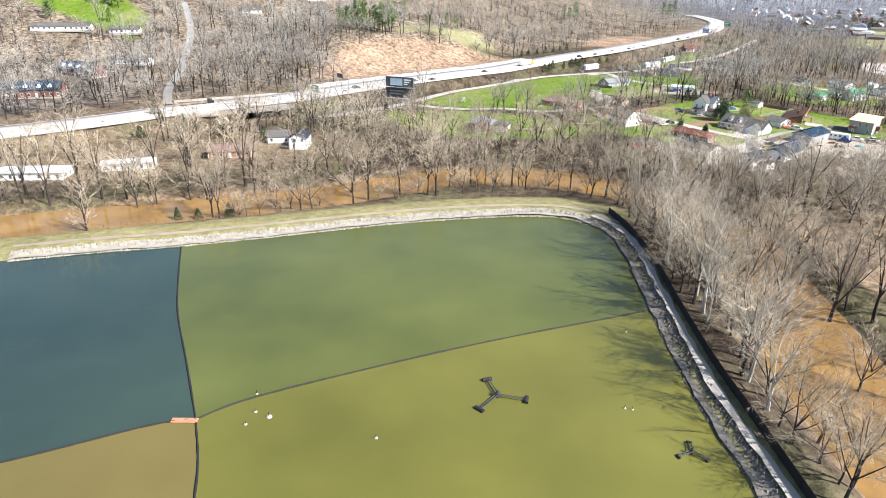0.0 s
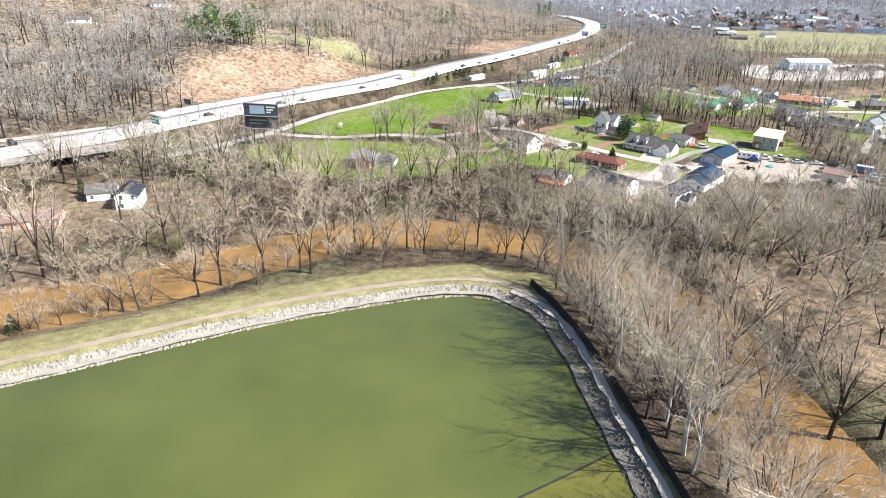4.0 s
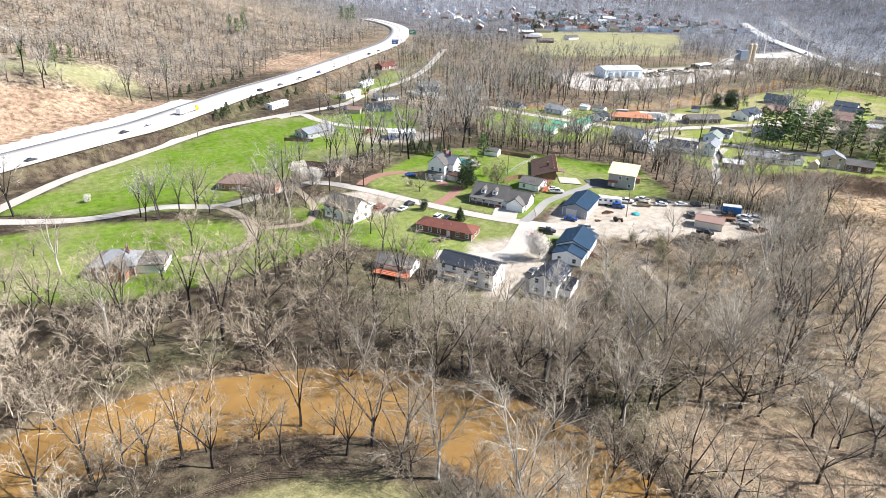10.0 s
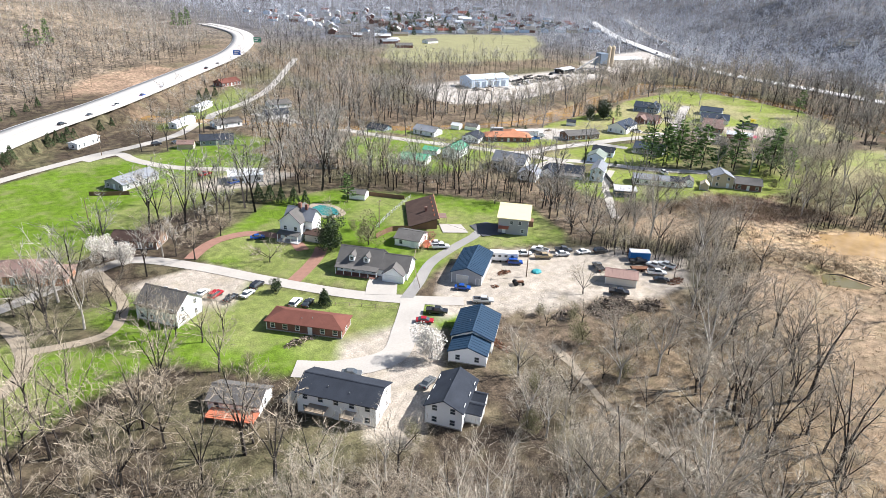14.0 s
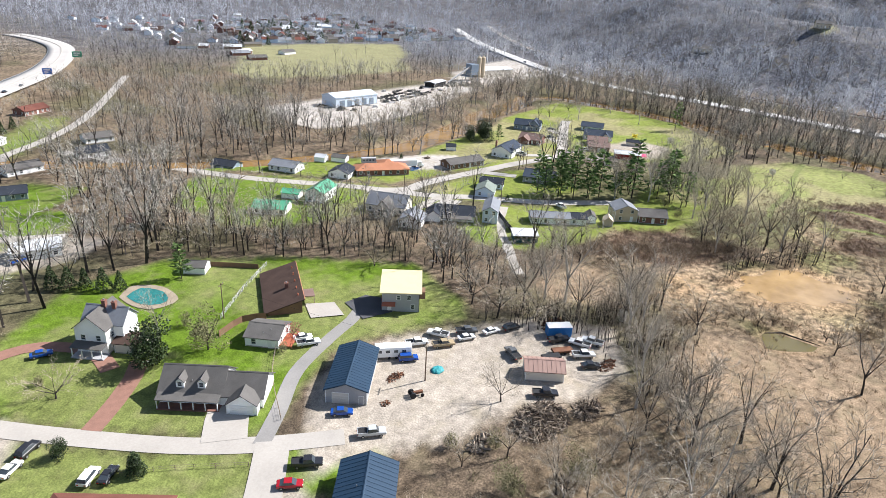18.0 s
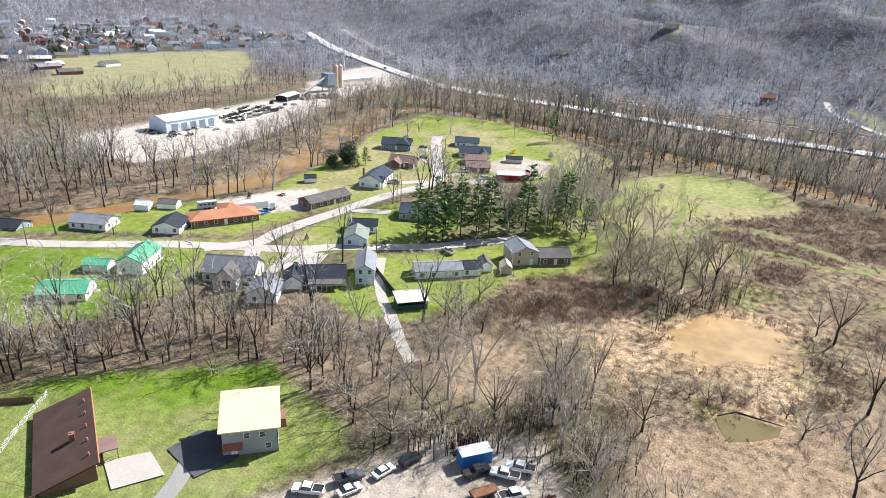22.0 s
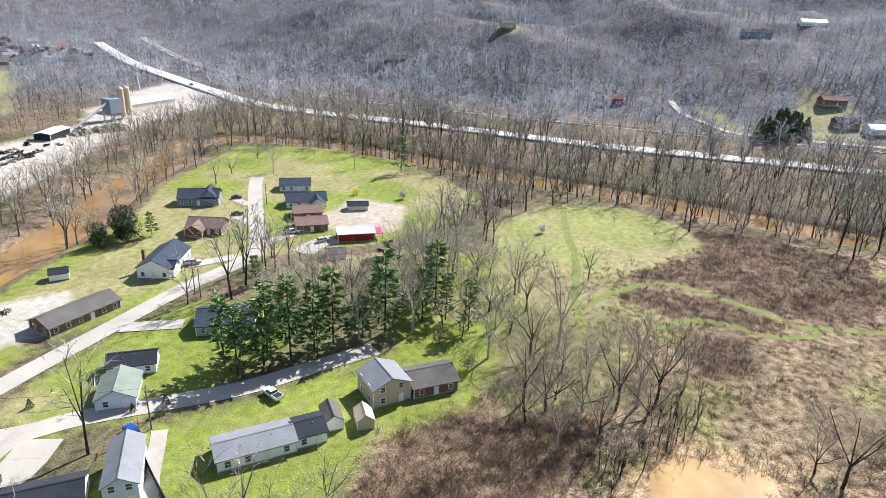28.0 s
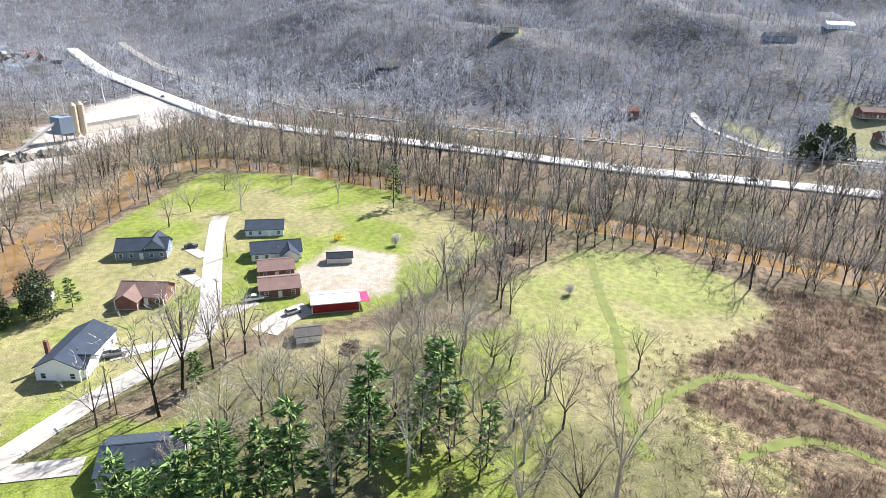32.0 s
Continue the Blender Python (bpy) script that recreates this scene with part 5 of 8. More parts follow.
# second row along the valley road
house(247.1, 452.8, -68, 11, 7.5, "bluegrey", "roof_dark", "dark grey house with a charcoal roof", eave=2.6, rise=1.7)
house(262.5, 429.9, -69, 12.9, 8.6, "white", "roof_light", "white bungalow with a grey roof", eave=2.6, rise=1.8)
house(274.5, 406.5, -64, 9.0, 10.0, "white", "roof_dark", "white bungalow with a dark roof", eave=2.6, rise=1.8, along="y")
h, w = house(290.5, 398.0, -36, 23.5, 9.0, "brick", "roof_orange", "brick ranch house with a bright orange shingle roof", eave=2.7, rise=2.0, kind="hip")
block(h, 8, 10, 2.7, 0, M["brick"], "x", False, 4, 7, "wing_wall")
hip_roof(h, 8, 12, 2.7, 1.9, M["roof_orange"], name="wing_roof", dx=4, dy=6)
house(327.6, 380.0, -17, 19.5, 8.5, "brownwood", "roof_grey", "long low brown ranch house with a dark grey roof", eave=2.6, rise=1.7)
house(300.1, 347.0, -62, 7.6, 9.5, "lightblue", "roof_sage", "pale blue bungalow with a grey-green roof", eave=2.6, rise=2.0, along="y")
house(310.5, 351.0, -62, 10.0, 6.4, "lightblue", "roof_dark", "pale blue house wing with a charcoal roof", eave=2.7, rise=1.6)
h, w = house(257.0, 362.0, -66, 15, 9.5, "offwhite", "roof_light", "white gabled house with tall windows and a grey roof", eave=3.2, rise=3.4)
block(h, 6.4, 6.0, 3.2, 3.2, M["offwhite"], "y", True, 0.5, -6.5, "gable_front")
gable_roof(h, 6.4, 6.4, 3.2, 3.2, M["roof_grey"], "y", over=0.35, dx=0.5, dy=-6.2, name="gable_roof")
for dx in (-1.2, 0, 1.2):
    add_window(h, 0.5 + dx, -9.5, 2.0, 0, 1.0, 2.2)
house(251.5, 345.5, -62, 8, 9, "white", "roof_light", "white garage with a grey gable roof", eave=3.0, rise=2.2, along="y", category="garage", name="garage")
h, w = house(268.5, 338.4, -56, 13.5, 9.0, "white", "roof_dark", "long white house with a charcoal roof and glazed porch", eave=2.7, rise=2.2)
block(h, 5.2, 8.0, 2.6, 1.8, M["white"], "y", True, -8.2, -2.5, "wing_wall")
gable_roof(h, 5.2, 8.0, 2.6, 1.8, M["roof_dark"], "y", dx=-8.2, dy=-2.5, name="wing_roof")
bm = bmesh.new()
prism(bm, [(-7.6, 2.1), (-4.5, 2.6), (-4.5, 2.75), (-7.6, 2.25)], "x", -4.5, 6)
part("porch_roof", bm, M["roof_grey"], h)
for k in range(8):
    bm = bmesh.new()
    box(bm, -4.3 + 1.45 * k - 0.06, -4.3 + 1.45 * k + 0.06, -7.5, -7.38, -0.3, 2.2)
    part("porch_post", bm, M["trim"], h)
house(277.8, 329.0, -60, 5.4, 12.5, "lightblue", "roof_light", "narrow two-storey pale blue house with a grey roof", eave=4.8, rise=1.6, along="y", storeys=2)
house(291.0, 311.3, -52, 14.5, 7.2, "white", "roof_light", "white manufactured home with a light grey roof", eave=2.7, rise=1.2)
house(297.6, 303.2, -52, 6.0, 6.4, "white", "roof_dark", "white end building with a dark grey roof", eave=2.7, rise=1.2)
h = thing("carport", 268.4, 308.3, -48, "dark teal carport with a white metal roof", "carport")
HOUSES.append((268.4, 308.3, 6))
bm = bmesh.new()
box(bm, -4.2, 4.2, 2.7, 2.8, 0, 2.6)
box(bm, -4.2, -4.1, -2.8, 2.8, 0, 2.6)
box(bm, 4.1, 4.2, -2.8, 2.8, 0, 2.6)
box(bm, -4.2, 4.2, -2.85, -2.75, 0, 1.5)
part("wall", bm, M["teal"], h)
bm = bmesh.new()
prism(bm, [(-3.4, 2.6), (3.4, 3.0), (3.4, 3.12), (-3.4, 2.72)], "x", -4.6, 4.6)
r = part("roof", bm, M["roof_white"], h)
for k in range(11):
    bm = bmesh.new()
    prism(bm, [(-3.4, 2.72), (3.4, 3.12), (3.4, 3.2), (-3.4, 2.8)], "x", -4.55 + 0.9 * k, -4.48 + 0.9 * k)
    part("seam", bm, M["roof_white"], r)
house(303.0, 300.2, -57, 3.6, 6.0, "white", "roof_grey", "narrow white garden shed with a grey roof", eave=2.4, rise=1.2, along="y", windows=False, category="shed", name="garden_shed", nvents=0, over=0.2)
house(304.4, 293.6, -62, 3.4, 4.6, "tan", "tan", "tan wooden garden shed", eave=2.2, rise=1.3, along="y", windows=False, category="shed", name="garden_shed", nvents=0, over=0.2)
house(315.4, 292.6, -49, 8.7, 8.6, "tan", "roof_light", "tan two-storey house with a grey roof over brick", eave=4.6, rise=1.9, along="y", storeys=2)
house(321.5, 283.6, -56, 10.5, 8.6, "brick", "roof_grey", "low brick house wing with a grey roof", eave=2.7, rise=1.8)
# loop road
h, w = house(363.0, 377.6, -78, 9.6, 17.5, "white", "roof_blue", "white house with a blue-black gable roof and porch", eave=3.6, rise=2.4, along="y", chim=(-4.9, -3))
block(h, 5, 5, 3.0, 1.6, M["white"], "x", True, 3, -5.0, "wing_wall")
gable_roof(h, 5, 5, 3.0, 1.6, M["roof_blue"], "x", dx=3, dy=-5, name="wing_roof")
h, w = house(396.5, 382.5, -78, 12.5, 9.0, "brick", "roof_mauve", "brick house with a mauve-brown cross-gabled roof", eave=2.7, rise=2.4)
block(h, 6, 6, 2.7, 1.9, M["brick"], "y", True, -2.6, -4.5, "wing_wall")
gable_roof(h, 6, 7, 2.7, 1.9, M["roof_mauve"], "y", dx=-2.6, dy=-4.5, name="wing_roof")
h, w = house(424.9, 402.6, -68, 15.5, 9.2, "bluegrey", "roof_blue", "blue-grey house with a blue-black gable roof", eave=3.2, rise=2.6)
block(h, 5.5, 9, 4.0, 2.4, M["bluegrey"], "y", True, 4, 0, "wing_wall")
gable_roof(h, 5.5, 9, 4.0, 2.4, M["roof_blue"], "y", dx=4, dy=0, name="wing_roof")
h, w = house(335.0, 341.0, -68, 14, 11, "grey", "roof_blue", "dark-roofed house among pines", eave=2.7, rise=2.2)
house(455.5, 374.5, -68, 13, 9.5, "lightblue", "roof_blue", "pale blue-green house with a dark roof", eave=2.7, rise=2.0)
h, w = house(436.4, 361.6, -62, 16, 9.4, "white", "roof_blue", "house with a blue-black roof and white porch", eave=2.7, rise=2.4)
block(h, 5.5, 6, 2.7, 2.0, M["white"], "y", True, 4, -4.6, "wing_wall")
gable_roof(h, 5.5, 7, 2.7, 2.0, M["roof_blue"], "y", dx=4, dy=-4.6, name="wing_roof")
house(423.2, 355.6, -62, 10.6, 9.4, "brick", "roof_mauve", "brick house with a faded brown roof", eave=2.7, rise=1.7)
house(411.0, 349.0, -62, 11.4, 9.8, "brick", "roof_mauve", "small brick house with a faded brown roof", eave=2.7, rise=1.7)
h, w = house(405.0, 329.6, -64, 13.0, 7.4, "redpaint", "roof_white", "dark red barn with a white metal roof", eave=3.0, rise=1.0, ribs=True, windows=False, category="barn", name="barn", nvents=0)
bm = bmesh.new()
box(bm, 6.8, 9.6, -3.2, 3.0, 2.4, 2.55)
for px, py in ((9.4, -3), (9.4, 2.8)):
    tube(bm, (px, py, -0.3), (px, py, 2.5), 0.07, sides=6)
part("side_canopy", bm, M["magenta"], h)
house(436.6, 339.3, -68, 8.0, 4.6, "offwhite", "roof_dark", "low cream shed with a dark roof", eave=2.2, rise=1.0, windows=False, category="shed", name="shed", nvents=0)
house(386, 330, -62, 6, 5, "white", "roof_grey", "small white shed among trees", eave=2.3, rise=1.0, windows=False, category="shed", name="shed", nvents=0)
house(247.5, 390.0, -66, 7.4, 12.5, "white", "roof_green", "white house with a green metal roof", eave=4.2, rise=1.8, along="y", ribs=True, nvents=0)
house(224.5, 391.0, -54, 12, 9.0, "white", "roof_green", "small house with a green metal roof among trees", eave=2.5, rise=1.7, ribs=True, nvents=0)
house(240, 398.5, -62, 7, 5, "white", "roof_green", "low lean-to with a green metal roof", eave=2.4, rise=1.0, ribs=True, nvents=0, windows=False)
for x, y, yaw, L, D, wl, rf in ((290.0, 424.6, -64, 7, 5, "white", "roof_grey"), (283.5, 430.5, -64, 5, 4.5, "white", "roof_white"), (347.3, 402.1, -50, 5, 4, "white", "roof_dark"), (388, 408.5, -60, 4, 3.4, "white", "roof_grey"), (176.8, 364.3, -50, 6, 5, "white", "roof_grey")):
    house(x, y, yaw, L, D, wl, rf, "small white garden shed on a lawn", eave=2.2, rise=1.1, windows=False, category="shed", name="garden_shed", group="garden sheds", nvents=0, over=0.25)

# along the frontage road and beyond
for x, y, yaw, L in ((111, 494, 40, 15), (162, 512, 40, 18), (185, 545, 45, 18)):
    house(x, y, yaw, L, 4.4, "white", "roof_white", "long white mobile home", eave=2.8, rise=0.5, category="mobile home", name="mobile_home", group="mobile homes", nvents=0, door=True)
house(228, 612, 20, 16, 9, "brick", "roof_red", "brick house with a bright red roof", eave=2.7, rise=2.0)
house(163, 468, -20, 15, 8.5, "bluegrey", "roof_dark", "dark house with a charcoal roof", eave=2.6, rise=1.8)
house(148, 467, -30, 7, 5, "tan", "roof_mauve", "tan garage with a brown roof", eave=2.4, rise=1.2, windows=False, category="garage", name="garage")
house(180, 498, 5, 14, 8, "white", "roof_grey", "white bungalow with a grey roof", eave=2.6, rise=1.6)
house(212, 505, -8, 13, 8, "white", "roof_dark", "white bungalow with a charcoal roof", eave=2.6, rise=2.2)
house(226, 530, -8, 13, 9, "white", "roof_grey", "white bungalow with a grey roof", eave=2.6, rise=1.8)
house(186, 408, -35, 13, 8, "tan", "roof_brown", "tan house among bare trees", eave=2.6, rise=1.7)
# west of the river
house(-58, 266, 0, 7, 9, "white", "roof_dark", "white two-storey house beyond bare trees", eave=5.0, rise=2.0, along="y", storeys=2)
house(-83, 253, 9, 16, 8.5, "orangebrick", "roof_mauve", "low house with a faded red-brown roof", eave=2.7, rise=1.7)
house(-69, 275, 10, 9, 7, "white", "roof_grey", "white house with a grey roof behind trees", eave=3.0, rise=1.8)
for x, y, yaw, L, D in ((-143, 222, 5, 22, 8), (-115, 234, 16, 18, 6)):
    house(x, y, yaw, L, D, "white", "roof_white", "long white trailer home beyond the river", eave=2.8, rise=0.7, category="mobile home", name="mobile_home", group="trailers beyond the river", nvents=0)
for x, y, yaw in ((-205, 332, 15), (-202, 372, -22)):
    h, w = house(x, y, yaw, 26, 11, "brick", "roof_navy", "large brick building with a dark blue roof", eave=4.0, rise=3.4, category="building", name="brick_building")
    for dx in (-8, -3, 3, 8):
        bm = bmesh.new()
        prism(bm, [(dx - 0.9, 4.2), (dx + 0.9, 4.2), (dx + 0.9, 5.4), (dx, 6.3), (dx - 0.9, 5.4)], "y", -4.6, -1)
        part("dormer", bm, M["white"], h)
for x, y, yaw, L in ((-240, 430, 12, 34), (-205, 440, 14, 18), (-185, 400, -5, 22), (-150, 540, 10, 14), (-110, 600, 10, 14)):
    house(x, y, yaw, L, 8, "white", "roof_grey", "low white house on a wooded hillside", eave=2.7, rise=1.6, nvents=0)
# works yard and beyond
h, w = house(393, 525, -8, 34, 16, "lightblue", "lightblue", "large pale blue metal works hall", eave=6.5, rise=2.0, windows=False, category="works hall", name="works_hall", ribs=True, nvents=0)
for dx in (-12, -6, 0, 6, 12):
    add_door(w, dx, -8, 0, M["bluegrey"], 4, 4.6, "roller_door")
house(504, 540, 12, 20, 9, "black", "roof_white", "long open shed with a pale roof in a works yard", eave=3.6, rise=0.8, windows=False, category="shed", name="shed", nvents=0)
house(598, 552, -15, 42, 22, "offwhite", "roof_white", "wide pale works building", eave=6, rise=1.2, windows=False, category="works hall", name="works_hall", nvents=0)

# town across the valley and houses on the hillsides
town = random.Random(31)
roofs = ("roof_grey", "roof_white", "roof_light", "roof_grey", "roof_red", "roof_light", "roof_brown")
for i in range(150):
    x, y = town.uniform(470, 900), town.uniform(860, 1080)
    if i > 64:
        # rows along the streets beyond the field
        k, n = (i - 65) % 5, (i - 65) // 5
        x, y = 548 + 19 * n + town.uniform(-4, 4) + 16 * k, 872 - 5.6 * n + 27 * k + town.uniform(-4, 4)
    house(x, y, town.choice((-35, 55)) + town.uniform(-6, 6), town.uniform(10, 17), town.uniform(7, 9.5), town.choice(("white", "white", "offwhite", "tan", "brick", "lightblue")), town.choice(roofs), "small distant town house beyond fields", eave=town.uniform(2.8, 5), rise=2.4, windows=False, group="distant town houses", nvents=0)
for i in range(66):
    x, y = 520 + 44 * (i % 11) + town.uniform(-12, 12), 1010 + 42 * (i // 11) + town.uniform(-10, 10) - 0.12 * 44 * (i % 11)
    house(x, y, town.choice((-35, 55)) + town.uniform(-6, 6), town.uniform(10, 20), town.uniform(7, 11), town.choice(("white", "white", "offwhite", "tan", "brick", "lightblue")), town.choice(roofs), "small distant town house beyond fields", eave=town.uniform(2.8, 5), rise=2.4, windows=False, group="distant town houses", nvents=0)
for i in range(9):
    x, y = town.uniform(470, 545), town.uniform(850, 872) - 12 * (i % 3)
    if i < 4:
        x, y = ((494, 786), (484, 778), (532, 764), (478, 742))[i]
    house(x, y, town.uniform(-60, 20), town.uniform(12, 20), town.uniform(8, 11), town.choice(("white", "brick", "tan")), town.choice(roofs), "distant farm or house at a field's edge", eave=2.8, rise=2.0, windows=False, group="houses at the far field", nvents=0)
for x, y, yaw, L, wl, rf in ((813, 426, -60, 18, "tan", "roof_grey"), (877, 94, -80, 26, "bluegrey", "roof_dark"), (734, 66, -80, 18, "brick", "roof_mauve"), (730, 226, -75, 14, "brick", "roof_red"), (915, 36, -80, 24, "white", "roof_white"), (700, 66, -80, 16, "brick", "roof_dark"), (690, 50, -80, 12, "white", "roof_white"), (854, 326, -70, 14, "tan", "roof_grey")):
    house(x, y, yaw, L, 10, wl, rf, "house among bare woods on a hillside", eave=4, rise=2.5, group="hillside houses", nvents=0)


# ---- woods: bare trees wherever the land is not kept open ----
rng = random.Random(7)
HI = [bare_tree(100 + i, tall=t, majors=m, forks=6, shoots=6, twigs=10, w=0.017, spread=sp, trunk=tr) for i, (t, m, sp, tr) in enumerate(((21, 4, 0.85, 0.28), (18, 5, 1.1, 0.2), (24, 4, 0.6, 0.34), (17, 5, 1.25, 0.16), (22, 5, 0.75, 0.3), (15, 4, 0.9, 0.22)))]
MID = [bare_tree(200 + i, tall=t, majors=m, forks=5, shoots=4, twigs=8, spread=sp, trunk=tr, sides=(4, 3, 3), segs=(2, 2, 1), w=0.031, thin=True) for i, (t, m, sp, tr) in enumerate(((20, 4, 0.8, 0.28), (17, 5, 1.1, 0.2), (23, 4, 0.6, 0.33), (14, 4, 1.0, 0.16), (19, 4, 0.9, 0.26), (11, 4, 0.9, 0.14)))]
LOW = [bare_tree(250 + i, tall=t, majors=4, forks=5, shoots=3, twigs=5, spread=sp, trunk=tr, sides=(3, 3, 3), segs=(1, 1, 1), w=0.055, thin=True) for i, (t, sp, tr) in enumerate(((21, 0.55, 0.36), (18, 0.75, 0.28), (23, 0.42, 0.4), (14, 0.7, 0.2)))]
FAR = [far_tree(300 + i, tall=t, twigs=32, w=0.075) for i, t in enumerate((17, 19, 14, 18))]
LAST = [far_tree(320 + i, tall=t, limbs=4, twigs=14, w=0.2) for i, t in enumerate((18, 20, 16))]


KEEP_CLEAR = [(252, 278, 13), (262, 220, 9), (295, 226, 24), (264, 232, 16), (300, 203, 12), (280, 215, 16), (184, 253, 10), (195, 247, 7), (173, 263, 9), (118, 240, 8), (121, 233, 9), (116, 226, 7), (100, 250, 9), (112, 238, 6), (132, 252, 8), (205, 250, 8), (216, 254, 8), (152, 252, 5), (191, 302, 9), (206, 296, 7), (152, 289, 6), (246, 350, 12), (256, 329, 11), (263, 325, 9), (243, 362, 9), (250, 320, 7), (113, 232, 6), (121, 232, 5), (133, 245, 6), (153, 239, 4), (150, 229, 4), (149.5, 221, 4), (149.5, 213, 3.5), (178, 248, 7), (166, 248, 5), (186, 243, 5)]


def openness(x, y):
    """1 where trees cannot stand: lawns, lots, water, roads, houses."""
    z = zones(x, y)
    o = np.maximum.reduce([z["lawn"], z["lot"], z["meadow"], z["hay"] * 0.99, z["dike"], z["field"] * 0.97, z["soil"] * 0.97, z["bramble"] * 0.96, z["scrub"] * 0.985, z["straw"] * np.where(x < 0, 0.6, 0.12)])
    p = area(x, y, POND)
    o = np.maximum(o, np.where((x > 49) & (y < 190), p > -7, p > -20))
    d1, d2 = line_dist(x, y, RIVER)[0], line_dist(x, y, CREEK)[0]
    o = np.maximum(o, (d1 < 8) * np.where((x > 62) & (y < 188), 0.5, 0.96))
    o = np.maximum(o, d2 < np.where(x < 320, 3.5, 7.5))
    o = np.maximum(o, line_dist(x, y, HIGHWAY)[0] < 22)
    o = np.maximum(o, line_dist(x, y, EASTROAD)[0] < 13)
    o = np.maximum(o, line_dist(x, y, RAIL)[0] < 8)
    for pts, half in ROADS:
        o = np.maximum(o, line_dist(x, y, pts)[0] < half + 2.0)
    for hx, hy, hr in HOUSES:
        o = np.maximum(o, np.hypot(x - hx, y - hy) < hr + np.where(y < 300, 4.0, 0.5))
    for hx, hy, hr in KEEP_CLEAR:
        o = np.maximum(o, np.hypot(x - hx, y - hy) < hr)
    # strip between the highway and the road beside it
    o = np.maximum(o, inside(x, y, [(-60, 345), (-20, 362), (8, 394), (68, 448), (121, 472), (160, 500), (140, 530), (85, 480), (37, 434), (-30, 385)]))
    return o


def scatter(x0, x1, y0, y1, step, keep=1.0, jitter=0.48, small=0.75, big=1.2):
    gx, gy = np.meshgrid(np.arange(x0, x1, step), np.arange(y0, y1, step))
    rs = np.random.RandomState(int(abs(x0 * 3 + y0)) + 5)
    x = gx.ravel() + rs.uniform(-jitter, jitter, gx.size) * step
    y = gy.ravel() + rs.uniform(-jitter, jitter, gx.size) * step
    ok = (rs.rand(gx.size) > openness(x, y)) & (rs.rand(gx.size) < keep)
    thin = (np.hypot(x - 200, y - 300) > 400) * 0.75 * ease(fbm(x, y, 34, 3, 91), 0.52, 0.66)
    ok &= rs.rand(gx.size) > thin
    s = rs.uniform(small, big, gx.size) * (0.8 + 0.4 * fbm(x, y, 40, 2, 77))
    return np.stack([x[ok], y[ok], s[ok]], 1)


def in_view(p):
    """Land that the flight overlooks: ahead and to the right of its path."""
    x, y = p[:, 0], p[:, 1]
    return (y > 70 + 0.0 * x) & (y > 135 - 0.9 * (x - 60) * (x < 60) * 0) & ((x < 130) | (y > 95 + (x - 130) * 0.05))


near = scatter(-150, 330, 75, 300, 8.0)
near = np.concatenate([near[in_view(near)], scatter(62, 110, 80, 246, 11), scatter(100, 212, 168, 262, 9.5)])
# younger trees beside the houses and the yard
young = inside(near[:, 0], near[:, 1], [(92, 236), (98, 216), (130, 208), (165, 218), (198, 230), (188, 252), (160, 252), (140, 248), (112, 242)])
near[young, 2] *= 0.62
rest = scatter(-230, 330, 300, 520, 8.8)
rest = np.concatenate([rest, scatter(330, 600, 60, 520, 8.8), scatter(-230, -150, 150, 300, 8)])
# single trees with their own trunk and crown, nearest to the flight's line
hi_silver = [split_meshes("bare_tree", a, (M["paleBark"] if i in (2, 4) else M["bark"], M["silver"])) for i, a in enumerate(HI)]
hi_mesh = [split_meshes("bare_tree", a, (M["paleBark"] if i == 2 else M["bark"], M["twig"])) for i, a in enumerate(HI)]
line = [(66, 80), (66, 195), (70, 215), (95, 225), (130, 220), (165, 230), (215, 262), (245, 285), (300, 270)]
d = line_dist(near[:, 0], near[:, 1], line)[0]
order = np.argsort(d + np.random.RandomState(2).uniform(0, 26, len(d)))
chosen, left = near[order[:150]], near[order[150:]]
bank = [(58.0 + 5 * rng.random(), 74 + 4.2 * i, rng.uniform(0.8, 1.15)) for i in range(28)]
chosen = np.concatenate([chosen, np.array(bank)])
for x, y, s in chosen:
    k = rng.randrange(len(HI))
    tree_thing("bare_tree", (hi_silver if (x > 128 or (k == 2) or rng.random() < 0.2) else hi_mesh)[k], x, y, rng.uniform(0, 360), s, "pale-barked bare tree on a wooded bank" if k == 2 else "grey leafless tree in a riverside wood", group="bare trees of the valley wood")
bankside = []
for off in (-13, -11, 11, 13.5):
    for p in resample(RIVER[2:14], 9.0):
        if rng.random() < 0.72:
            t = rng.uniform(-3, 3)
            q = (p.x + off * 0.75 + t, p.y + (off if p.x < 60 else off * 0.3) * (1 if p.x < 60 else 0.2) + rng.uniform(-3, 3))
            bankside.append((*q, rng.uniform(0.45, 0.85)))
bp = np.array(bankside)
keep = (line_dist(bp[:, 0], bp[:, 1], RIVER)[0] > 7.5) & (area(bp[:, 0], bp[:, 1], POND) < -np.where(bp[:, 0] > 49, 7.5, 19))
stuff("river_trees", MID, bp[keep].tolist(), (M["bark"], M["twig"]), "dark crooked bare trees along the river's edge", "trees", rng)
creekside = []
for off in (-10, 8, 12):
    for p, q in zip(resample(CREEK[8:], 4.4), resample(CREEK[8:], 4.4)[1:]):
        n = Vector((-(q - p).y, (q - p).x)).normalized()
        if p.x > 440 and rng.random() < 0.8:
            creekside.append((p.x + n.x * off + rng.uniform(-2, 2), p.y + n.y * off + rng.uniform(-2, 2), rng.uniform(0.5, 0.85)))
cp = np.array(creekside)
keep = (line_dist(cp[:, 0], cp[:, 1], EASTROAD)[0] > 10) & (line_dist(cp[:, 0], cp[:, 1], CREEK)[0] > 6.5)
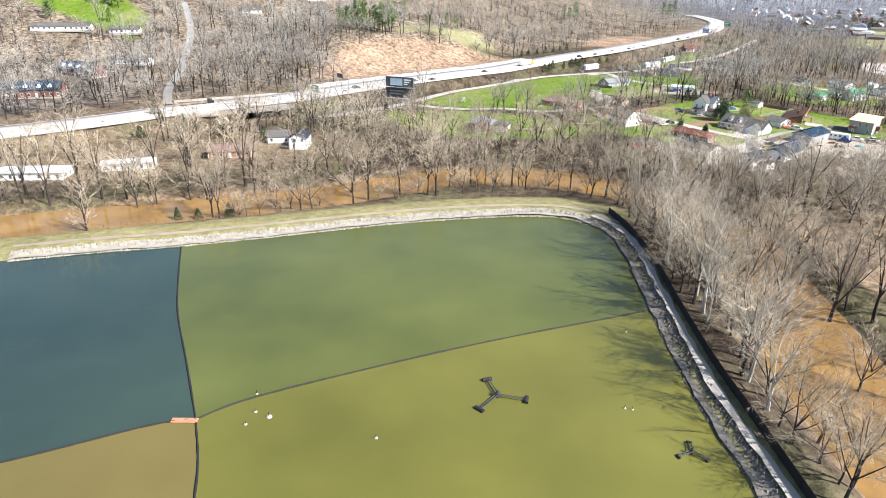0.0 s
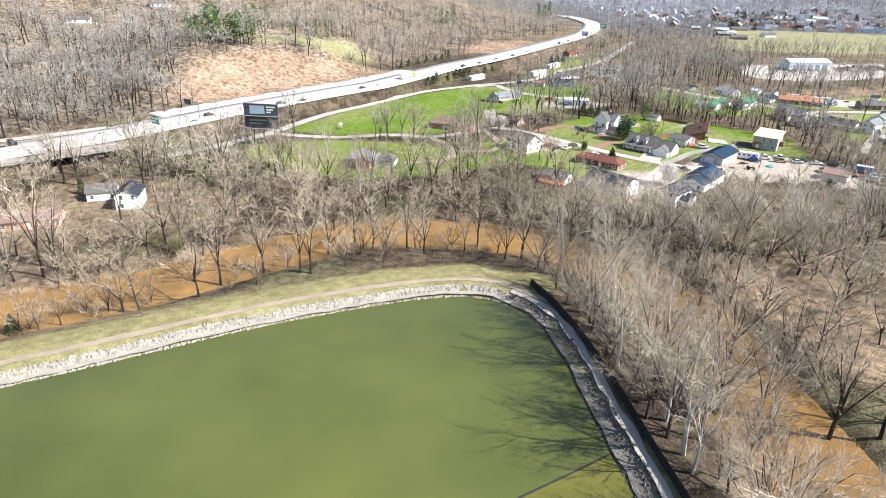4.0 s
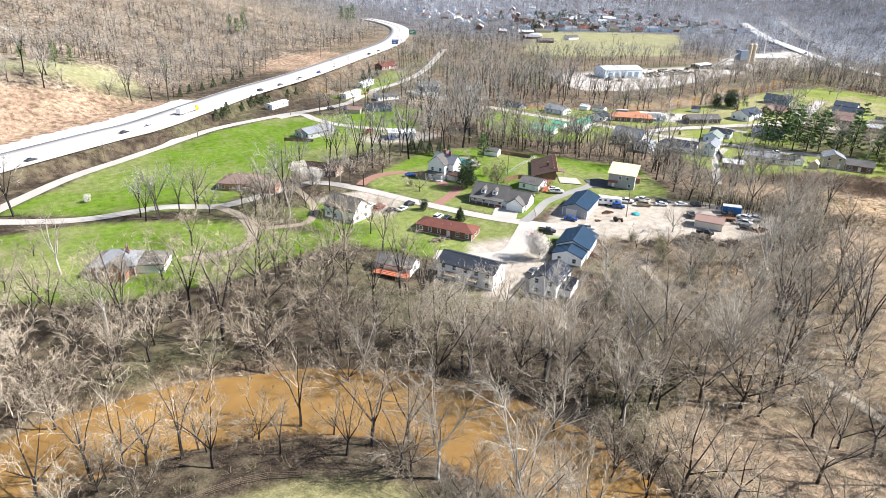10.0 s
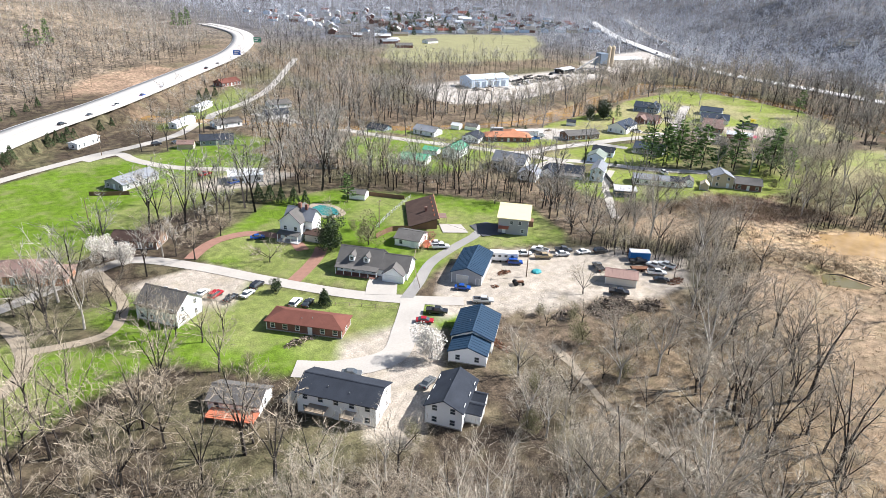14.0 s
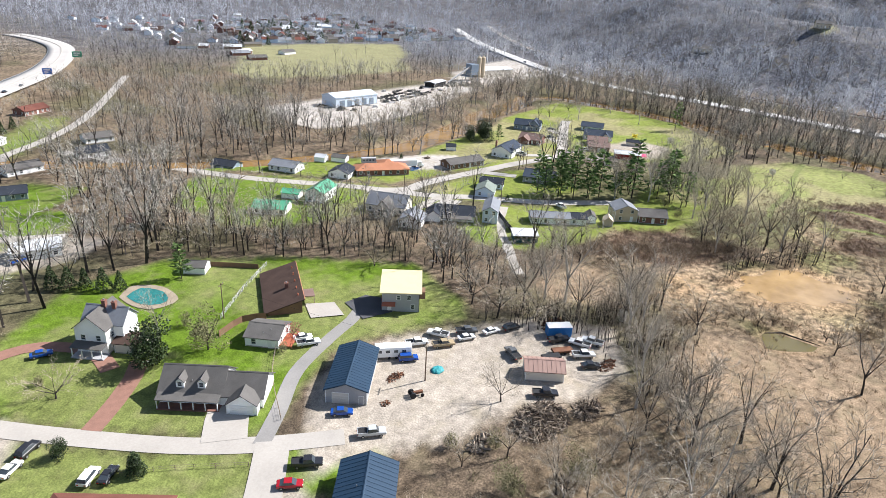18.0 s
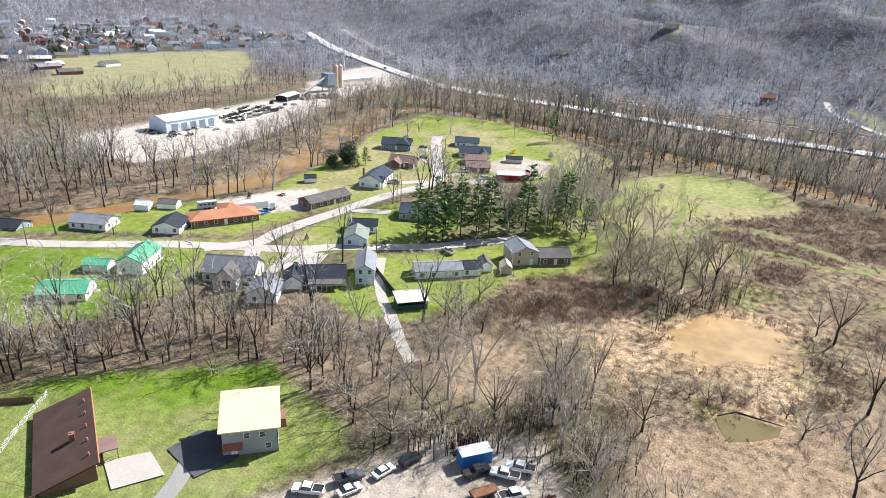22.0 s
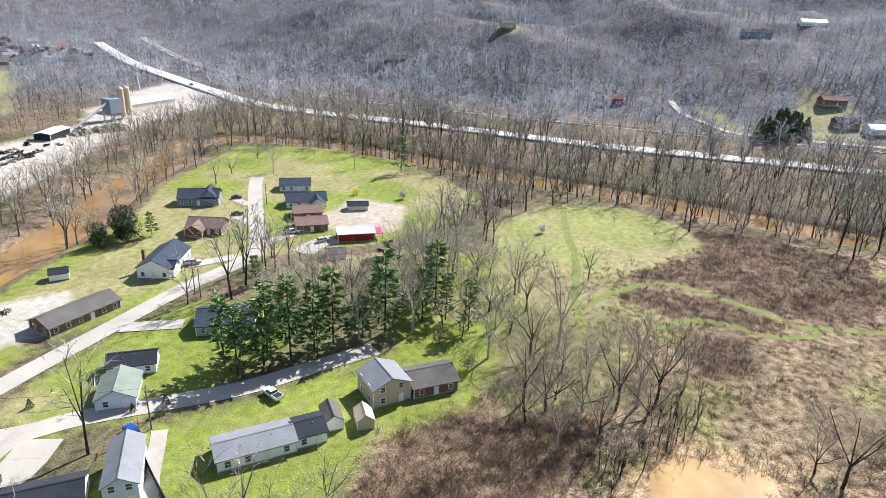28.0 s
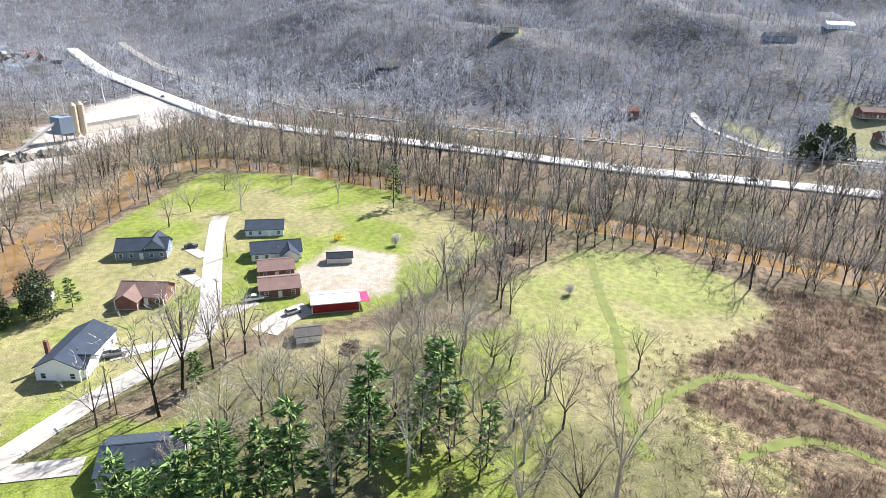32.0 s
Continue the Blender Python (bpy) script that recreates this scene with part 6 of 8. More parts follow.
stuff("river_trees", LOW, cp[keep].tolist(), (M["bark"], M["silver"]), "slim grey bare trees lining a muddy creek", "trees", rng)
far_side = left[:, 0] > 128
stuff("woods", MID, left[far_side].tolist(), (M["bark"], M["silver"]), "silver-grey leafless wood beside wet fields", "woods", rng)
stuff("woods", MID, left[~far_side].tolist(), (M["bark"], M["twig"]), "grey-brown leafless wood along a muddy river", "woods", rng)
bluff = (rest[:, 0] > 320) & (rest[:, 1] > 380)
rest[bluff & (rest[:, 1] > 452), 2] *= 0.72
stuff("woods", LOW, rest[bluff].tolist(), (M["fartrunk"], M["silver"]), "silver-grey leafless trees between a creek and a works yard", "woods", rng)
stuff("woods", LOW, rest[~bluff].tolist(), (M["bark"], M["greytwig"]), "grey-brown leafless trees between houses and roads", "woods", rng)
BELT = [(158, 396), (176, 376), (196, 352), (214, 330), (226, 306), (236, 298), (243, 304), (240, 328), (236, 350), (222, 374), (206, 392), (180, 408)]
gx, gy = np.meshgrid(np.arange(150, 270, 5.2), np.arange(290, 412, 5.2))
rs = np.random.RandomState(44)
bx, by = gx.ravel() + rs.uniform(-2.4, 2.4, gx.size), gy.ravel() + rs.uniform(-2.4, 2.4, gx.size)
ok = inside(bx, by, BELT) & (openness(bx, by) < 0.5)
stuff("woods", LOW, np.stack([bx, by, rs.uniform(0.4, 0.75, bx.size)], 1)[ok].tolist(), (M["bark"], M["twig"]), "narrow brown leafless wood between two rows of houses", "woods", rng)
slope = scatter(600, 800, -60, 620, 10.0)
SLOPE = [bare_tree(270 + i, tall=t, majors=4, forks=4, shoots=2, twigs=4, spread=sp, trunk=tr, sides=(3, 3, 3), segs=(1, 1, 1), w=0.11, thin=True) for i, (t, sp, tr) in enumerate(((20, 0.7, 0.34), (17, 0.8, 0.3), (22, 0.5, 0.4), (14, 0.8, 0.2)))]
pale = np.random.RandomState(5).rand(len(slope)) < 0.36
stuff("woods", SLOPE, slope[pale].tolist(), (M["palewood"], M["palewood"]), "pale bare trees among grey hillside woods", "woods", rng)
stuff("woods", SLOPE, slope[~pale].tolist(), (M["fartrunk"], M["hazewood"]), "grey leafless woods above the railway", "woods", rng)
hill = np.concatenate([scatter(800, 1000, -160, 900, 9.2), scatter(600, 800, 620, 900, 9.2), scatter(600, 800, -160, -60, 9.2), ])
west = np.concatenate([scatter(330, 600, 520, 900, 10), scatter(-420, 330, 520, 800, 9.4), scatter(-460, -230, 180, 520, 10)])
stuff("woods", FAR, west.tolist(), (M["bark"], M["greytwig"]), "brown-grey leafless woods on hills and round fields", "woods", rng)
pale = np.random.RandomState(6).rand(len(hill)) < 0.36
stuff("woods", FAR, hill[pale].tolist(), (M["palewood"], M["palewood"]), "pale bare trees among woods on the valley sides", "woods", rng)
stuff("woods", FAR, hill[~pale].tolist(), (M["fartrunk"], M["hazewood"]), "grey leafless woods on the valley sides", "woods", rng)
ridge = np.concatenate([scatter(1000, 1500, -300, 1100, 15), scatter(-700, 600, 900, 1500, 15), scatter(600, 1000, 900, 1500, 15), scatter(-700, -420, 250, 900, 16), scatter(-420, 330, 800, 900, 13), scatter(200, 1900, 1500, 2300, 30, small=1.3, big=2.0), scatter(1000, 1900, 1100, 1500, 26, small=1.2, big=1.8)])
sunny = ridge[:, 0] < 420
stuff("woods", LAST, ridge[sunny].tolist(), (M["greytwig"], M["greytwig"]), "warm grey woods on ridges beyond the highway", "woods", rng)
stuff("woods", LAST, ridge[~sunny].tolist(), (M["hazewood"], M["hazewood"]), "hazy grey woods on distant ridges", "woods", rng)


# undergrowth
BR = [clump(400 + i, tall=t, n=n) for i, (t, n) in enumerate(((1.6, 14), (2.4, 16), (1.2, 12)))]
under = scatter(-150, 330, 110, 300, 3.5, keep=0.85, small=0.7, big=1.5)
under = np.concatenate([under, scatter(150, 300, 296, 420, 5.0, keep=0.8, small=0.7, big=1.4)])
stuff("undergrowth", BR, under[::3].tolist(), (M["bud"],), "greenish budding brush under bare trees", "undergrowth", rng)
stuff("undergrowth", BR, np.concatenate([under[1::3], under[2::3]]).tolist(), (M["brush"],), "dry brown brush under bare trees", "undergrowth", rng)


# ---- the pond's edge and what floats on it ----
def ribbon_line(name, pts, z, width, tall, material, label, category):
    """A low floating boom along a line, gently lumpy."""
    c = resample(pts, 1.2)
    rnd = random.Random(name + str(len(c)))
    bm = bmesh.new()
    run_tube(bm, [(p.x, p.y, z) for p in c], [width * rnd.uniform(0.8, 1.25) for _ in c])
    return tagged(part(name, bm, material), label, category)


for pts in (CURTAIN_N, CURTAIN_S, CURTAIN_W, CURTAIN_E):
    ribbon_line("floating_curtain", pts, 0.06, 0.17, 0.2, M["black"], "black floating baffle curtain across green pond water", "floating boom")
bm = bmesh.new()
box(bm, JOIN[0] - 4.0, JOIN[0] + 0.5, JOIN[1] - 1.0, JOIN[1] + 0.2, 0.0, 0.22, 0.06)
tagged(part("raft", bm, M["orangebrick"]), "small rust-coloured raft where the curtains meet", "raft")


def aerator(x, y, turn, size, label):
    a = thing("aerator", x, y, turn, label, "aerator", z=0.0)
    bm = bmesh.new()
    tube(bm, (0, 0, -0.2), (0, 0, 0.9), 0.55 * size, 0.45 * size, 12)
    tube(bm, (0, 0, 0.9), (0, 0, 1.4), 0.35 * size, 0.25 * size, 12)
    part("motor", bm, M["darksteel"], a)
    for k in range(3):
        t = radians(120 * k + 20)
        end = (math.cos(t) * 5.2 * size, math.sin(t) * 5.2 * size)
        bm = bmesh.new()
        for s in (-0.22, 0.22):
            tube(bm, (math.sin(t) * s, -math.cos(t) * s, 0.55), (end[0] + math.sin(t) * s, end[1] - math.cos(t) * s, 0.35), 0.09, sides=6)
        for j in range(6):
            f = (j + 0.5) / 6
            tube(bm, (end[0] * f + math.sin(t) * 0.22, end[1] * f - math.cos(t) * 0.22, 0.5), (end[0] * f - math.sin(t) * 0.22, end[1] * f + math.cos(t) * 0.22, 0.5), 0.05, sides=5)
        part("arm", bm, M["darksteel"], a)
        bm = bmesh.new()
        u = Vector((-math.sin(t), math.cos(t), 0)) * 0.9 * size
        e = Vector((end[0], end[1], 0.15))
        tube(bm, e - u, e + u, 0.42 * size, sides=10)
        part("float", bm, M["black"], a)


aerator(11.7, 99.9, -32, 1.0, "dark three-armed floating aerator on green water")
aerator(42, 85.7, 60, 0.5, "small dark floating pump on green water")
for x, y, r in ((-28.2, 93.5, 0.55), (-31.7, 91.5, 0.35), (-30.9, 94.8, 0.35), (-32.0, 99.8, 0.3), (-9.3, 88.5, 0.35), (41.0, 122.8, 0.35), (35.4, 96.7, 0.3), (34.1, 97.0, 0.3)):
    b = thing("float_buoy", x, y, 0, "small grey float on pond water", "buoy", "floats on the pond", z=0.0)
    bm = bmesh.new()
    bmesh.ops.create_icosphere(bm, subdivisions=2, radius=r, matrix=Matrix.Diagonal((1, 1, 0.6, 1)))
    part("float", bm, M["stone"], b, smooth=True)
    bm = bmesh.new()
    tube(bm, (0, 0, 0.2), (0, 0, 0.5 + r), 0.05, sides=6)
    part("mast", bm, M["black"], b)


def stones(name, places, material, label, seed):
    """Loose broken stone, joined."""
    r = np.random.RandomState(seed)
    base = np.array([(1, 0, 0), (-1, 0, 0), (0, 1, 0), (0, -1, 0), (0, 0, 1), (0, 0, -1)], float)
    fa = np.array([(0, 2, 4), (2, 1, 4), (1, 3, 4), (3, 0, 4), (2, 0, 5), (1, 2, 5), (3, 1, 5), (0, 3, 5)])
    n = len(places)
    s = r.uniform(0.16, 0.5, (n, 1, 1)) * r.uniform(0.6, 1.2, (n, 1, 3))
    pts = base[None] * s * r.uniform(0.75, 1.25, (n, 6, 1))
    a = r.uniform(0, 6.3, n)
    c, q = np.cos(a)[:, None], np.sin(a)[:, None]
    x = pts[:, :, 0] * c - pts[:, :, 1] * q
    y = pts[:, :, 0] * q + pts[:, :, 1] * c
    P = np.array(places)
    z = height(P[:, 0], P[:, 1])
    co = np.stack([x + P[:, :1], y + P[:, 1:2], pts[:, :, 2] + z[:, None]], -1).reshape(-1, 3)
    f = (fa[None] + (np.arange(n) * 6)[:, None, None]).reshape(-1, 3)
    me = mesh_from(name, co, f)
    me.materials.append(material)
    return tagged(new(name, me), label, "riprap", kind="stuff")


def bank_places(pts, n, lo, hi, seed):
    r = random.Random(seed)
    c = resample(pts, 1.0)
    out = []
    for _ in range(n):
        i = r.randrange(len(c) - 1)
        t = (c[i + 1] - c[i]).normalized()
        s = Vector((-t.y, t.x, 0))
        q = c[i] + t * r.random() + s * (lo + (hi - lo) * r.random() ** 1.3)
        out.append((q.x, q.y))
    return out


def beside(pts, d):
    """A line run along another, d to its left."""
    c = resample(pts, 3.0)
    n = len(c)
    out = []
    for i, p in enumerate(c):
        t = (c[min(n - 1, i + 1)] - c[max(0, i - 1)]).normalized()
        out.append((p.x - t.y * d, p.y + t.x * d))
    return out


strip("stone_bank", beside(POND[1:10], 1.2), 3.2, M["stone"], lift=0.05, label="bank of pale broken limestone", category="bank", rough_edge=0.35)
strip("stone_bank", beside(POND[8:17], 1.0), 3.0, M["darkstone"], lift=0.04, label="bank of dark grey broken stone", category="bank", rough_edge=0.35)
strip("dike_track", beside(POND[1:10], 5.9), 1.9, M["track"], lift=0.06, label="pale dusty track on the grassy dike", category="path", rough_edge=0.3)
strip("dike_track", beside(POND[8:17], 3.5), 1.8, M["gravel"], lift=0.08, label="grey gravel track on the dike", category="path", rough_edge=0.4)
stones("riprap", bank_places(POND[1:9], 5200, -0.6, 3.0, 1), M["stone"], "pale broken limestone along the pond edge", 1)
stones("riprap", bank_places(POND[8:17], 3600, -0.8, 3.0, 2), M["darkstone"], "dark grey broken stone along the pond edge", 2)


def fence_run(name, pts, post_gap, tall, post_mat, label, solid=None, wires=0, rail=True):
    """A fence along a line: posts, rails or wires, and where it is solid, its sheet."""
    c = resample(pts, post_gap)
    z = height(np.array([p.x for p in c]), np.array([p.y for p in c]))
    f = thing(name, c[0].x, c[0].y, 0, label, "fence", z=float(z[0]))
    o = Vector((c[0].x, c[0].y, float(z[0])))
    P = [Vector((p.x, p.y, float(h))) - o for p, h in zip(c, z)]
    bm = bmesh.new()
    tube(bm, (0, 0, -0.3), (0, 0, tall), 0.06, sides=6)
    me = bpy.data.meshes.new("post")
    bm.to_mesh(me)
    bm.free()
    me.materials.append(post_mat)
    for p in P:
        link("post", me, f, m=Matrix.Translation(p))
    bm = bmesh.new()
    for a, b in zip(P, P[1:]):
        for k in range(wires):
            h = Vector((0, 0, tall * (k + 1) / (wires + 0.2)))
            tube(bm, a + h, b + h, 0.03, sides=4)
        if solid:
            bm2 = bmesh.new()
            d = (b - a)
            n = Vector((-d.y, d.x, 0)).normalized() * 0.02
            vs = [bm2.verts.new(v) for v in (a + n, b + n, b + n + Vector((0, 0, tall)), a + n + Vector((0, 0, tall)), a - n, b - n, b - n + Vector((0, 0, tall)), a - n + Vector((0, 0, tall)))]
            for q in ((0, 1, 2, 3), (7, 6, 5, 4), (3, 2, 6, 7), (0, 4, 5, 1), (0, 3, 7, 4), (1, 5, 6, 2)):
                bm2.faces.new([vs[i] for i in q])
            part("panel", bm2, solid, f)
    if wires:
        tagged(part("wire", bm, post_mat, f), kind="stuff")
    else:
        bm.free()


fence_run("fence", [(53, 190), (55, 180), (56.2, 168), (56.2, 150), (55, 130), (54.2, 108), (54.6, 88), (55.2, 40)], 3.0, 2.0, M["black"], "black fabric-covered fence along the pond dike", solid=M["black"])
fence_run("fence", [(-110, 172), (-70, 183), (-38, 190), (-20, 196), (-1, 203), (24, 209), (38, 209), (52, 202)], 4.0, 1.6, M["pole"], "dark wire fence along the outer foot of the dike", wires=4)
fence_run("fence", [(176, 371), (184, 361), (190, 353)], 2.5, 1.5, M["brownwood"], "dark brown board fence behind a lawn", solid=M["brownwood"])
fence_run("fence", [(165, 335), (178, 344), (193, 353)], 2.5, 1.5, M["steel"], "grey wooden rail fence across a lawn", wires=5)
fence_run("fence", [(160, 328), (168, 330), (173, 327)], 2.5, 1.8, M["brownwood"], "dark board fence beside an outbuilding", solid=M["brownwood"])
fence_run("fence", [(150, 292), (158, 305), (166, 314)], 2.5, 1.4, M["wood"], "weathered wooden fence beside a lane", wires=3)
fence_run("fence", [(292, 337), (283, 329), (276, 321), (271, 315)], 2.5, 1.9, M["black"], "dark board fence beside a gravel drive", solid=M["black"])
fence_run("fence", [(96, 421), (102, 417), (108, 414)], 2.5, 1.6, M["brownwood"], "brown board fence on a lawn", solid=M["brownwood"])
fence_run("fence", [(122, 301), (129, 295), (138, 286)], 3, 1.0, M["wood"], "low wooden fence at the edge of a lawn", wires=2)


# ---- single trees and shrubs in yards, pines, cedars ----
pine_mesh = [split_meshes("pine", pine(500 + i, tall=t, wide=wd + 1.9, low=0.2, whorls=13, per=6, tufts=17), (M["bark"], M["needle"])) for i, (t, wd) in enumerate(((22, 4.4), (18, 3.9), (24, 4.8)))]
for i, (x, y, s) in enumerate(((314, 327, 0.85), (319, 323, 1.05), (323, 318, 0.95), (328, 314, 0.9), (333, 311, 1.15), (342, 300, 1.1), (350, 292, 0.8), (358, 290, 1.15), (365, 293, 0.75), (325, 325, 0.9), (359, 345, 0.55), (317, 332, 0.8), (346, 303, 0.8), (321, 330, 0.7), (329, 322, 0.75), (325, 312, 0.6), (338, 305, 0.65), (353, 286, 0.6), (349, 279, 0.7))):
    tree_thing("pine", pine_mesh[i % 3], x, y, i * 77 % 360, s, "tall green pine in a row beside a road", group="pines beside the road")
for i, (x, y, s) in enumerate(((496.7, 337, 0.85), (-66, 480, 0.9), (-60, 486, 1.0), (-54, 480, 0.9), (-48, 486, 1.0), (-42, 482, 0.9), (-57, 492, 1.0), (-45, 492, 0.9), (-36, 488, 0.7), (-240, 480, 0.9), (-232, 484, 1.0), (-225, 478, 0.8), (-248, 490, 1.0), (386, 398, 0.5), (-40, 508, 0.8), (-46, 514, 0.7), (-36, 516, 0.6), (-42, 590, 0.9), (-33, 606, 0.8), (-11, 526, 0.5), (4, 518, 0.55), (11, 524, 0.5), (139, 744, 0.8), (146, 750, 0.9), (134, 752, 0.7), (309, 930, 1.0), (318, 936, 1.0), (304, 940, 0.9), (62, 590, 0.5), (-252, 440, 0.6), (-256, 446, 0.7), (-220, 452, 0.5), (-70, 474, 0.7), (-62, 470, 0.6), (171, 363, 0.62))):
    tree_thing("pine", pine_mesh[i % 3], x, y, i * 53 % 360, s, "dark green evergreen tree standing by itself", group="scattered evergreens")
cedar_mesh = [split_meshes("cedar", leafy(520 + i, tall=5.5, wide=w, n=700, size=0.26, bottom=0.06, cone=True), (M["bark"], M["cedar"])) for i, w in enumerate((1.7, 2.1))]
cedars = [(-80, 188, 1.0), (-74, 189, 0.85), (-65, 191, 1.0), (-130, 278, 1.1), (-77, 280, 1.0), (73, 467, 1.1), (77, 472, 1.0), (80, 476, 1.2), (90, 487, 0.9), (97, 495, 1.2), (101, 500, 1.1), (107, 506, 1.2), (192, 568, 1.2), (198, 571, 1.3), (206, 578, 1.2), (124, 520, 1.0), (131, 526, 0.9), (124, 299, 0.9), (144, 381, 1.28), (147, 378, 1.22), (150, 375, 1.15), (153, 371, 1.22), (156, 368, 1.08), (300, 336, 0.45), (296, 341, 0.4), (238, 300, 0.4), (315, 408, 0.5), (292, 362, 0.4), (-28, 340, 0.8), (142.5, 340.5, 0.5), (104, 502, 1.0), (110, 509, 0.9), (62, 516, 0.9), (68, 522, 1.0), (76, 530, 0.9), (84, 540, 1.0), (92, 549, 0.9), (99, 558, 0.8), (106, 568, 1.0), (-118, 296, 1.0), (-126, 292, 0.9), (-132, 300, 1.2), (-96, 284, 1.1), (-70, 330, 0.8), (648, 131, 2.8), (646, 126, 3.6), (653, 120, 3.4), (650, 115, 3.0), (658, 112, 3.7), (664, 108, 3.4), (656, 122, 3.5), (666, 116, 3.8), (660, 104, 3.1), (670, 110, 3.4), (662, 121, 3.8), (645, 136, 2.6)] + [(rng.uniform(520, 880), rng.uniform(840, 1040), rng.uniform(1.4, 2.6)) for _ in range(34)]
for i, (x, y, s) in enumerate(cedars):
    tree_thing("cedar", cedar_mesh[i % 2], x, y, i * 61 % 360, s, "dense dark green cedar or clipped evergreen", category="shrub" if s < 0.65 else "tree", group="cedars and evergreens")
blossom_mesh = [split_meshes("blossom_tree", leafy(540 + i, tall=7.5, wide=4.2, n=4200, size=0.18, bottom=0.15), (M["bark"], M["blossom"])) for i in range(2)]
for i, (x, y, s) in enumerate(((131, 263, 1.2), (85, 356, 1.2), (89, 352, 1.0), (13, 364, 0.4), (431, 264, 0.5), (440, 300, 0.7), (455, 325, 0.6), (237, 258, 0.45), (640, 880, 1.3))):
    tree_thing("blossom_tree", blossom_mesh[i % 2], x, y, i * 91 % 360, s, "rounded white-flowering ornamental tree on grass", group="white-flowering trees")
magnolia = split_meshes("broad_evergreen", leafy(545, tall=9.5, wide=5.0, n=4200, size=0.26, bottom=0.08), (M["bark"], M["evergreen"]))
for x, y, k in ((143, 328, 1.25), (124, 299, 0.45), (117, 313, 0.45), (378, 402, 1.15), (384, 407, 1.2), (372, 408, 0.95)):
    tree_thing("broad_evergreen", magnolia, x, y, x * 7 % 360, k, "dense dark broad-leaved evergreen tree", group="dark evergreens")
m_red = split_meshes("redbud_tree", leafy(550, tall=5, wide=3.2, n=800, size=0.13, bottom=0.25), (M["bark"], M["redbud"]))
tree_thing("redbud_tree", m_red, 171.5, 314.5, 0, 1.0, "small tree with dark red blossom beside an outbuilding")
m_yel = split_meshes("forsythia", leafy(551, tall=2.4, wide=2.2, n=600, size=0.16, bottom=0.05), (M["bark"], M["yellowbush"]))
tree_thing("forsythia", m_yel, 455, 346, 0, 1.1, "bright yellow flowering bush on a lawn", "shrub")
bud_mesh = [split_meshes("budding_tree", leafy(560 + i, tall=6, wide=3.4, n=2600, size=0.13, bottom=0.15), (M["bark"], M["bud"])) for i in range(2)]
for i, (x, y, s) in enumerate(((155, 325, 1.7), (166, 312, 0.5), (104, 266, 0.8), (111, 243, 0.8), (172, 255, 0.7), (166, 262, 0.6), (96, 284, 0.7), (-36, 226, 1.2), (-44, 232, 1.1), (340, 285, 0.9), (157, 338, 0.7), (124, 338, 0.45), (330, 276, 0.8), (130, 232, 0.9), (140, 240, 0.8), (164, 246, 1.2), (175, 239, 1.1), (160, 232, 0.9))):
    tree_thing("budding_tree", bud_mesh[i % 2], x, y, i * 91 % 360, s, "low tree with a haze of yellow-green buds", group="budding trees")
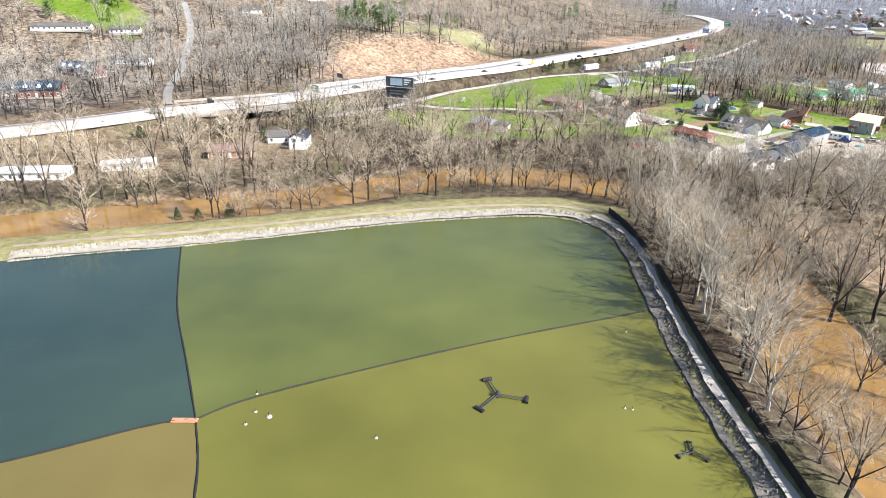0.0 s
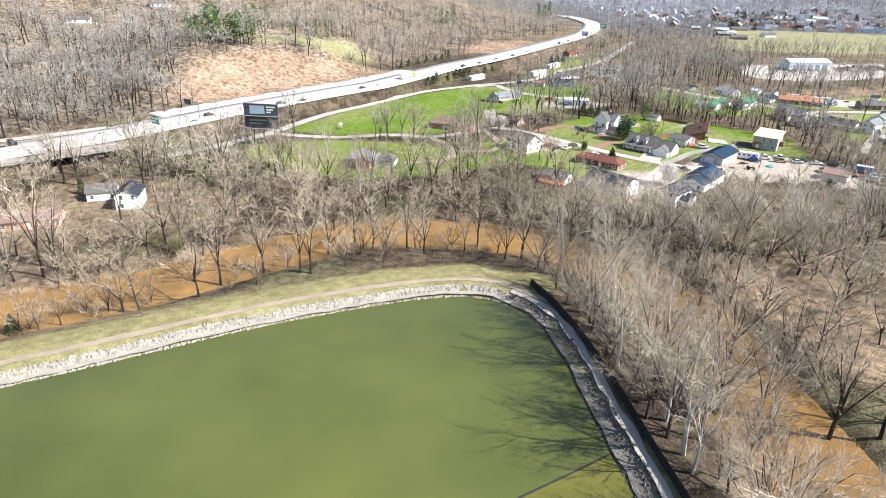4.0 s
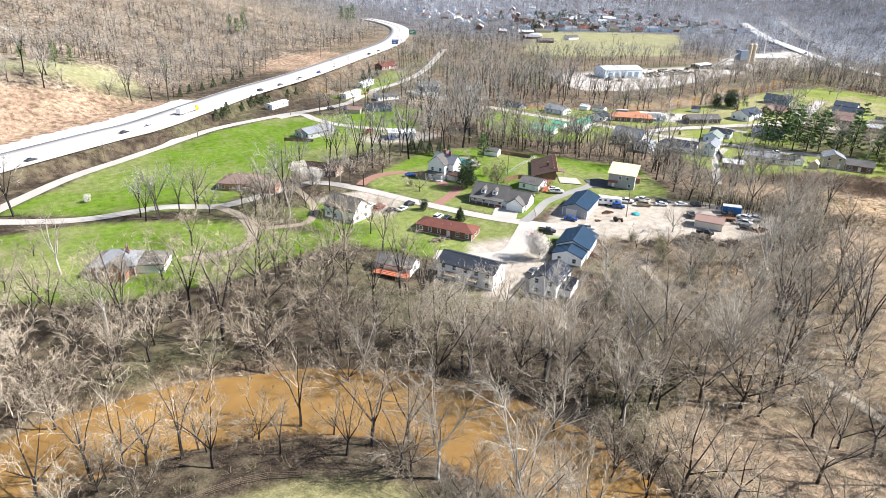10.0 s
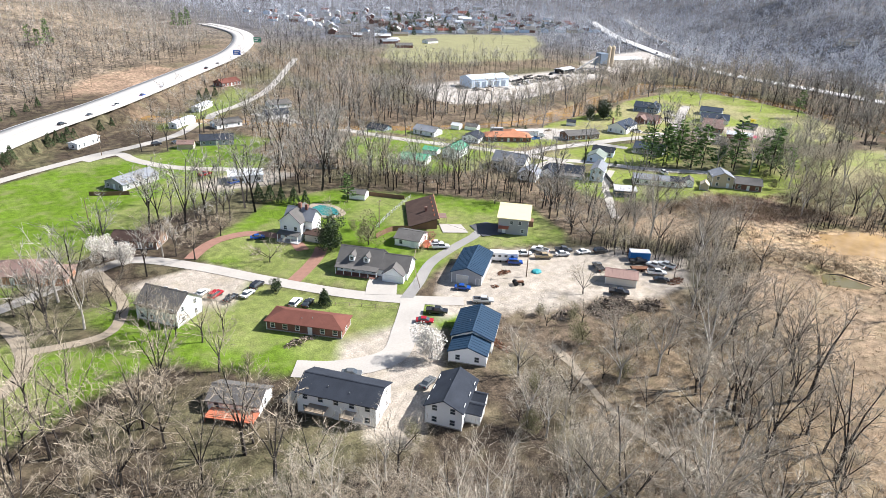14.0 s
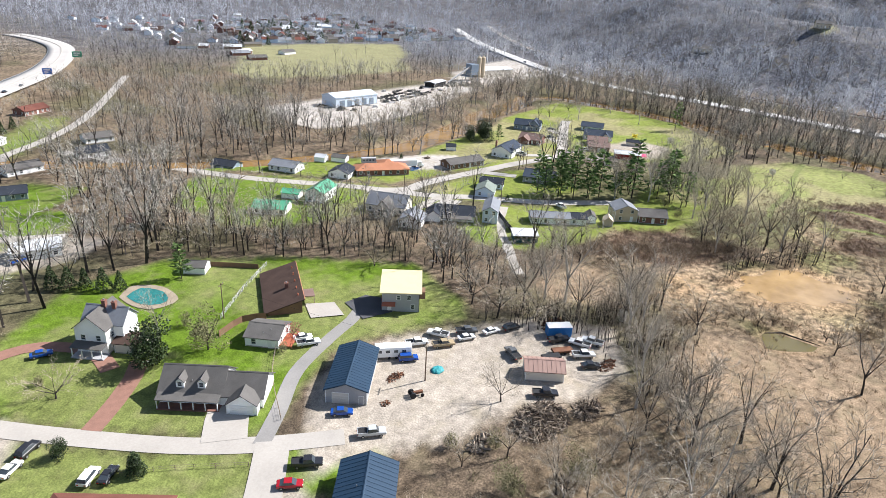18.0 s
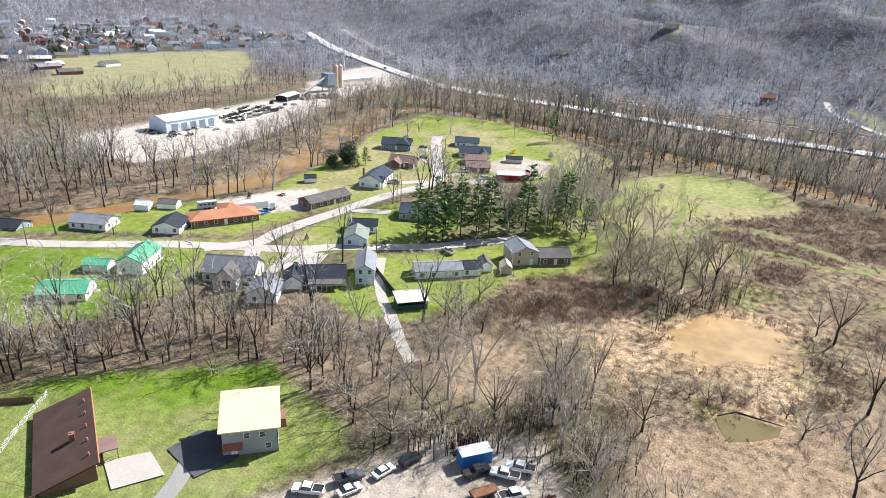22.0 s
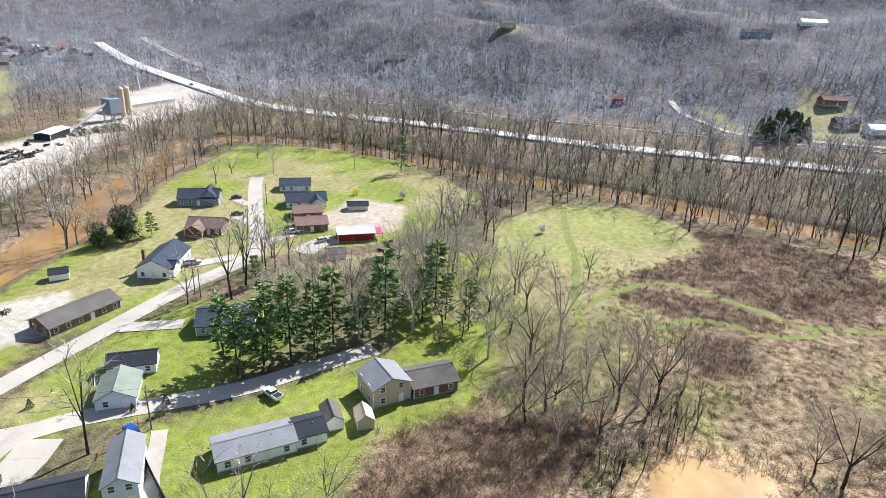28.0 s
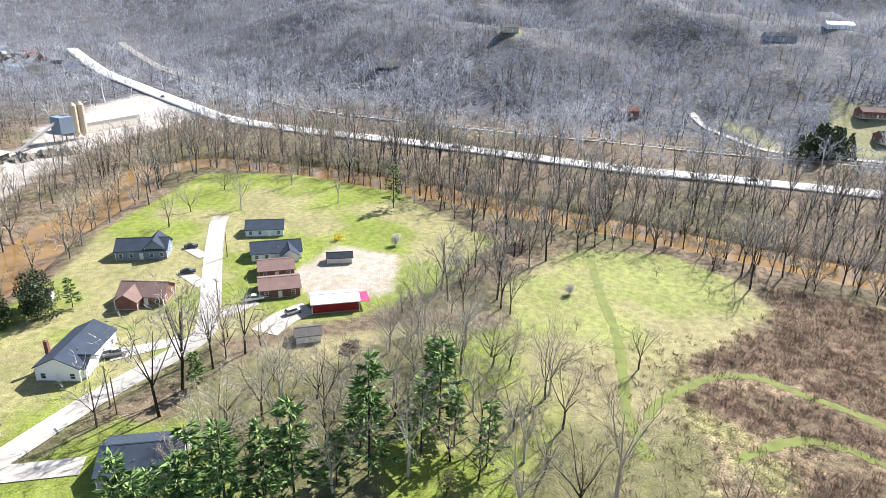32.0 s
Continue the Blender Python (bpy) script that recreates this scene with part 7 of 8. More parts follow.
yard = [(84, 312, 0.8), (88, 306, 0.75), (80, 322, 0.8), (98, 302, 0.6), (72, 322, 0.8), (66, 318, 0.9), (62, 326, 0.9), (78, 342, 0.8), (70, 350, 0.7), (60, 338, 0.8), (100, 352, 0.6), (112, 372, 0.8), (40, 312, 0.8), (30, 292, 1.0), (44, 292, 1.0), (56, 296, 1.0), (6, 306, 0.9), (-6, 300, 1.0), (346, 310, 1.0), (352, 306, 1.0), (360, 300, 1.1), (366, 302, 1.0), (372, 296, 1.1), (344, 318, 0.9), (356, 314, 1.0), (364, 310, 0.95), (378, 300, 1.0), (385, 308, 0.9), (333, 326, 0.9), (101, 364, 1.0), (107, 345, 0.75), (120, 358, 0.8), (124, 331, 0.75), (47, 348, 0.9), (16, 269, 1.0), (1, 244, 0.9), (6, 240, 0.9), (14, 279, 1.1), (-1, 322, 0.7), (45, 338, 0.9), (70, 340, 0.9), (76, 336, 0.8), (66, 333, 0.85), (80, 330, 0.9), (74, 344, 0.7), (92, 300, 0.7), (86, 306, 0.6), (263, 294, 0.75), (247, 289, 0.85), (313, 261, 1.0), (323, 255, 1.0), (322, 242, 1.15), (325, 237, 1.1), (319, 236, 1.1), (308, 201, 1.15), (311, 205, 0.9), (330, 262, 0.9), (340, 262, 1.0), (336, 272, 0.9), (399, 304, 1.0), (380, 289, 1.15), (384, 282, 1.1), (356, 312, 0.8), (477, 395, 0.8), (496, 361, 0.7), (380, 340, 0.8), (372, 345, 0.7), (388, 298, 1.0), (372, 280, 1.0), (366, 284, 0.9), (393, 290, 0.9), (406, 310, 0.8), (450, 410, 0.8), (468, 412, 0.8), (500, 415, 0.8), (515, 390, 0.8), (505, 330, 0.7), (424, 292, 0.7), (436, 296, 0.7), (382, 350, 0.7), (216, 330, 0.8), (110, 400, 0.7), (150, 338, 0.6), (333, 334, 0.8), (341, 328, 1.0), (350, 333, 0.85), (338, 322, 0.9), (347, 320, 1.1), (358, 325, 0.9), (366, 330, 0.7), (352, 326, 1.0), (362, 318, 1.05), (370, 316, 1.0), (336, 305, 0.9), (343, 293, 1.0), (349, 286, 1.1), (355, 281, 1.0), (361, 275, 1.1), (368, 272, 0.9), (376, 268, 1.0), (377, 290, 1.05), (369, 288, 1.1), (356, 296, 1.0), (384, 296, 0.95), (391, 304, 0.9), (364, 265, 0.9), (352, 272, 0.8), (345, 280, 0.9), (320, 262, 1.05), (318, 257, 1.2), (320, 249, 1.15), (327, 233, 1.2), (346, 255, 1.15), (350, 268, 1.0), (374, 269, 1.0), (337, 261, 0.9), (340, 248, 0.8), (341, 236, 0.75), (334, 226, 0.85), (346, 224, 0.6), (392, 247, 0.75), (384, 278, 1.05), (389, 283, 1.1), (400, 302, 1.1), (330, 248, 0.7), (328, 242, 0.8), (333, 254, 0.8), (185, 262.5, 0.7), (312, 252, 0.8), (310, 246, 0.75), (306, 254, 0.7)]
for i, (x, y, s) in enumerate(yard):
    k = (0, 1, 3, 4, 2, 5)[i % 6]
    tree_thing("bare_tree", (hi_silver if x > 300 and y > 266 else hi_mesh)[k], x, y, i * 47 % 360, s * 0.9, "pale-barked bare tree on grass" if k == 2 else "spreading bare tree on grass near houses", group="bare yard trees")
# saplings in the meadow
for x, y in ((408, 262), (405, 246), (398, 230), (404, 222), (440, 222), (452, 236), (396, 258), (434, 216)):
    tree_thing("sapling", hi_mesh[5], x, y, x * 13 % 360, 0.32, "thin bare sapling in a meadow", group="saplings in the meadow")

# reeds, tussocks and thickets on the wet ground
rg = random.Random(12)


def spots(areas, n, seed):
    r, out = random.Random(seed), []
    size = [(max(p[0] for p in a) - min(p[0] for p in a)) * (max(p[1] for p in a) - min(p[1] for p in a)) for a in areas]
    while len(out) < n:
        a = r.choices(areas, size)[0]
        xs, ys = [p[0] for p in a], [p[1] for p in a]
        x, y = r.uniform(min(xs), max(xs)), r.uniform(min(ys), max(ys))
        if inside(np.array([x]), np.array([y]), a)[0]:
            out.append((x, y, r.uniform(0.5, 1.3)))
    return out


TUS = [clump(430 + i, tall=0.7, n=9, w=0.05, wide=1.0) for i in range(3)]
stuff("dry_grass", TUS, spots(FIELDS, 3600, 3), (mat("straw", (0.32, 0.23, 0.145), 0.95, var=0.35, scale=0.05, fine=0.7, island=0.4),), "flattened straw-coloured grass and reeds", "grass", rg)
RD = [clump(450 + i, tall=1.3, n=14, w=0.06, wide=1.6) for i in range(3)]
stuff("reeds", RD, [p for p in spots(SCRUB, 1600, 6) if math.hypot(p[0] - 295, p[1] - 226) > 13], (mat("brown_reeds", (0.205, 0.148, 0.10), 0.95, var=0.4, scale=0.05, fine=0.7, tint=(0.30, 0.215, 0.14), island=0.4),), "brown reed clumps on wet ground", "reeds", rg)
TH = [clump(440 + i, tall=1.5, n=16, w=0.035, wide=2.0) for i in range(3)]
stuff("brambles", TH, spots(BRAMBLES, 2600, 4), (mat("bramble_stems", (0.215, 0.148, 0.104), 0.95, var=0.4, scale=0.05, fine=0.7, island=0.4),), "dark reddish-brown brambles", "brambles", rg)
SHRUB = [bare_tree(620 + i, tall=4.2, majors=6, forks=4, shoots=3, twigs=2, spread=1.1, sides=(3, 3, 3), segs=(1, 1, 1), w=0.022, trunk=0.06, thin=True) for i in range(4)]


def strewn(pts, n, wide, seed, lo=0.6, hi=1.3):
    """Places scattered along a line."""
    r, c = random.Random(seed), resample(pts, 1.0)
    out = []
    for _ in range(n):
        p = r.choice(c)
        out.append((p.x + r.gauss(0, wide), p.y + r.gauss(0, wide), r.uniform(lo, hi)))
    return out


hedge = strewn([(246, 246), (257, 240), (262, 232), (264, 224), (268, 212), (276, 204), (290, 196)], 80, 2.6, 21) + strewn([(270, 288), (282, 282), (292, 270), (304, 258), (312, 250)], 170, 4.0, 22) + strewn([(280, 245), (288, 242)], 12, 2.0, 23, 0.5, 0.9) + strewn([(264, 261), (270, 256)], 16, 2.0, 24, 0.5, 0.9) + strewn([(270, 206), (296, 202), (320, 190)], 46, 4.0, 25) + strewn([(330, 262), (345, 240), (340, 215)], 34, 6.0, 26, 0.4, 0.9) + strewn([(164, 236), (187, 237), (200, 228)], 60, 4.0, 27, 0.5, 1.0) + strewn([(-22, 380), (4, 404), (34, 430), (52, 446), (72, 466), (96, 492)], 110, 1.3, 28, 0.3, 0.55) + strewn([(100, 486), (124, 506), (150, 536)], 60, 5.0, 29, 0.5, 1.0) + strewn([(-140, 190), (-90, 200), (-46, 206), (-10, 214), (20, 219), (44, 217), (58, 211), (68, 200), (72, 186)], 230, 2.2, 34, 0.4, 0.9) + strewn([(-120, 214), (-46, 232), (0, 246), (36, 248), (64, 240), (84, 226), (100, 204)], 130, 4.0, 35, 0.4, 0.9)
stuff("shrubs", SHRUB, hedge, (M["brush"], M["brush"]), "dense brown leafless shrubs on wet ground", "shrubs", rg)
for i, (x, y, s) in enumerate(((262, 233, 0.42), (261, 229, 0.5), (264, 226, 0.45), (265, 213, 0.5), (263, 198, 0.6), (257, 239, 0.4), (277, 205, 0.45), (287, 209, 0.35), (248, 244, 0.4), (296, 200, 0.5))):
    tree_thing("bare_tree", hi_mesh[(3, 1, 5)[i % 3]], x, y, i * 67 % 360, s, "small dark leaning tree beside a pool", group="small trees by the pool")
for i, (x, y, s) in enumerate(((127, 188, 1.45), (121, 193, 1.2), (133, 193, 1.25), (113, 197, 1.1), (108, 176, 0.9), (122, 168, 1.0), (116, 160, 0.9), (134, 172, 0.9), (106, 160, 0.8), (-30, 215, 0.6), (-8, 220, 0.5), (14, 222, 0.6), (38, 221, 0.55), (52, 217, 0.7))):
    tree_thing("bare_tree", hi_mesh[(3, 1)[i % 2]], x, y, i * 83 % 360, s, "dark wide-spreading bare tree on a river bank", group="spreading trees by the river")
POLE = [bare_tree(600 + i, tall=8, majors=3, forks=3, shoots=3, twigs=3, spread=0.45, sides=(3, 3, 3), segs=(1, 1, 1), w=0.03, trunk=0.35, thin=True) for i in range(3)]
edge = [[(222, 262), (232, 256), (244, 250), (262, 258), (232, 270), (216, 286), (210, 288), (214, 276)], [(205, 240), (216, 246), (230, 254), (236, 248), (214, 228)], [(284, 246), (302, 246), (322, 232), (330, 222), (318, 226), (300, 240)]]
dead = strewn([(304, 232), (311, 226), (311, 220), (309, 210), (305, 203)], 60, 1.2, 31, 0.18, 0.36) + strewn([(222, 274), (232, 264), (243, 258)], 70, 2.2, 32, 0.5, 0.9) + strewn([(224, 257), (230, 247), (238, 242)], 60, 3.0, 33, 0.5, 1.0)
stuff("thicket", POLE, spots(edge, 230, 5) + dead, (M["bark"], M["twig"]), "thicket of slim leafless saplings", "thicket", rg)
flat("flood_water", curve2([(250, 224), (254, 226), (257, 227), (260, 224), (260.5, 219), (260, 214), (257, 214.5), (255, 216.5), (252, 220), (250, 224)])[:-1], max(zat(250, 224), zat(257, 227), zat(260, 214), zat(256, 220)) + 0.05, M["pond_sw"], "small dark pool of standing water")
flat("flood_water", curve2([(279, 229), (282, 236), (280, 240), (287, 239), (292, 242), (297, 237), (304, 236), (310, 229), (307, 222), (309, 214), (302, 213), (298, 209), (293, 216), (287, 217), (285, 224), (279, 229)])[:-1], max(zat(x, y) for x, y in ((276, 228), (284, 240), (300, 239), (314, 228), (306, 213), (292, 210), (294, 226))) + 0.02, M["puddle"], "shallow tan flood water among bare trees")
dk = thing("deck", 169.6, 314.9, -58, "low red-stained timber deck beside an outbuilding", "deck")
bm = bmesh.new()
box(bm, -2.4, 2.4, -3.0, 3.0, 0.45, 0.6, 0.02)
part("floor", bm, M["redwood"], dk)
for px in (-2.3, 2.3):
    for py in (-2.9, 0, 2.9):
        bm = bmesh.new()
        box(bm, px - 0.07, px + 0.07, py - 0.07, py + 0.07, -0.4, 1.5)
        part("post", bm, M["redwood"], dk)
for px in (-2.3, 2.3):
    for z in (0.95, 1.4):
        bm = bmesh.new()
        box(bm, px - 0.04, px + 0.04, -2.9, 2.9, z, z + 0.09)
        part("rail", bm, M["redwood"], dk)
lg = thing("fallen_log", 261.5, 221, 0, "dark mossy fallen log beside a pool", "log")
bm = bmesh.new()
tube(bm, (-3.2, 5.6, 0.0), (0.2, 2.0, 0.12), 0.16, 0.22, 8)
tube(bm, (0.2, 2.0, 0.12), (0.0, -7.5, 0.0), 0.22, 0.12, 8)
part("trunk", bm, M["bark"], lg)
flat("pool_terrace", curve2([(153.5, 364), (159, 368), (164.5, 362), (163.5, 352), (156.5, 351.5), (153.5, 357), (153.5, 364)])[:-1], zat(159, 360) + 0.18, M["track"], "pale paving round a swimming pool", "pavement")
flat("pool_cover", curve2([(155, 363), (160, 365), (163, 359), (161, 353), (157, 354), (155, 358), (155, 363)])[:-1], zat(159, 360) + 0.25, M["pool"], "covered teal swimming pool", "pool")


# ---- vehicles ----
PAINT = {}


def paint(c):
    if c not in PAINT:
        PAINT[c] = mat("car_paint", c, 0.25, var=0.05, spec=0.6)
    return PAINT[c]


def wheel_meshes():
    bm = bmesh.new()
    tube(bm, (0, -0.11, 0), (0, 0.11, 0), 0.34, sides=14)
    t = bpy.data.meshes.new("tyre")
    bm.to_mesh(t)
    bm.free()
    t.materials.append(M["black"])
    bm = bmesh.new()
    tube(bm, (0, -0.125, 0), (0, 0.125, 0), 0.2, sides=10)
    r = bpy.data.meshes.new("rim")
    bm.to_mesh(r)
    bm.free()
    r.materials.append(M["steel"])
    return t, r


TYRE, RIM = wheel_meshes()
LAMPS = {"head": mat("clear_lamp", (0.7, 0.7, 0.65), 0.15), "tail": mat("red_lamp", (0.4, 0.01, 0.01), 0.2)}
SHAPES = {
    "sedan": (4.6, 1.8, [(-2.25, 0.34), (2.2, 0.34), (2.3, 0.55), (2.2, 0.78), (1.1, 0.93), (-1.7, 0.98), (-2.3, 0.9)], [(1.15, 0.92), (0.35, 1.4), (-0.95, 1.42), (-1.75, 0.96)]),
    "suv": (4.7, 1.9, [(-2.3, 0.4), (2.25, 0.4), (2.35, 0.65), (2.25, 0.95), (1.2, 1.08), (-2.3, 1.1)], [(1.2, 1.06), (0.6, 1.68), (-1.9, 1.7), (-2.25, 1.1)]),
    "pickup": (5.7, 1.95, [(-2.8, 0.5), (2.75, 0.5), (2.85, 0.75), (2.75, 1.05), (1.5, 1.15), (-2.8, 1.15)], [(1.45, 1.14), (0.85, 1.8), (-0.6, 1.82), (-0.75, 1.14)]),
}


def car(x, y, yaw, kind, color, label, group="parked vehicles", z=None):
    L, W, low, cab = SHAPES[kind]
    c = thing({"suv": "suv"}.get(kind, kind), x, y, yaw, label, "pickup truck" if kind == "pickup" else "car", group, z=(zat(x, y) + 0.16 if z is None else z))
    bm = bmesh.new()
    prism(bm, low, "y", -W / 2, W / 2)
    bmesh.ops.bevel(bm, geom=bm.edges[:], offset=0.06, segments=1, affect="EDGES")
    if kind == "pickup":
        box(bm, -2.75, -0.8, W / 2 - 0.1, W / 2, 1.1, 1.3)
        box(bm, -2.75, -0.8, -W / 2, -W / 2 + 0.1, 1.1, 1.3)
        box(bm, -2.8, -2.7, -W / 2, W / 2, 1.1, 1.3)
    b = part("body", bm, paint(color), c)
    bm = bmesh.new()
    prism(bm, cab, "y", -W / 2 + 0.1, W / 2 - 0.1)
    for v in bm.verts:
        if v.co.z > 1.2:
            v.co.y *= 0.86
    part("greenhouse", bm, M["glass"], c, "dark window glass")
    (x0, z0), (x1, z1) = cab[1], cab[2]
    bm = bmesh.new()
    box(bm, x1 - 0.05, x0 + 0.05, -W / 2 * 0.78, W / 2 * 0.78, z1 - 0.03, z1 + 0.05, 0.02)
    part("roof", bm, paint(color), c)
    if kind == "pickup":
        bm = bmesh.new()
        box(bm, -2.68, -0.85, -W / 2 + 0.12, W / 2 - 0.12, 1.14, 1.18)
        part("bed_floor", bm, M["black"], c)
    for sx in (L * 0.31, -L * 0.31):
        for sy in (-W / 2 + 0.06, W / 2 - 0.06):
            t = link("tyre", TYRE, c, m=pose(sx, sy, 0.34))
            link("rim", RIM, t)
    for sy in (-W / 2 + 0.3, W / 2 - 0.3):
        for nm, px in (("head", L / 2 - 0.06), ("tail", -L / 2 + 0.02)):
            bm = bmesh.new()
            box(bm, px - 0.04, px + 0.05, sy - 0.16, sy + 0.16, 0.66, 0.82)
            part(nm + "light", bm, LAMPS[nm], c)
    return c


WHITE, BLACK, RED, BLUE, GREY, SILVER, TANC = (0.75, 0.75, 0.74), (0.02, 0.02, 0.023), (0.30, 0.008, 0.015), (0.01, 0.06, 0.28), (0.10, 0.105, 0.11), (0.42, 0.43, 0.44), (0.35, 0.27, 0.16)
for x, y, yaw, kind, col, lab in (
    (103, 319.5, 30, "suv", RED, "dark red car parked on pale concrete"), (105.5, 315.6, 30, "sedan", BLACK, "black car parked on pale concrete"), (110, 315.2, 30, "sedan", WHITE, "white car parked on pale concrete"), (114, 318.2, 30, "suv", BLACK, "black car parked on pale concrete"), (100.5, 322.5, 30, "sedan", WHITE, "white car parked beside a white house"),
    (118, 303.6, 35, "suv", WHITE, "white car beside a brick ranch house"), (120.4, 301.6, 35, "sedan", BLACK, "black car beside a brick ranch house"), (139.6, 276.4, -44, "sedan", RED, "red car beside a blue-roofed workshop"), (145.0, 278.2, -44, "pickup", BLACK, "dark truck beside a blue-roofed workshop"), (158.8, 275.4, -40, "pickup", SILVER, "grey pickup on a gravel yard"), (159.4, 284.4, -45, "sedan", BLUE, "bright blue car beside a grey barn"),
    (124, 255.6, 20, "sedan", GREY, "dark car beside a white house"), (112.8, 268.2, -40, "sedan", GREY, "dark car behind a white house"),
    (197, 289.5, 110, "pickup", WHITE, "white pickup on a gravel yard"), (194, 285.4, -35, "pickup", TANC, "cluttered work truck on a gravel yard"), (203, 285, -40, "pickup", GREY, "grey scrap car at the yard's edge"), (200.5, 283.2, -30, "sedan", WHITE, "white car at the yard's edge"), (207.4, 280.4, -20, "sedan", WHITE, "white car on a gravel yard"), (212.4, 277.6, -20, "suv", BLACK, "black car on a gravel yard"), (202, 270.4, 60, "pickup", GREY, "dark pickup with a white load"),
    (215.6, 265.4, -35, "pickup", BLACK, "black truck in a row of scrap vehicles"), (217.5, 260.5, 100, "pickup", WHITE, "white truck in a row of scrap vehicles"), (220.6, 258.6, 100, "pickup", WHITE, "white truck in a row of scrap vehicles"), (213.4, 257.4, -45, "pickup", WHITE, "wrecked white car in a row of scrap vehicles"), (210.4, 254, -45, "sedan", BLACK, "dark wreck at the yard's edge"), (190, 290.6, -35, "pickup", WHITE, "white pickup beside a camper"), (193.2, 256.4, -50, "pickup", BLACK, "black truck beside a shed"), (183.5, 287.6, -40, "suv", BLUE, "dark blue car beside a camper"),
    (173, 312.6, -30, "sedan", WHITE, "white car on grass beside an outbuilding"), (172.2, 309.6, -30, "pickup", WHITE, "white pickup behind a red tree"),
    (257, 371, 50, "pickup", SILVER, "grey pickup on a lawn drive"), (264, 359, 40, "sedan", BLACK, "black car beside a gabled house"), (271, 350, 40, "suv", BLACK, "black truck on a pale drive"), (308, 315.6, 60, "pickup", WHITE, "white pickup on a grey drive"), (289.6, 336.6, 60, "suv", BLUE, "dark blue car on a pale road"), (434, 391.4, -60, "sedan", BLACK, "black car on a garage drive"), (415, 381, -60, "sedan", BLACK, "black car on a garage drive"), (402.6, 353, -52, "pickup", WHITE, "white pickup on a garage drive"), (367, 371, -50, "pickup", SILVER, "silver truck beside a white house"), (398, 339, -40, "suv", SILVER, "silver car on a wide drive"),
    (139, 421, 20, "pickup", RED, "red truck on a pale side road"), (145, 405, 10, "pickup", BLUE, "blue truck beside a white building"), (138, 478, 5, "suv", BLACK, "dark car at the roadside"), (147, 477, 5, "sedan", GREY, "grey car at the roadside"), (140, 346.6, 30, "suv", GREY, "grey car on a brick drive"), (128.5, 349, -20, "sedan", BLUE, "dark car on a brick drive"),
):
    car(x, y, yaw, kind, col, lab)
def in_lane(x, y, reach=7.5):
    """The nearest place on the highway's lanes."""
    c = min(resample(HIGHWAY, 4), key=lambda p: math.hypot(p.x - x, p.y - y))
    d = Vector((x - c.x, y - c.y))
    k = min(1.0, reach / max(0.1, d.length))
    return c.x + d.x * k, c.y + d.y * k


for i, (x, y, yaw, kind, col) in enumerate(((1, 398, 38, "sedan", BLACK), (-16, 396, 36, "suv", GREY), (-48, 372, 45, "suv", BLACK), (-52, 360, 45, "sedan", SILVER), (29, 437, 42, "sedan", BLACK), (40, 446, 42, "sedan", WHITE), (113, 512, 43, "suv", BLACK), (126, 528, 43, "sedan", GREY), (146, 546, 43, "pickup", WHITE), (165, 568, 45, "sedan", BLUE), (248, 668, 52, "sedan", GREY), (-86, 340, 30, "sedan", WHITE), (232, 650, 52, "suv", BLACK), (190, 584, 48, "sedan", WHITE))):
    x, y = in_lane(x, y)
    car(x, y, yaw, kind, col, "car on the bright concrete highway", "cars on the highway", z=5.27)
for x, y, yaw in ((606, 330, 76), (589, 240, 78), (584, 175, 92), (700, 575, 52), (640, 492, 60)):
    car(x, y, yaw, "suv", GREY, "car on the valley road", "cars on the valley road", z=2.22)


def lorry(x, y, yaw, label, z, cab=(0.6, 0.6, 0.6), flat_bed=False, name="lorry", side="white"):
    c = thing(name, x, y, yaw, label, "truck", z=z)
    bm = bmesh.new()
    box(bm, 5.4, 7.4, -1.2, 1.2, 0.5, 3.0, 0.15)
    box(bm, 7.3, 8.4, -1.0, 1.0, 0.5, 1.7, 0.15)
    part("cab", bm, paint(cab), c)
    bm = bmesh.new()
    box(bm, 7.1, 7.45, -1.05, 1.05, 1.8, 2.7)
    part("windscreen", bm, M["glass"], c)
    bm = bmesh.new()
    box(bm, -7.5, 4.8, -1.25, 1.25, 1.1, 1.35 if flat_bed else 3.9, 0.05)
    part("bed" if flat_bed else "trailer", bm, M["wood"] if flat_bed else M[side], c)
    for sx in (6.8, 4.2, 3.2, -5.2, -6.4):
        for sy in (-1.05, 1.05):
            t = link("tyre", TYRE, c, m=pose(sx, sy, 0.5) @ Matrix.Scale(1.4, 4))
            link("rim", RIM, t)


lorry(*in_lane(-121, 322), 33, "dark flatbed lorry crossing a highway bridge", 5.27, cab=BLACK, flat_bed=True)
lorry(*in_lane(60, 470), 48, "school-bus yellow lorry on the highway", 5.27, cab=(0.6, 0.3, 0.01))
lorry(304.5, 395.5, -35, "long white trailer with gear parked beside a ranch house", zat(304, 395) + 0.15, cab=WHITE, flat_bed=False)


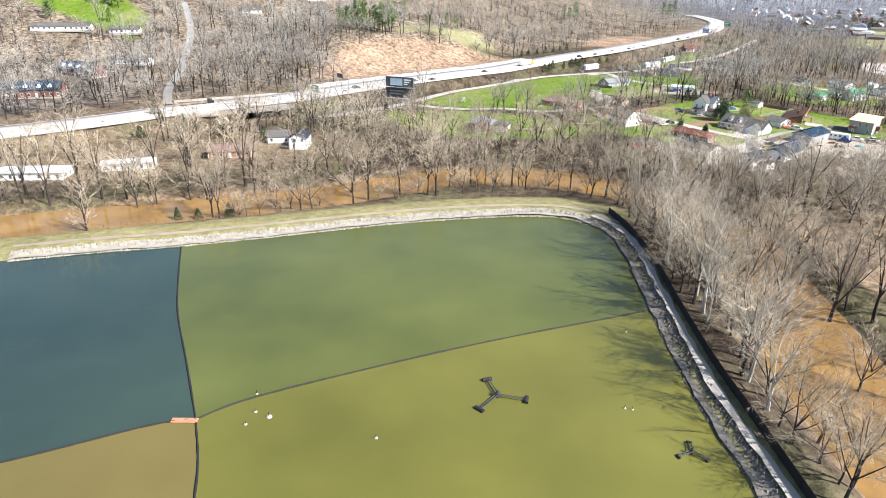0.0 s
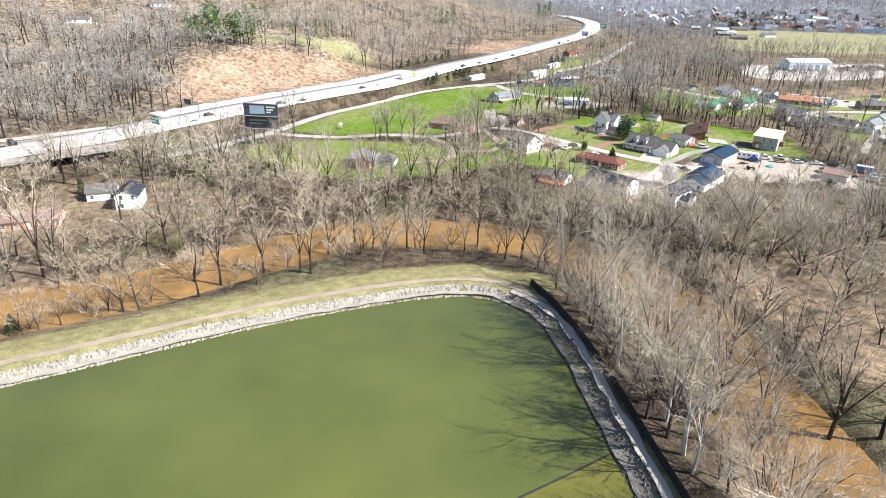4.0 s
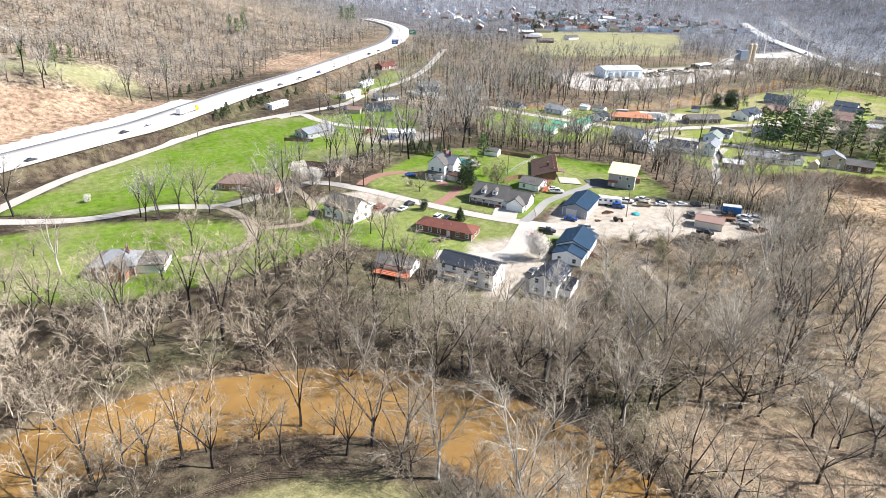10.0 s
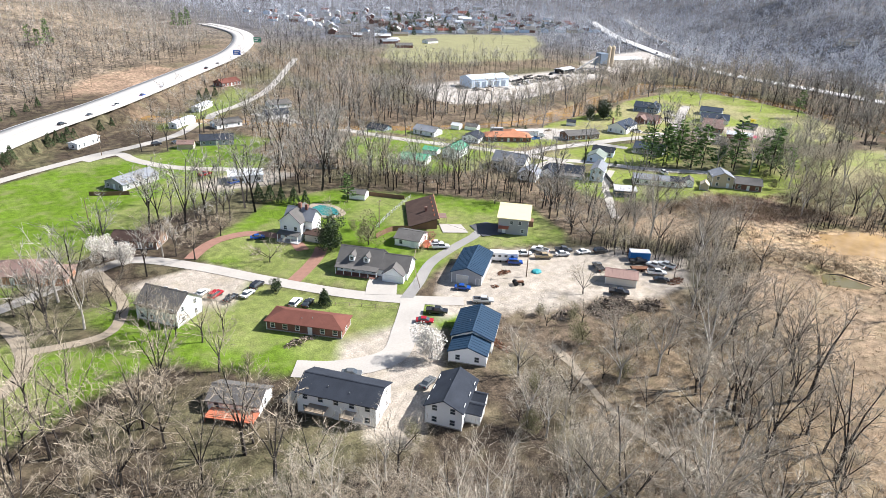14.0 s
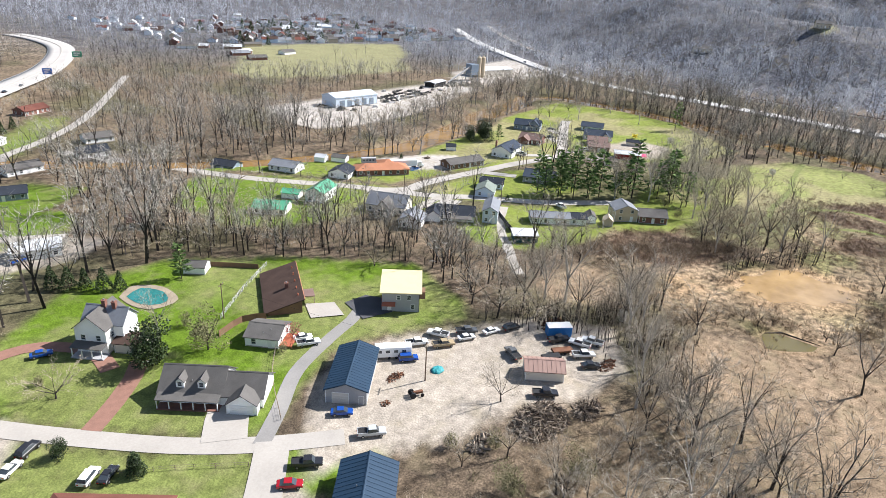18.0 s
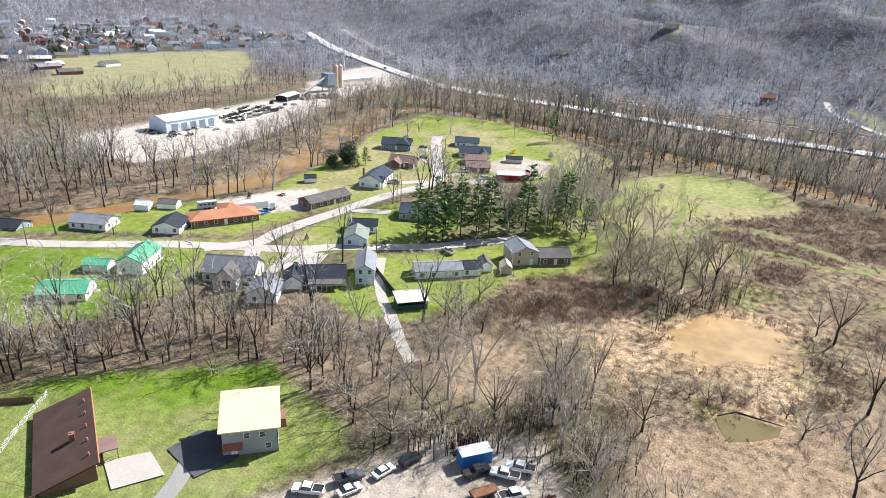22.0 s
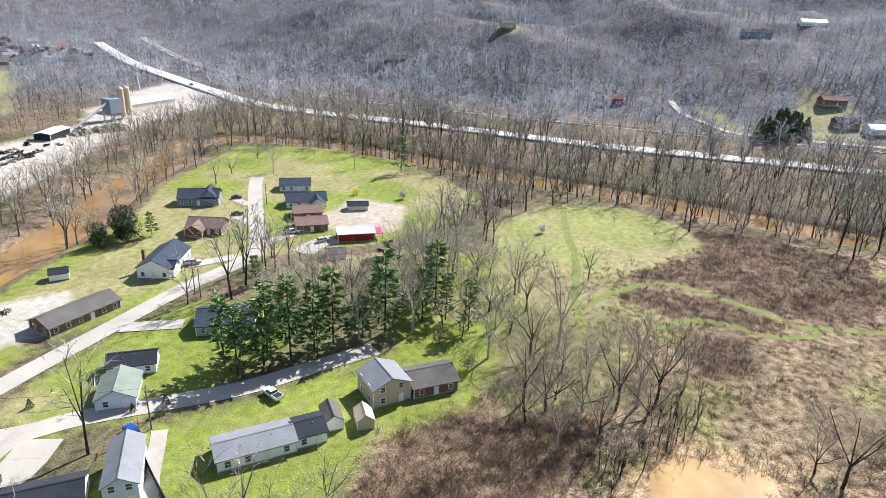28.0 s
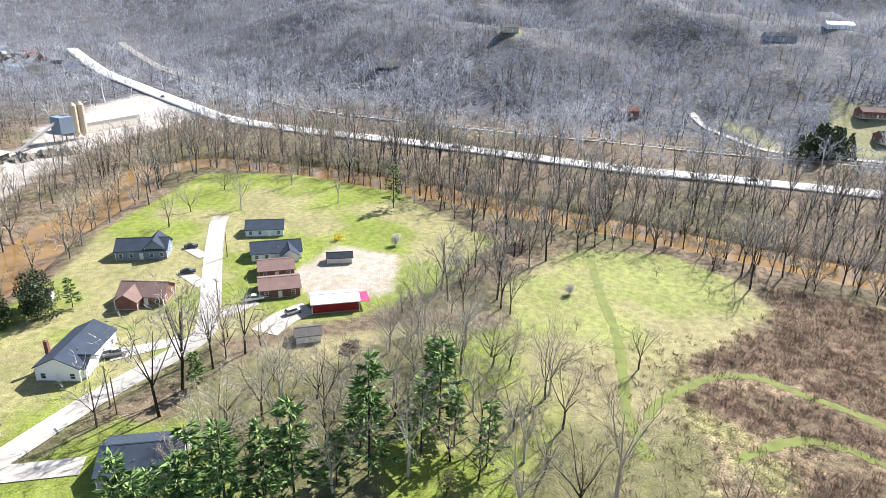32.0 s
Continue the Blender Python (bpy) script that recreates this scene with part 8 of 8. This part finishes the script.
def box_unit(name, x, y, yaw, L, W, H, material, label, category, stripe=None, wheels=True, top=None):
    c = thing(name, x, y, yaw, label, category, z=zat(x, y) + 0.1)
    bm = bmesh.new()
    box(bm, -L / 2, L / 2, -W / 2, W / 2, 0.5 if wheels else 0.05, H, 0.08)
    part("body", bm, material, c)
    if top:
        bm = bmesh.new()
        box(bm, -L / 2 - 0.05, L / 2 + 0.05, -W / 2 - 0.05, W / 2 + 0.05, H, H + 0.1)
        part("roof", bm, top, c)
    if stripe:
        for k in range(4):
            bm = bmesh.new()
            box(bm, -L / 2 + 0.6 + k * (L - 1) / 4, -L / 2 + 1.5 + k * (L - 1) / 4, -W / 2 - 0.02, W / 2 + 0.02, H * 0.55, H * 0.78)
            part("window", bm, stripe, c)
    if wheels:
        for sx in (-L * 0.12, L * 0.08):
            for sy in (-W / 2 + 0.05, W / 2 - 0.05):
                link("tyre", TYRE, c, m=pose(sx, sy, 0.34))
    return c


box_unit("camper", 182.4, 291.4, -42, 8.6, 2.5, 3.1, M["white"], "long white camper parked beside a barn", "camper", stripe=M["glass"])
box_unit("container", 218.6, 267.2, -44, 6.2, 2.9, 2.8, M["blue"], "bright blue container with a pale roof", "container", wheels=False, top=M["roof_white"])
box_unit("trailer", 211.5, 262.2, -38, 5.2, 2.1, 1.1, M["rust"], "low rusty trailer in a scrap yard", "trailer")
box_unit("trailer", 207.2, 262.8, -35, 4.6, 2.0, 1.0, M["black"], "low dark flatbed trailer", "trailer")
box_unit("camper", 297, 412.5, -36, 7, 2.4, 2.8, M["grey"], "dark camper parked behind a brick ranch house", "camper", stripe=M["glass"])

# scrap, timber heaps and tarpaulins in the yard
def heap(x, y, rx, ry, tall, n, material, label, category, seed, long=2.0, thick=0.08):
    """A loose pile of sticks and boards."""
    r = random.Random(seed)
    bm = bmesh.new()
    z = zat(x, y)
    for _ in range(n):
        a, q = r.uniform(0, 6.3), math.sqrt(r.random())
        px, py = x + math.cos(a) * q * rx, y + math.sin(a) * q * ry
        h = z + tall * (1 - q * q) * r.random()
        d = Vector((r.uniform(-1, 1), r.uniform(-1, 1), r.uniform(-0.25, 0.35))).normalized() * long * r.uniform(0.3, 0.8)
        p = Vector((px, py, h))
        tube(bm, p - d, p + d, thick * r.uniform(0.5, 1.6), sides=4)
    tagged(part("scrap_heap", bm, material), label, category, kind="stuff")


heap(185, 252.5, 7.5, 5.0, 2.6, 620, M["scrap"], "heap of broken timber and branches on gravel", "timber pile", 1)
heap(195, 247, 4.2, 2.6, 1.1, 200, M["scrap"], "low heap of scrap boards", "timber pile", 2)
heap(176.5, 285.4, 2.6, 1.2, 0.7, 90, M["rust"], "rusty machine parts beside a barn", "scrap", 3, long=0.8)
heap(222.5, 271, 4.5, 2.2, 1.0, 160, M["rust"], "rusty scrap at the yard's edge", "scrap", 4, long=1.2)
heap(214, 251.5, 3.5, 1.6, 0.8, 110, M["rust"], "rusty scrap behind a shed", "scrap", 5, long=1.0)
heap(147.5, 258.5, 1.2, 5.0, 0.9, 120, M["rust"], "scrap stacked along a workshop wall", "scrap", 6, long=0.8)
heap(171, 258, 3.0, 1.4, 0.5, 60, M["scrap"], "pale logs lying on grass", "logs", 7, long=2.2, thick=0.2)
heap(168, 280.4, 1.2, 0.9, 0.6, 40, M["rust"], "orange machine parts on gravel", "scrap", 8, long=0.6)
heap(110.5, 287.0, 4.5, 1.5, 0.9, 120, M["scrap"], "stacked boards and clutter beside a ranch house", "clutter", 9, long=1.0)
heap(463, 283, 6, 3.5, 1.4, 220, M["scrap"], "brush pile at a meadow's edge", "brush pile", 10)
heap(384, 318, 4, 2, 1.2, 120, M["scrap"], "clutter among trees", "clutter", 11)
heap(304.6, 391.6, 4.5, 1.8, 1.0, 110, M["blue"], "blue gear piled beside a trailer", "gear", 12, long=0.8)
heap(325, 400, 1.5, 1.0, 0.8, 50, M["scrap"], "small wood pile on a lawn", "timber pile", 13)
for x, y, r in ((185, 280, 1.4),):
    t = thing("tarp", x, y, 0, "crumpled teal tarpaulin over a round pile", "tarpaulin")
    bm = bmesh.new()
    bmesh.ops.create_icosphere(bm, subdivisions=3, radius=r, matrix=Matrix.Diagonal((1.2, 1, 0.55, 1)))
    for v in bm.verts:
        v.co *= 1 + 0.18 * (noise.noise(v.co * 2.2))
    part("sheet", bm, M["tarp"], t)
for x, y, yaw in ((174.3, 277.4, -30),):
    t = thing("tractor", x, y, yaw, "small dark tractor standing on gravel", "tractor")
    bm = bmesh.new()
    box(bm, -0.6, 1.6, -0.35, 0.35, 0.6, 1.2, 0.08)
    part("hood", bm, M["rust"], t)
    bm = bmesh.new()
    box(bm, -1.0, -0.4, -0.4, 0.4, 0.9, 1.1, 0.05)
    box(bm, -1.1, -0.95, -0.4, 0.4, 1.0, 1.5, 0.04)
    part("seat", bm, M["black"], t)
    for sx, k in ((-0.8, 2.0), (1.3, 1.2)):
        for sy in (-0.75, 0.75):
            link("tyre", TYRE, t, m=pose(sx, sy, 0.34 * k) @ Matrix.Scale(k, 4))


# ---- poles, wires and signs ----
def pole(x, y, tall=10.0, arms=1, turn=0, label="weathered timber power pole", lean=0.0):
    p = thing("power_pole", x, y, turn, label, "power pole", "power poles")
    bm = bmesh.new()
    tube(bm, (0, 0, -0.5), (lean, 0, tall), 0.17, 0.11, 8)
    part("mast", bm, M["pole"], p)
    for k in range(arms):
        bm = bmesh.new()
        box(bm, lean - 1.2, lean + 1.2, -0.07, 0.07, tall - 0.6 - k * 1.1, tall - 0.45 - k * 1.1)
        part("crossarm", bm, M["pole"], p)
        for s in (-1.0, 0.0, 1.0):
            bm = bmesh.new()
            tube(bm, (lean + s, 0, tall - 0.45 - k * 1.1), (lean + s, 0, tall - 0.2 - k * 1.1), 0.06, sides=6)
            part("insulator", bm, M["steel"], p)


POLES = [(180, 279.5, 10, 35), (166, 335, 10, 30), (89, 391, 9, 20), (113, 473, 11, 60), (278, 373, 10, 30), (292, 334, 10, 30), (349, 359, 10, 60), (347, 356, 9, 60), (394, 359, 10, 60), (254, 380, 9, 30), (150, 432, 10, 40), (20, 412, 9, 40), (60, 440, 9, 40), (430, 376, 9, 40), (240, 432, 9, 30)]
for x, y, h, t in POLES:
    pole(x, y, h, 1 if h > 9 else 0, t)


def wire(a, b, sag=0.9):
    za, zb = zat(a[0], a[1]) + a[2] - 0.3, zat(b[0], b[1]) + b[2] - 0.3
    bm = bmesh.new()
    span = [k / 12 for k in range(13)]
    run_tube(bm, [(a[0] + (b[0] - a[0]) * t, a[1] + (b[1] - a[1]) * t, za + (zb - za) * t - sag * 4 * t * (1 - t)) for t in span], [0.025] * 13, 4)
    tagged(part("power_wire", bm, M["black"]), "thin black power wire strung between poles", "wire", "power wires")


for i, j in ((0, 1), (4, 5), (4, 9), (6, 8), (3, 10), (9, 14), (8, 13)):
    wire(POLES[i], POLES[j])

# stacked billboard above the trees
b = thing("billboard", -21, 337, -18, "double-deck dark billboard on steel posts beside a highway", "billboard")
for dx in (-5.2, 0, 5.2):
    bm = bmesh.new()
    tube(bm, (dx, 0.9, -1), (dx, 0.9, 17.5), 0.28, sides=8)
    part("post", bm, M["steel"], b)
for k, z in enumerate((7.5, 12.9)):
    bm = bmesh.new()
    box(bm, -7.6, 7.6, 0.1, 0.5, z, z + 5.0, 0.05)
    f = part("panel", bm, M["poster"], b)
    bm = bmesh.new()
    for a in range(9):
        tube(bm, (-7.6 + 1.9 * a, 0.9, z), (-7.6 + 1.9 * a, 0.9, z + 5.0), 0.06, sides=5)
    box(bm, -7.7, 7.7, -0.9, 0.1, z - 0.25, z - 0.15)
    part("catwalk", bm, M["steel"], f)
    bm = bmesh.new()
    if k:
        box(bm, -5.0, 1.6, 0.02, 0.1, z + 0.7, z + 4.2)
        part("picture", bm, M["posterlight"], f, "pale blue printed area")
        for j in range(3):
            bm = bmesh.new()
            box(bm, 2.4, 6.4 - j, 0.02, 0.1, z + 3.4 - 1.1 * j, z + 4.0 - 1.1 * j)
            part("text_bar", bm, M["trim"], f, "pale unreadable line of print")
    else:
        for j in range(2):
            bm = bmesh.new()
            box(bm, -5.5, 2.5 - 2 * j, 0.02, 0.1, z + 3.0 - 1.4 * j, z + 3.7 - 1.4 * j)
            part("text_bar", bm, M["steel"], f, "grey unreadable line of print")

# bridge on the highway
br = thing("bridge", BRIDGE[0], BRIDGE[1], 28, "concrete highway bridge over a side road", "bridge", z=0.0)
bm = bmesh.new()
box(bm, -24, 24, -16.6, 16.6, 3.9, 4.85)
part("deck", bm, M["concrete"], br)
for sy in (-16.7, 16.7):
    bm = bmesh.new()
    box(bm, -26, 26, sy - 0.2, sy + 0.2, 4.7, 6.2)
    part("parapet", bm, M["concrete"], br)
for sx in (-9, 9):
    bm = bmesh.new()
    box(bm, sx - 0.5, sx + 0.5, -10.6, 10.6, -1, 3.9)
    part("pier", bm, M["concrete"], br)
# median and lane lines on the highway
def offset(pts, d, step=8):
    c = resample(pts, step)
    n = len(c)
    out = []
    for i, p in enumerate(c):
        t = (c[min(n - 1, i + 1)] - c[max(0, i - 1)]).normalized()
        out.append((p.x - t.y * d, p.y + t.x * d))
    return out


for d in (-10.4, 10.4):
    c = offset(HIGHWAY, d)
    bm = bmesh.new()
    for a, q in zip(c, c[1:]):
        tube(bm, (*a, 5.85), (*q, 5.85), 0.16, sides=4)
    for a in c[::2]:
        tube(bm, (*a, 5.0), (*a, 5.95), 0.1, sides=4)
    tagged(part("guard_rail", bm, M["steel"]), "grey steel guard rail along the highway", "guard rail", kind="stuff")
c = offset(HIGHWAY, 0)
bm = bmesh.new()
for a, q in zip(c, c[1:]):
    d = (Vector(q) - Vector(a)).normalized()
    n = Vector((-d.y, d.x)) * 0.3
    vs = [bm.verts.new((*(Vector(e) + s * n), z)) for e in (a, q) for s in (-1, 1) for z in (5.2, 6.05)]
    for f in ((0, 4, 5, 1), (2, 3, 7, 6), (1, 5, 7, 3)):
        bm.faces.new([vs[i] for i in f])
tagged(part("median_barrier", bm, M["concrete"]), "low concrete barrier between the carriageways", "barrier", kind="structure")
for d in (-9.6, -6.2, -3.0, 3.0, 6.2, 9.6):
    strip("shoulder_line" if abs(d) > 9 else "lane_line", offset(HIGHWAY, d)[1:-1], 0.3, M["asphalt"], z=5.262, label="dark worn seam along the highway lanes", category="road marking", step=8)
strip("lane_line", offset(EASTROAD, 0), 0.25, M["asphalt"], z=2.212, label="dark centre line of the valley road", category="road marking", step=8)


def road_sign(x, y, z, yaw, w, h, material, label, tall):
    s = thing("road_sign", x, y, yaw, label, "road sign", z=z)
    bm = bmesh.new()
    box(bm, -w / 2, w / 2, -0.1, 0.05, tall - h, tall, 0.03)
    p = part("panel", bm, material, s)
    for dx in (-w * 0.3, w * 0.3):
        bm = bmesh.new()
        tube(bm, (dx, 0.15, -0.5), (dx, 0.15, tall), 0.12, sides=6)
        part("post", bm, M["steel"], s)
    for j in range(2):
        bm = bmesh.new()
        box(bm, -w * 0.38, w * (0.3 - 0.2 * j), -0.14, -0.1, tall - h * (0.35 + 0.35 * j), tall - h * (0.2 + 0.35 * j))
        part("text_bar", bm, M["trim"], p, "white unreadable line of print")


road_sign(-66, 346, 4.5, -40, 5, 3.4, M["signgreen"], "green highway direction sign", 7)
road_sign(268, 686, 4.8, -40, 6, 4, M["signblue"], "blue highway service sign", 8.5)
road_sign(320, 760, 4.8, -30, 7, 4.5, M["signgreen"], "green highway direction sign", 9)
g = thing("sign_gantry", -64, 378, -42, "steel gantry across the highway with a dark sign", "sign gantry", z=4.8)
bm = bmesh.new()
for z in (7.0, 8.4):
    tube(bm, (-15, 0, z), (17, 0, z), 0.14, sides=6)
for k in range(16):
    tube(bm, (-15 + 2 * k, 0, 7.0), (-13 + 2 * k, 0, 8.4), 0.08, sides=5)
part("truss", bm, M["steel"], g)
for dx in (-15, 17):
    bm = bmesh.new()
    tube(bm, (dx, 0, -0.5), (dx, 0, 8.6), 0.25, sides=8)
    part("post", bm, M["steel"], g)
bm = bmesh.new()
box(bm, 8, 12.5, -0.3, -0.1, 6.6, 9.0, 0.03)
part("panel", bm, M["poster"], g)

# rails
for d in (-2.3, -0.9, 0.9, 2.3):
    c = resample(offset(RAIL, d, 12), 12)
    zz = height(np.array([p.x for p in c]), np.array([p.y for p in c])) + 0.5
    bm = bmesh.new()
    for (p, a), (q, e) in zip(zip(c, zz), zip(c[1:], zz[1:])):
        tube(bm, (p.x, p.y, a), (q.x, q.y, e), 0.1, sides=4)
    tagged(part("rail", bm, M["rust"]), "rusty steel rail on a ballast bed", "rail", kind="structure")

# concrete works
pl = thing("concrete_plant", 556, 541, -15, "concrete works tower with silos and a long conveyor", "concrete plant")
bm = bmesh.new()
box(bm, -4, 4, -4, 4, 5, 14, 0.1)
for sx in (-3.6, 3.6):
    for sy in (-3.6, 3.6):
        tube(bm, (sx, sy, -0.5), (sx, sy, 6), 0.35, sides=6)
part("tower", bm, M["bluegrey"], pl)
for dx in (7.5, 12):
    bm = bmesh.new()
    tube(bm, (dx, 0, 3.5), (dx, 0, 19), 2.0, sides=14)
    tube(bm, (dx, 0, 19), (dx, 0, 20.5), 2.0, 0.5, 14)
    tube(bm, (dx, 0, 3.5), (dx, 0, 1.2), 2.0, 0.5, 14)
    part("silo", bm, M["tan"], pl)
bm = bmesh.new()
tube(bm, (-4, -2, 12), (-32, -8, 1.0), 0.8, sides=6)
part("conveyor", bm, M["steel"], pl)
for dx, dy in ((-30, -14), (-40, -10), (-22, -20)):
    heap(556 + dx, 541 + dy, 6, 5, 3.0, 60, M["stone"], "pale aggregate heap in a works yard", "gravel heap", int(dx + 100), long=1.5, thick=1.1)
for i in range(70):
    x, y = 370 + rg.uniform(0, 160), 500 + rg.uniform(0, 34)
    if i > 40:
        x, y = 424 + 1.7 * (i - 41), 503 + 7 * (i % 3)
    y += (x - 370) * 0.18
    heap(x, y, rg.uniform(1.5, 4), rg.uniform(0.8, 2), rg.uniform(0.8, 2), 14, M[rg.choice(("darksteel", "black", "black", "stone", "steel", "darkstone"))], "machinery and materials stored in a works yard", "stored material", 40 + i, long=2.0, thick=0.35)
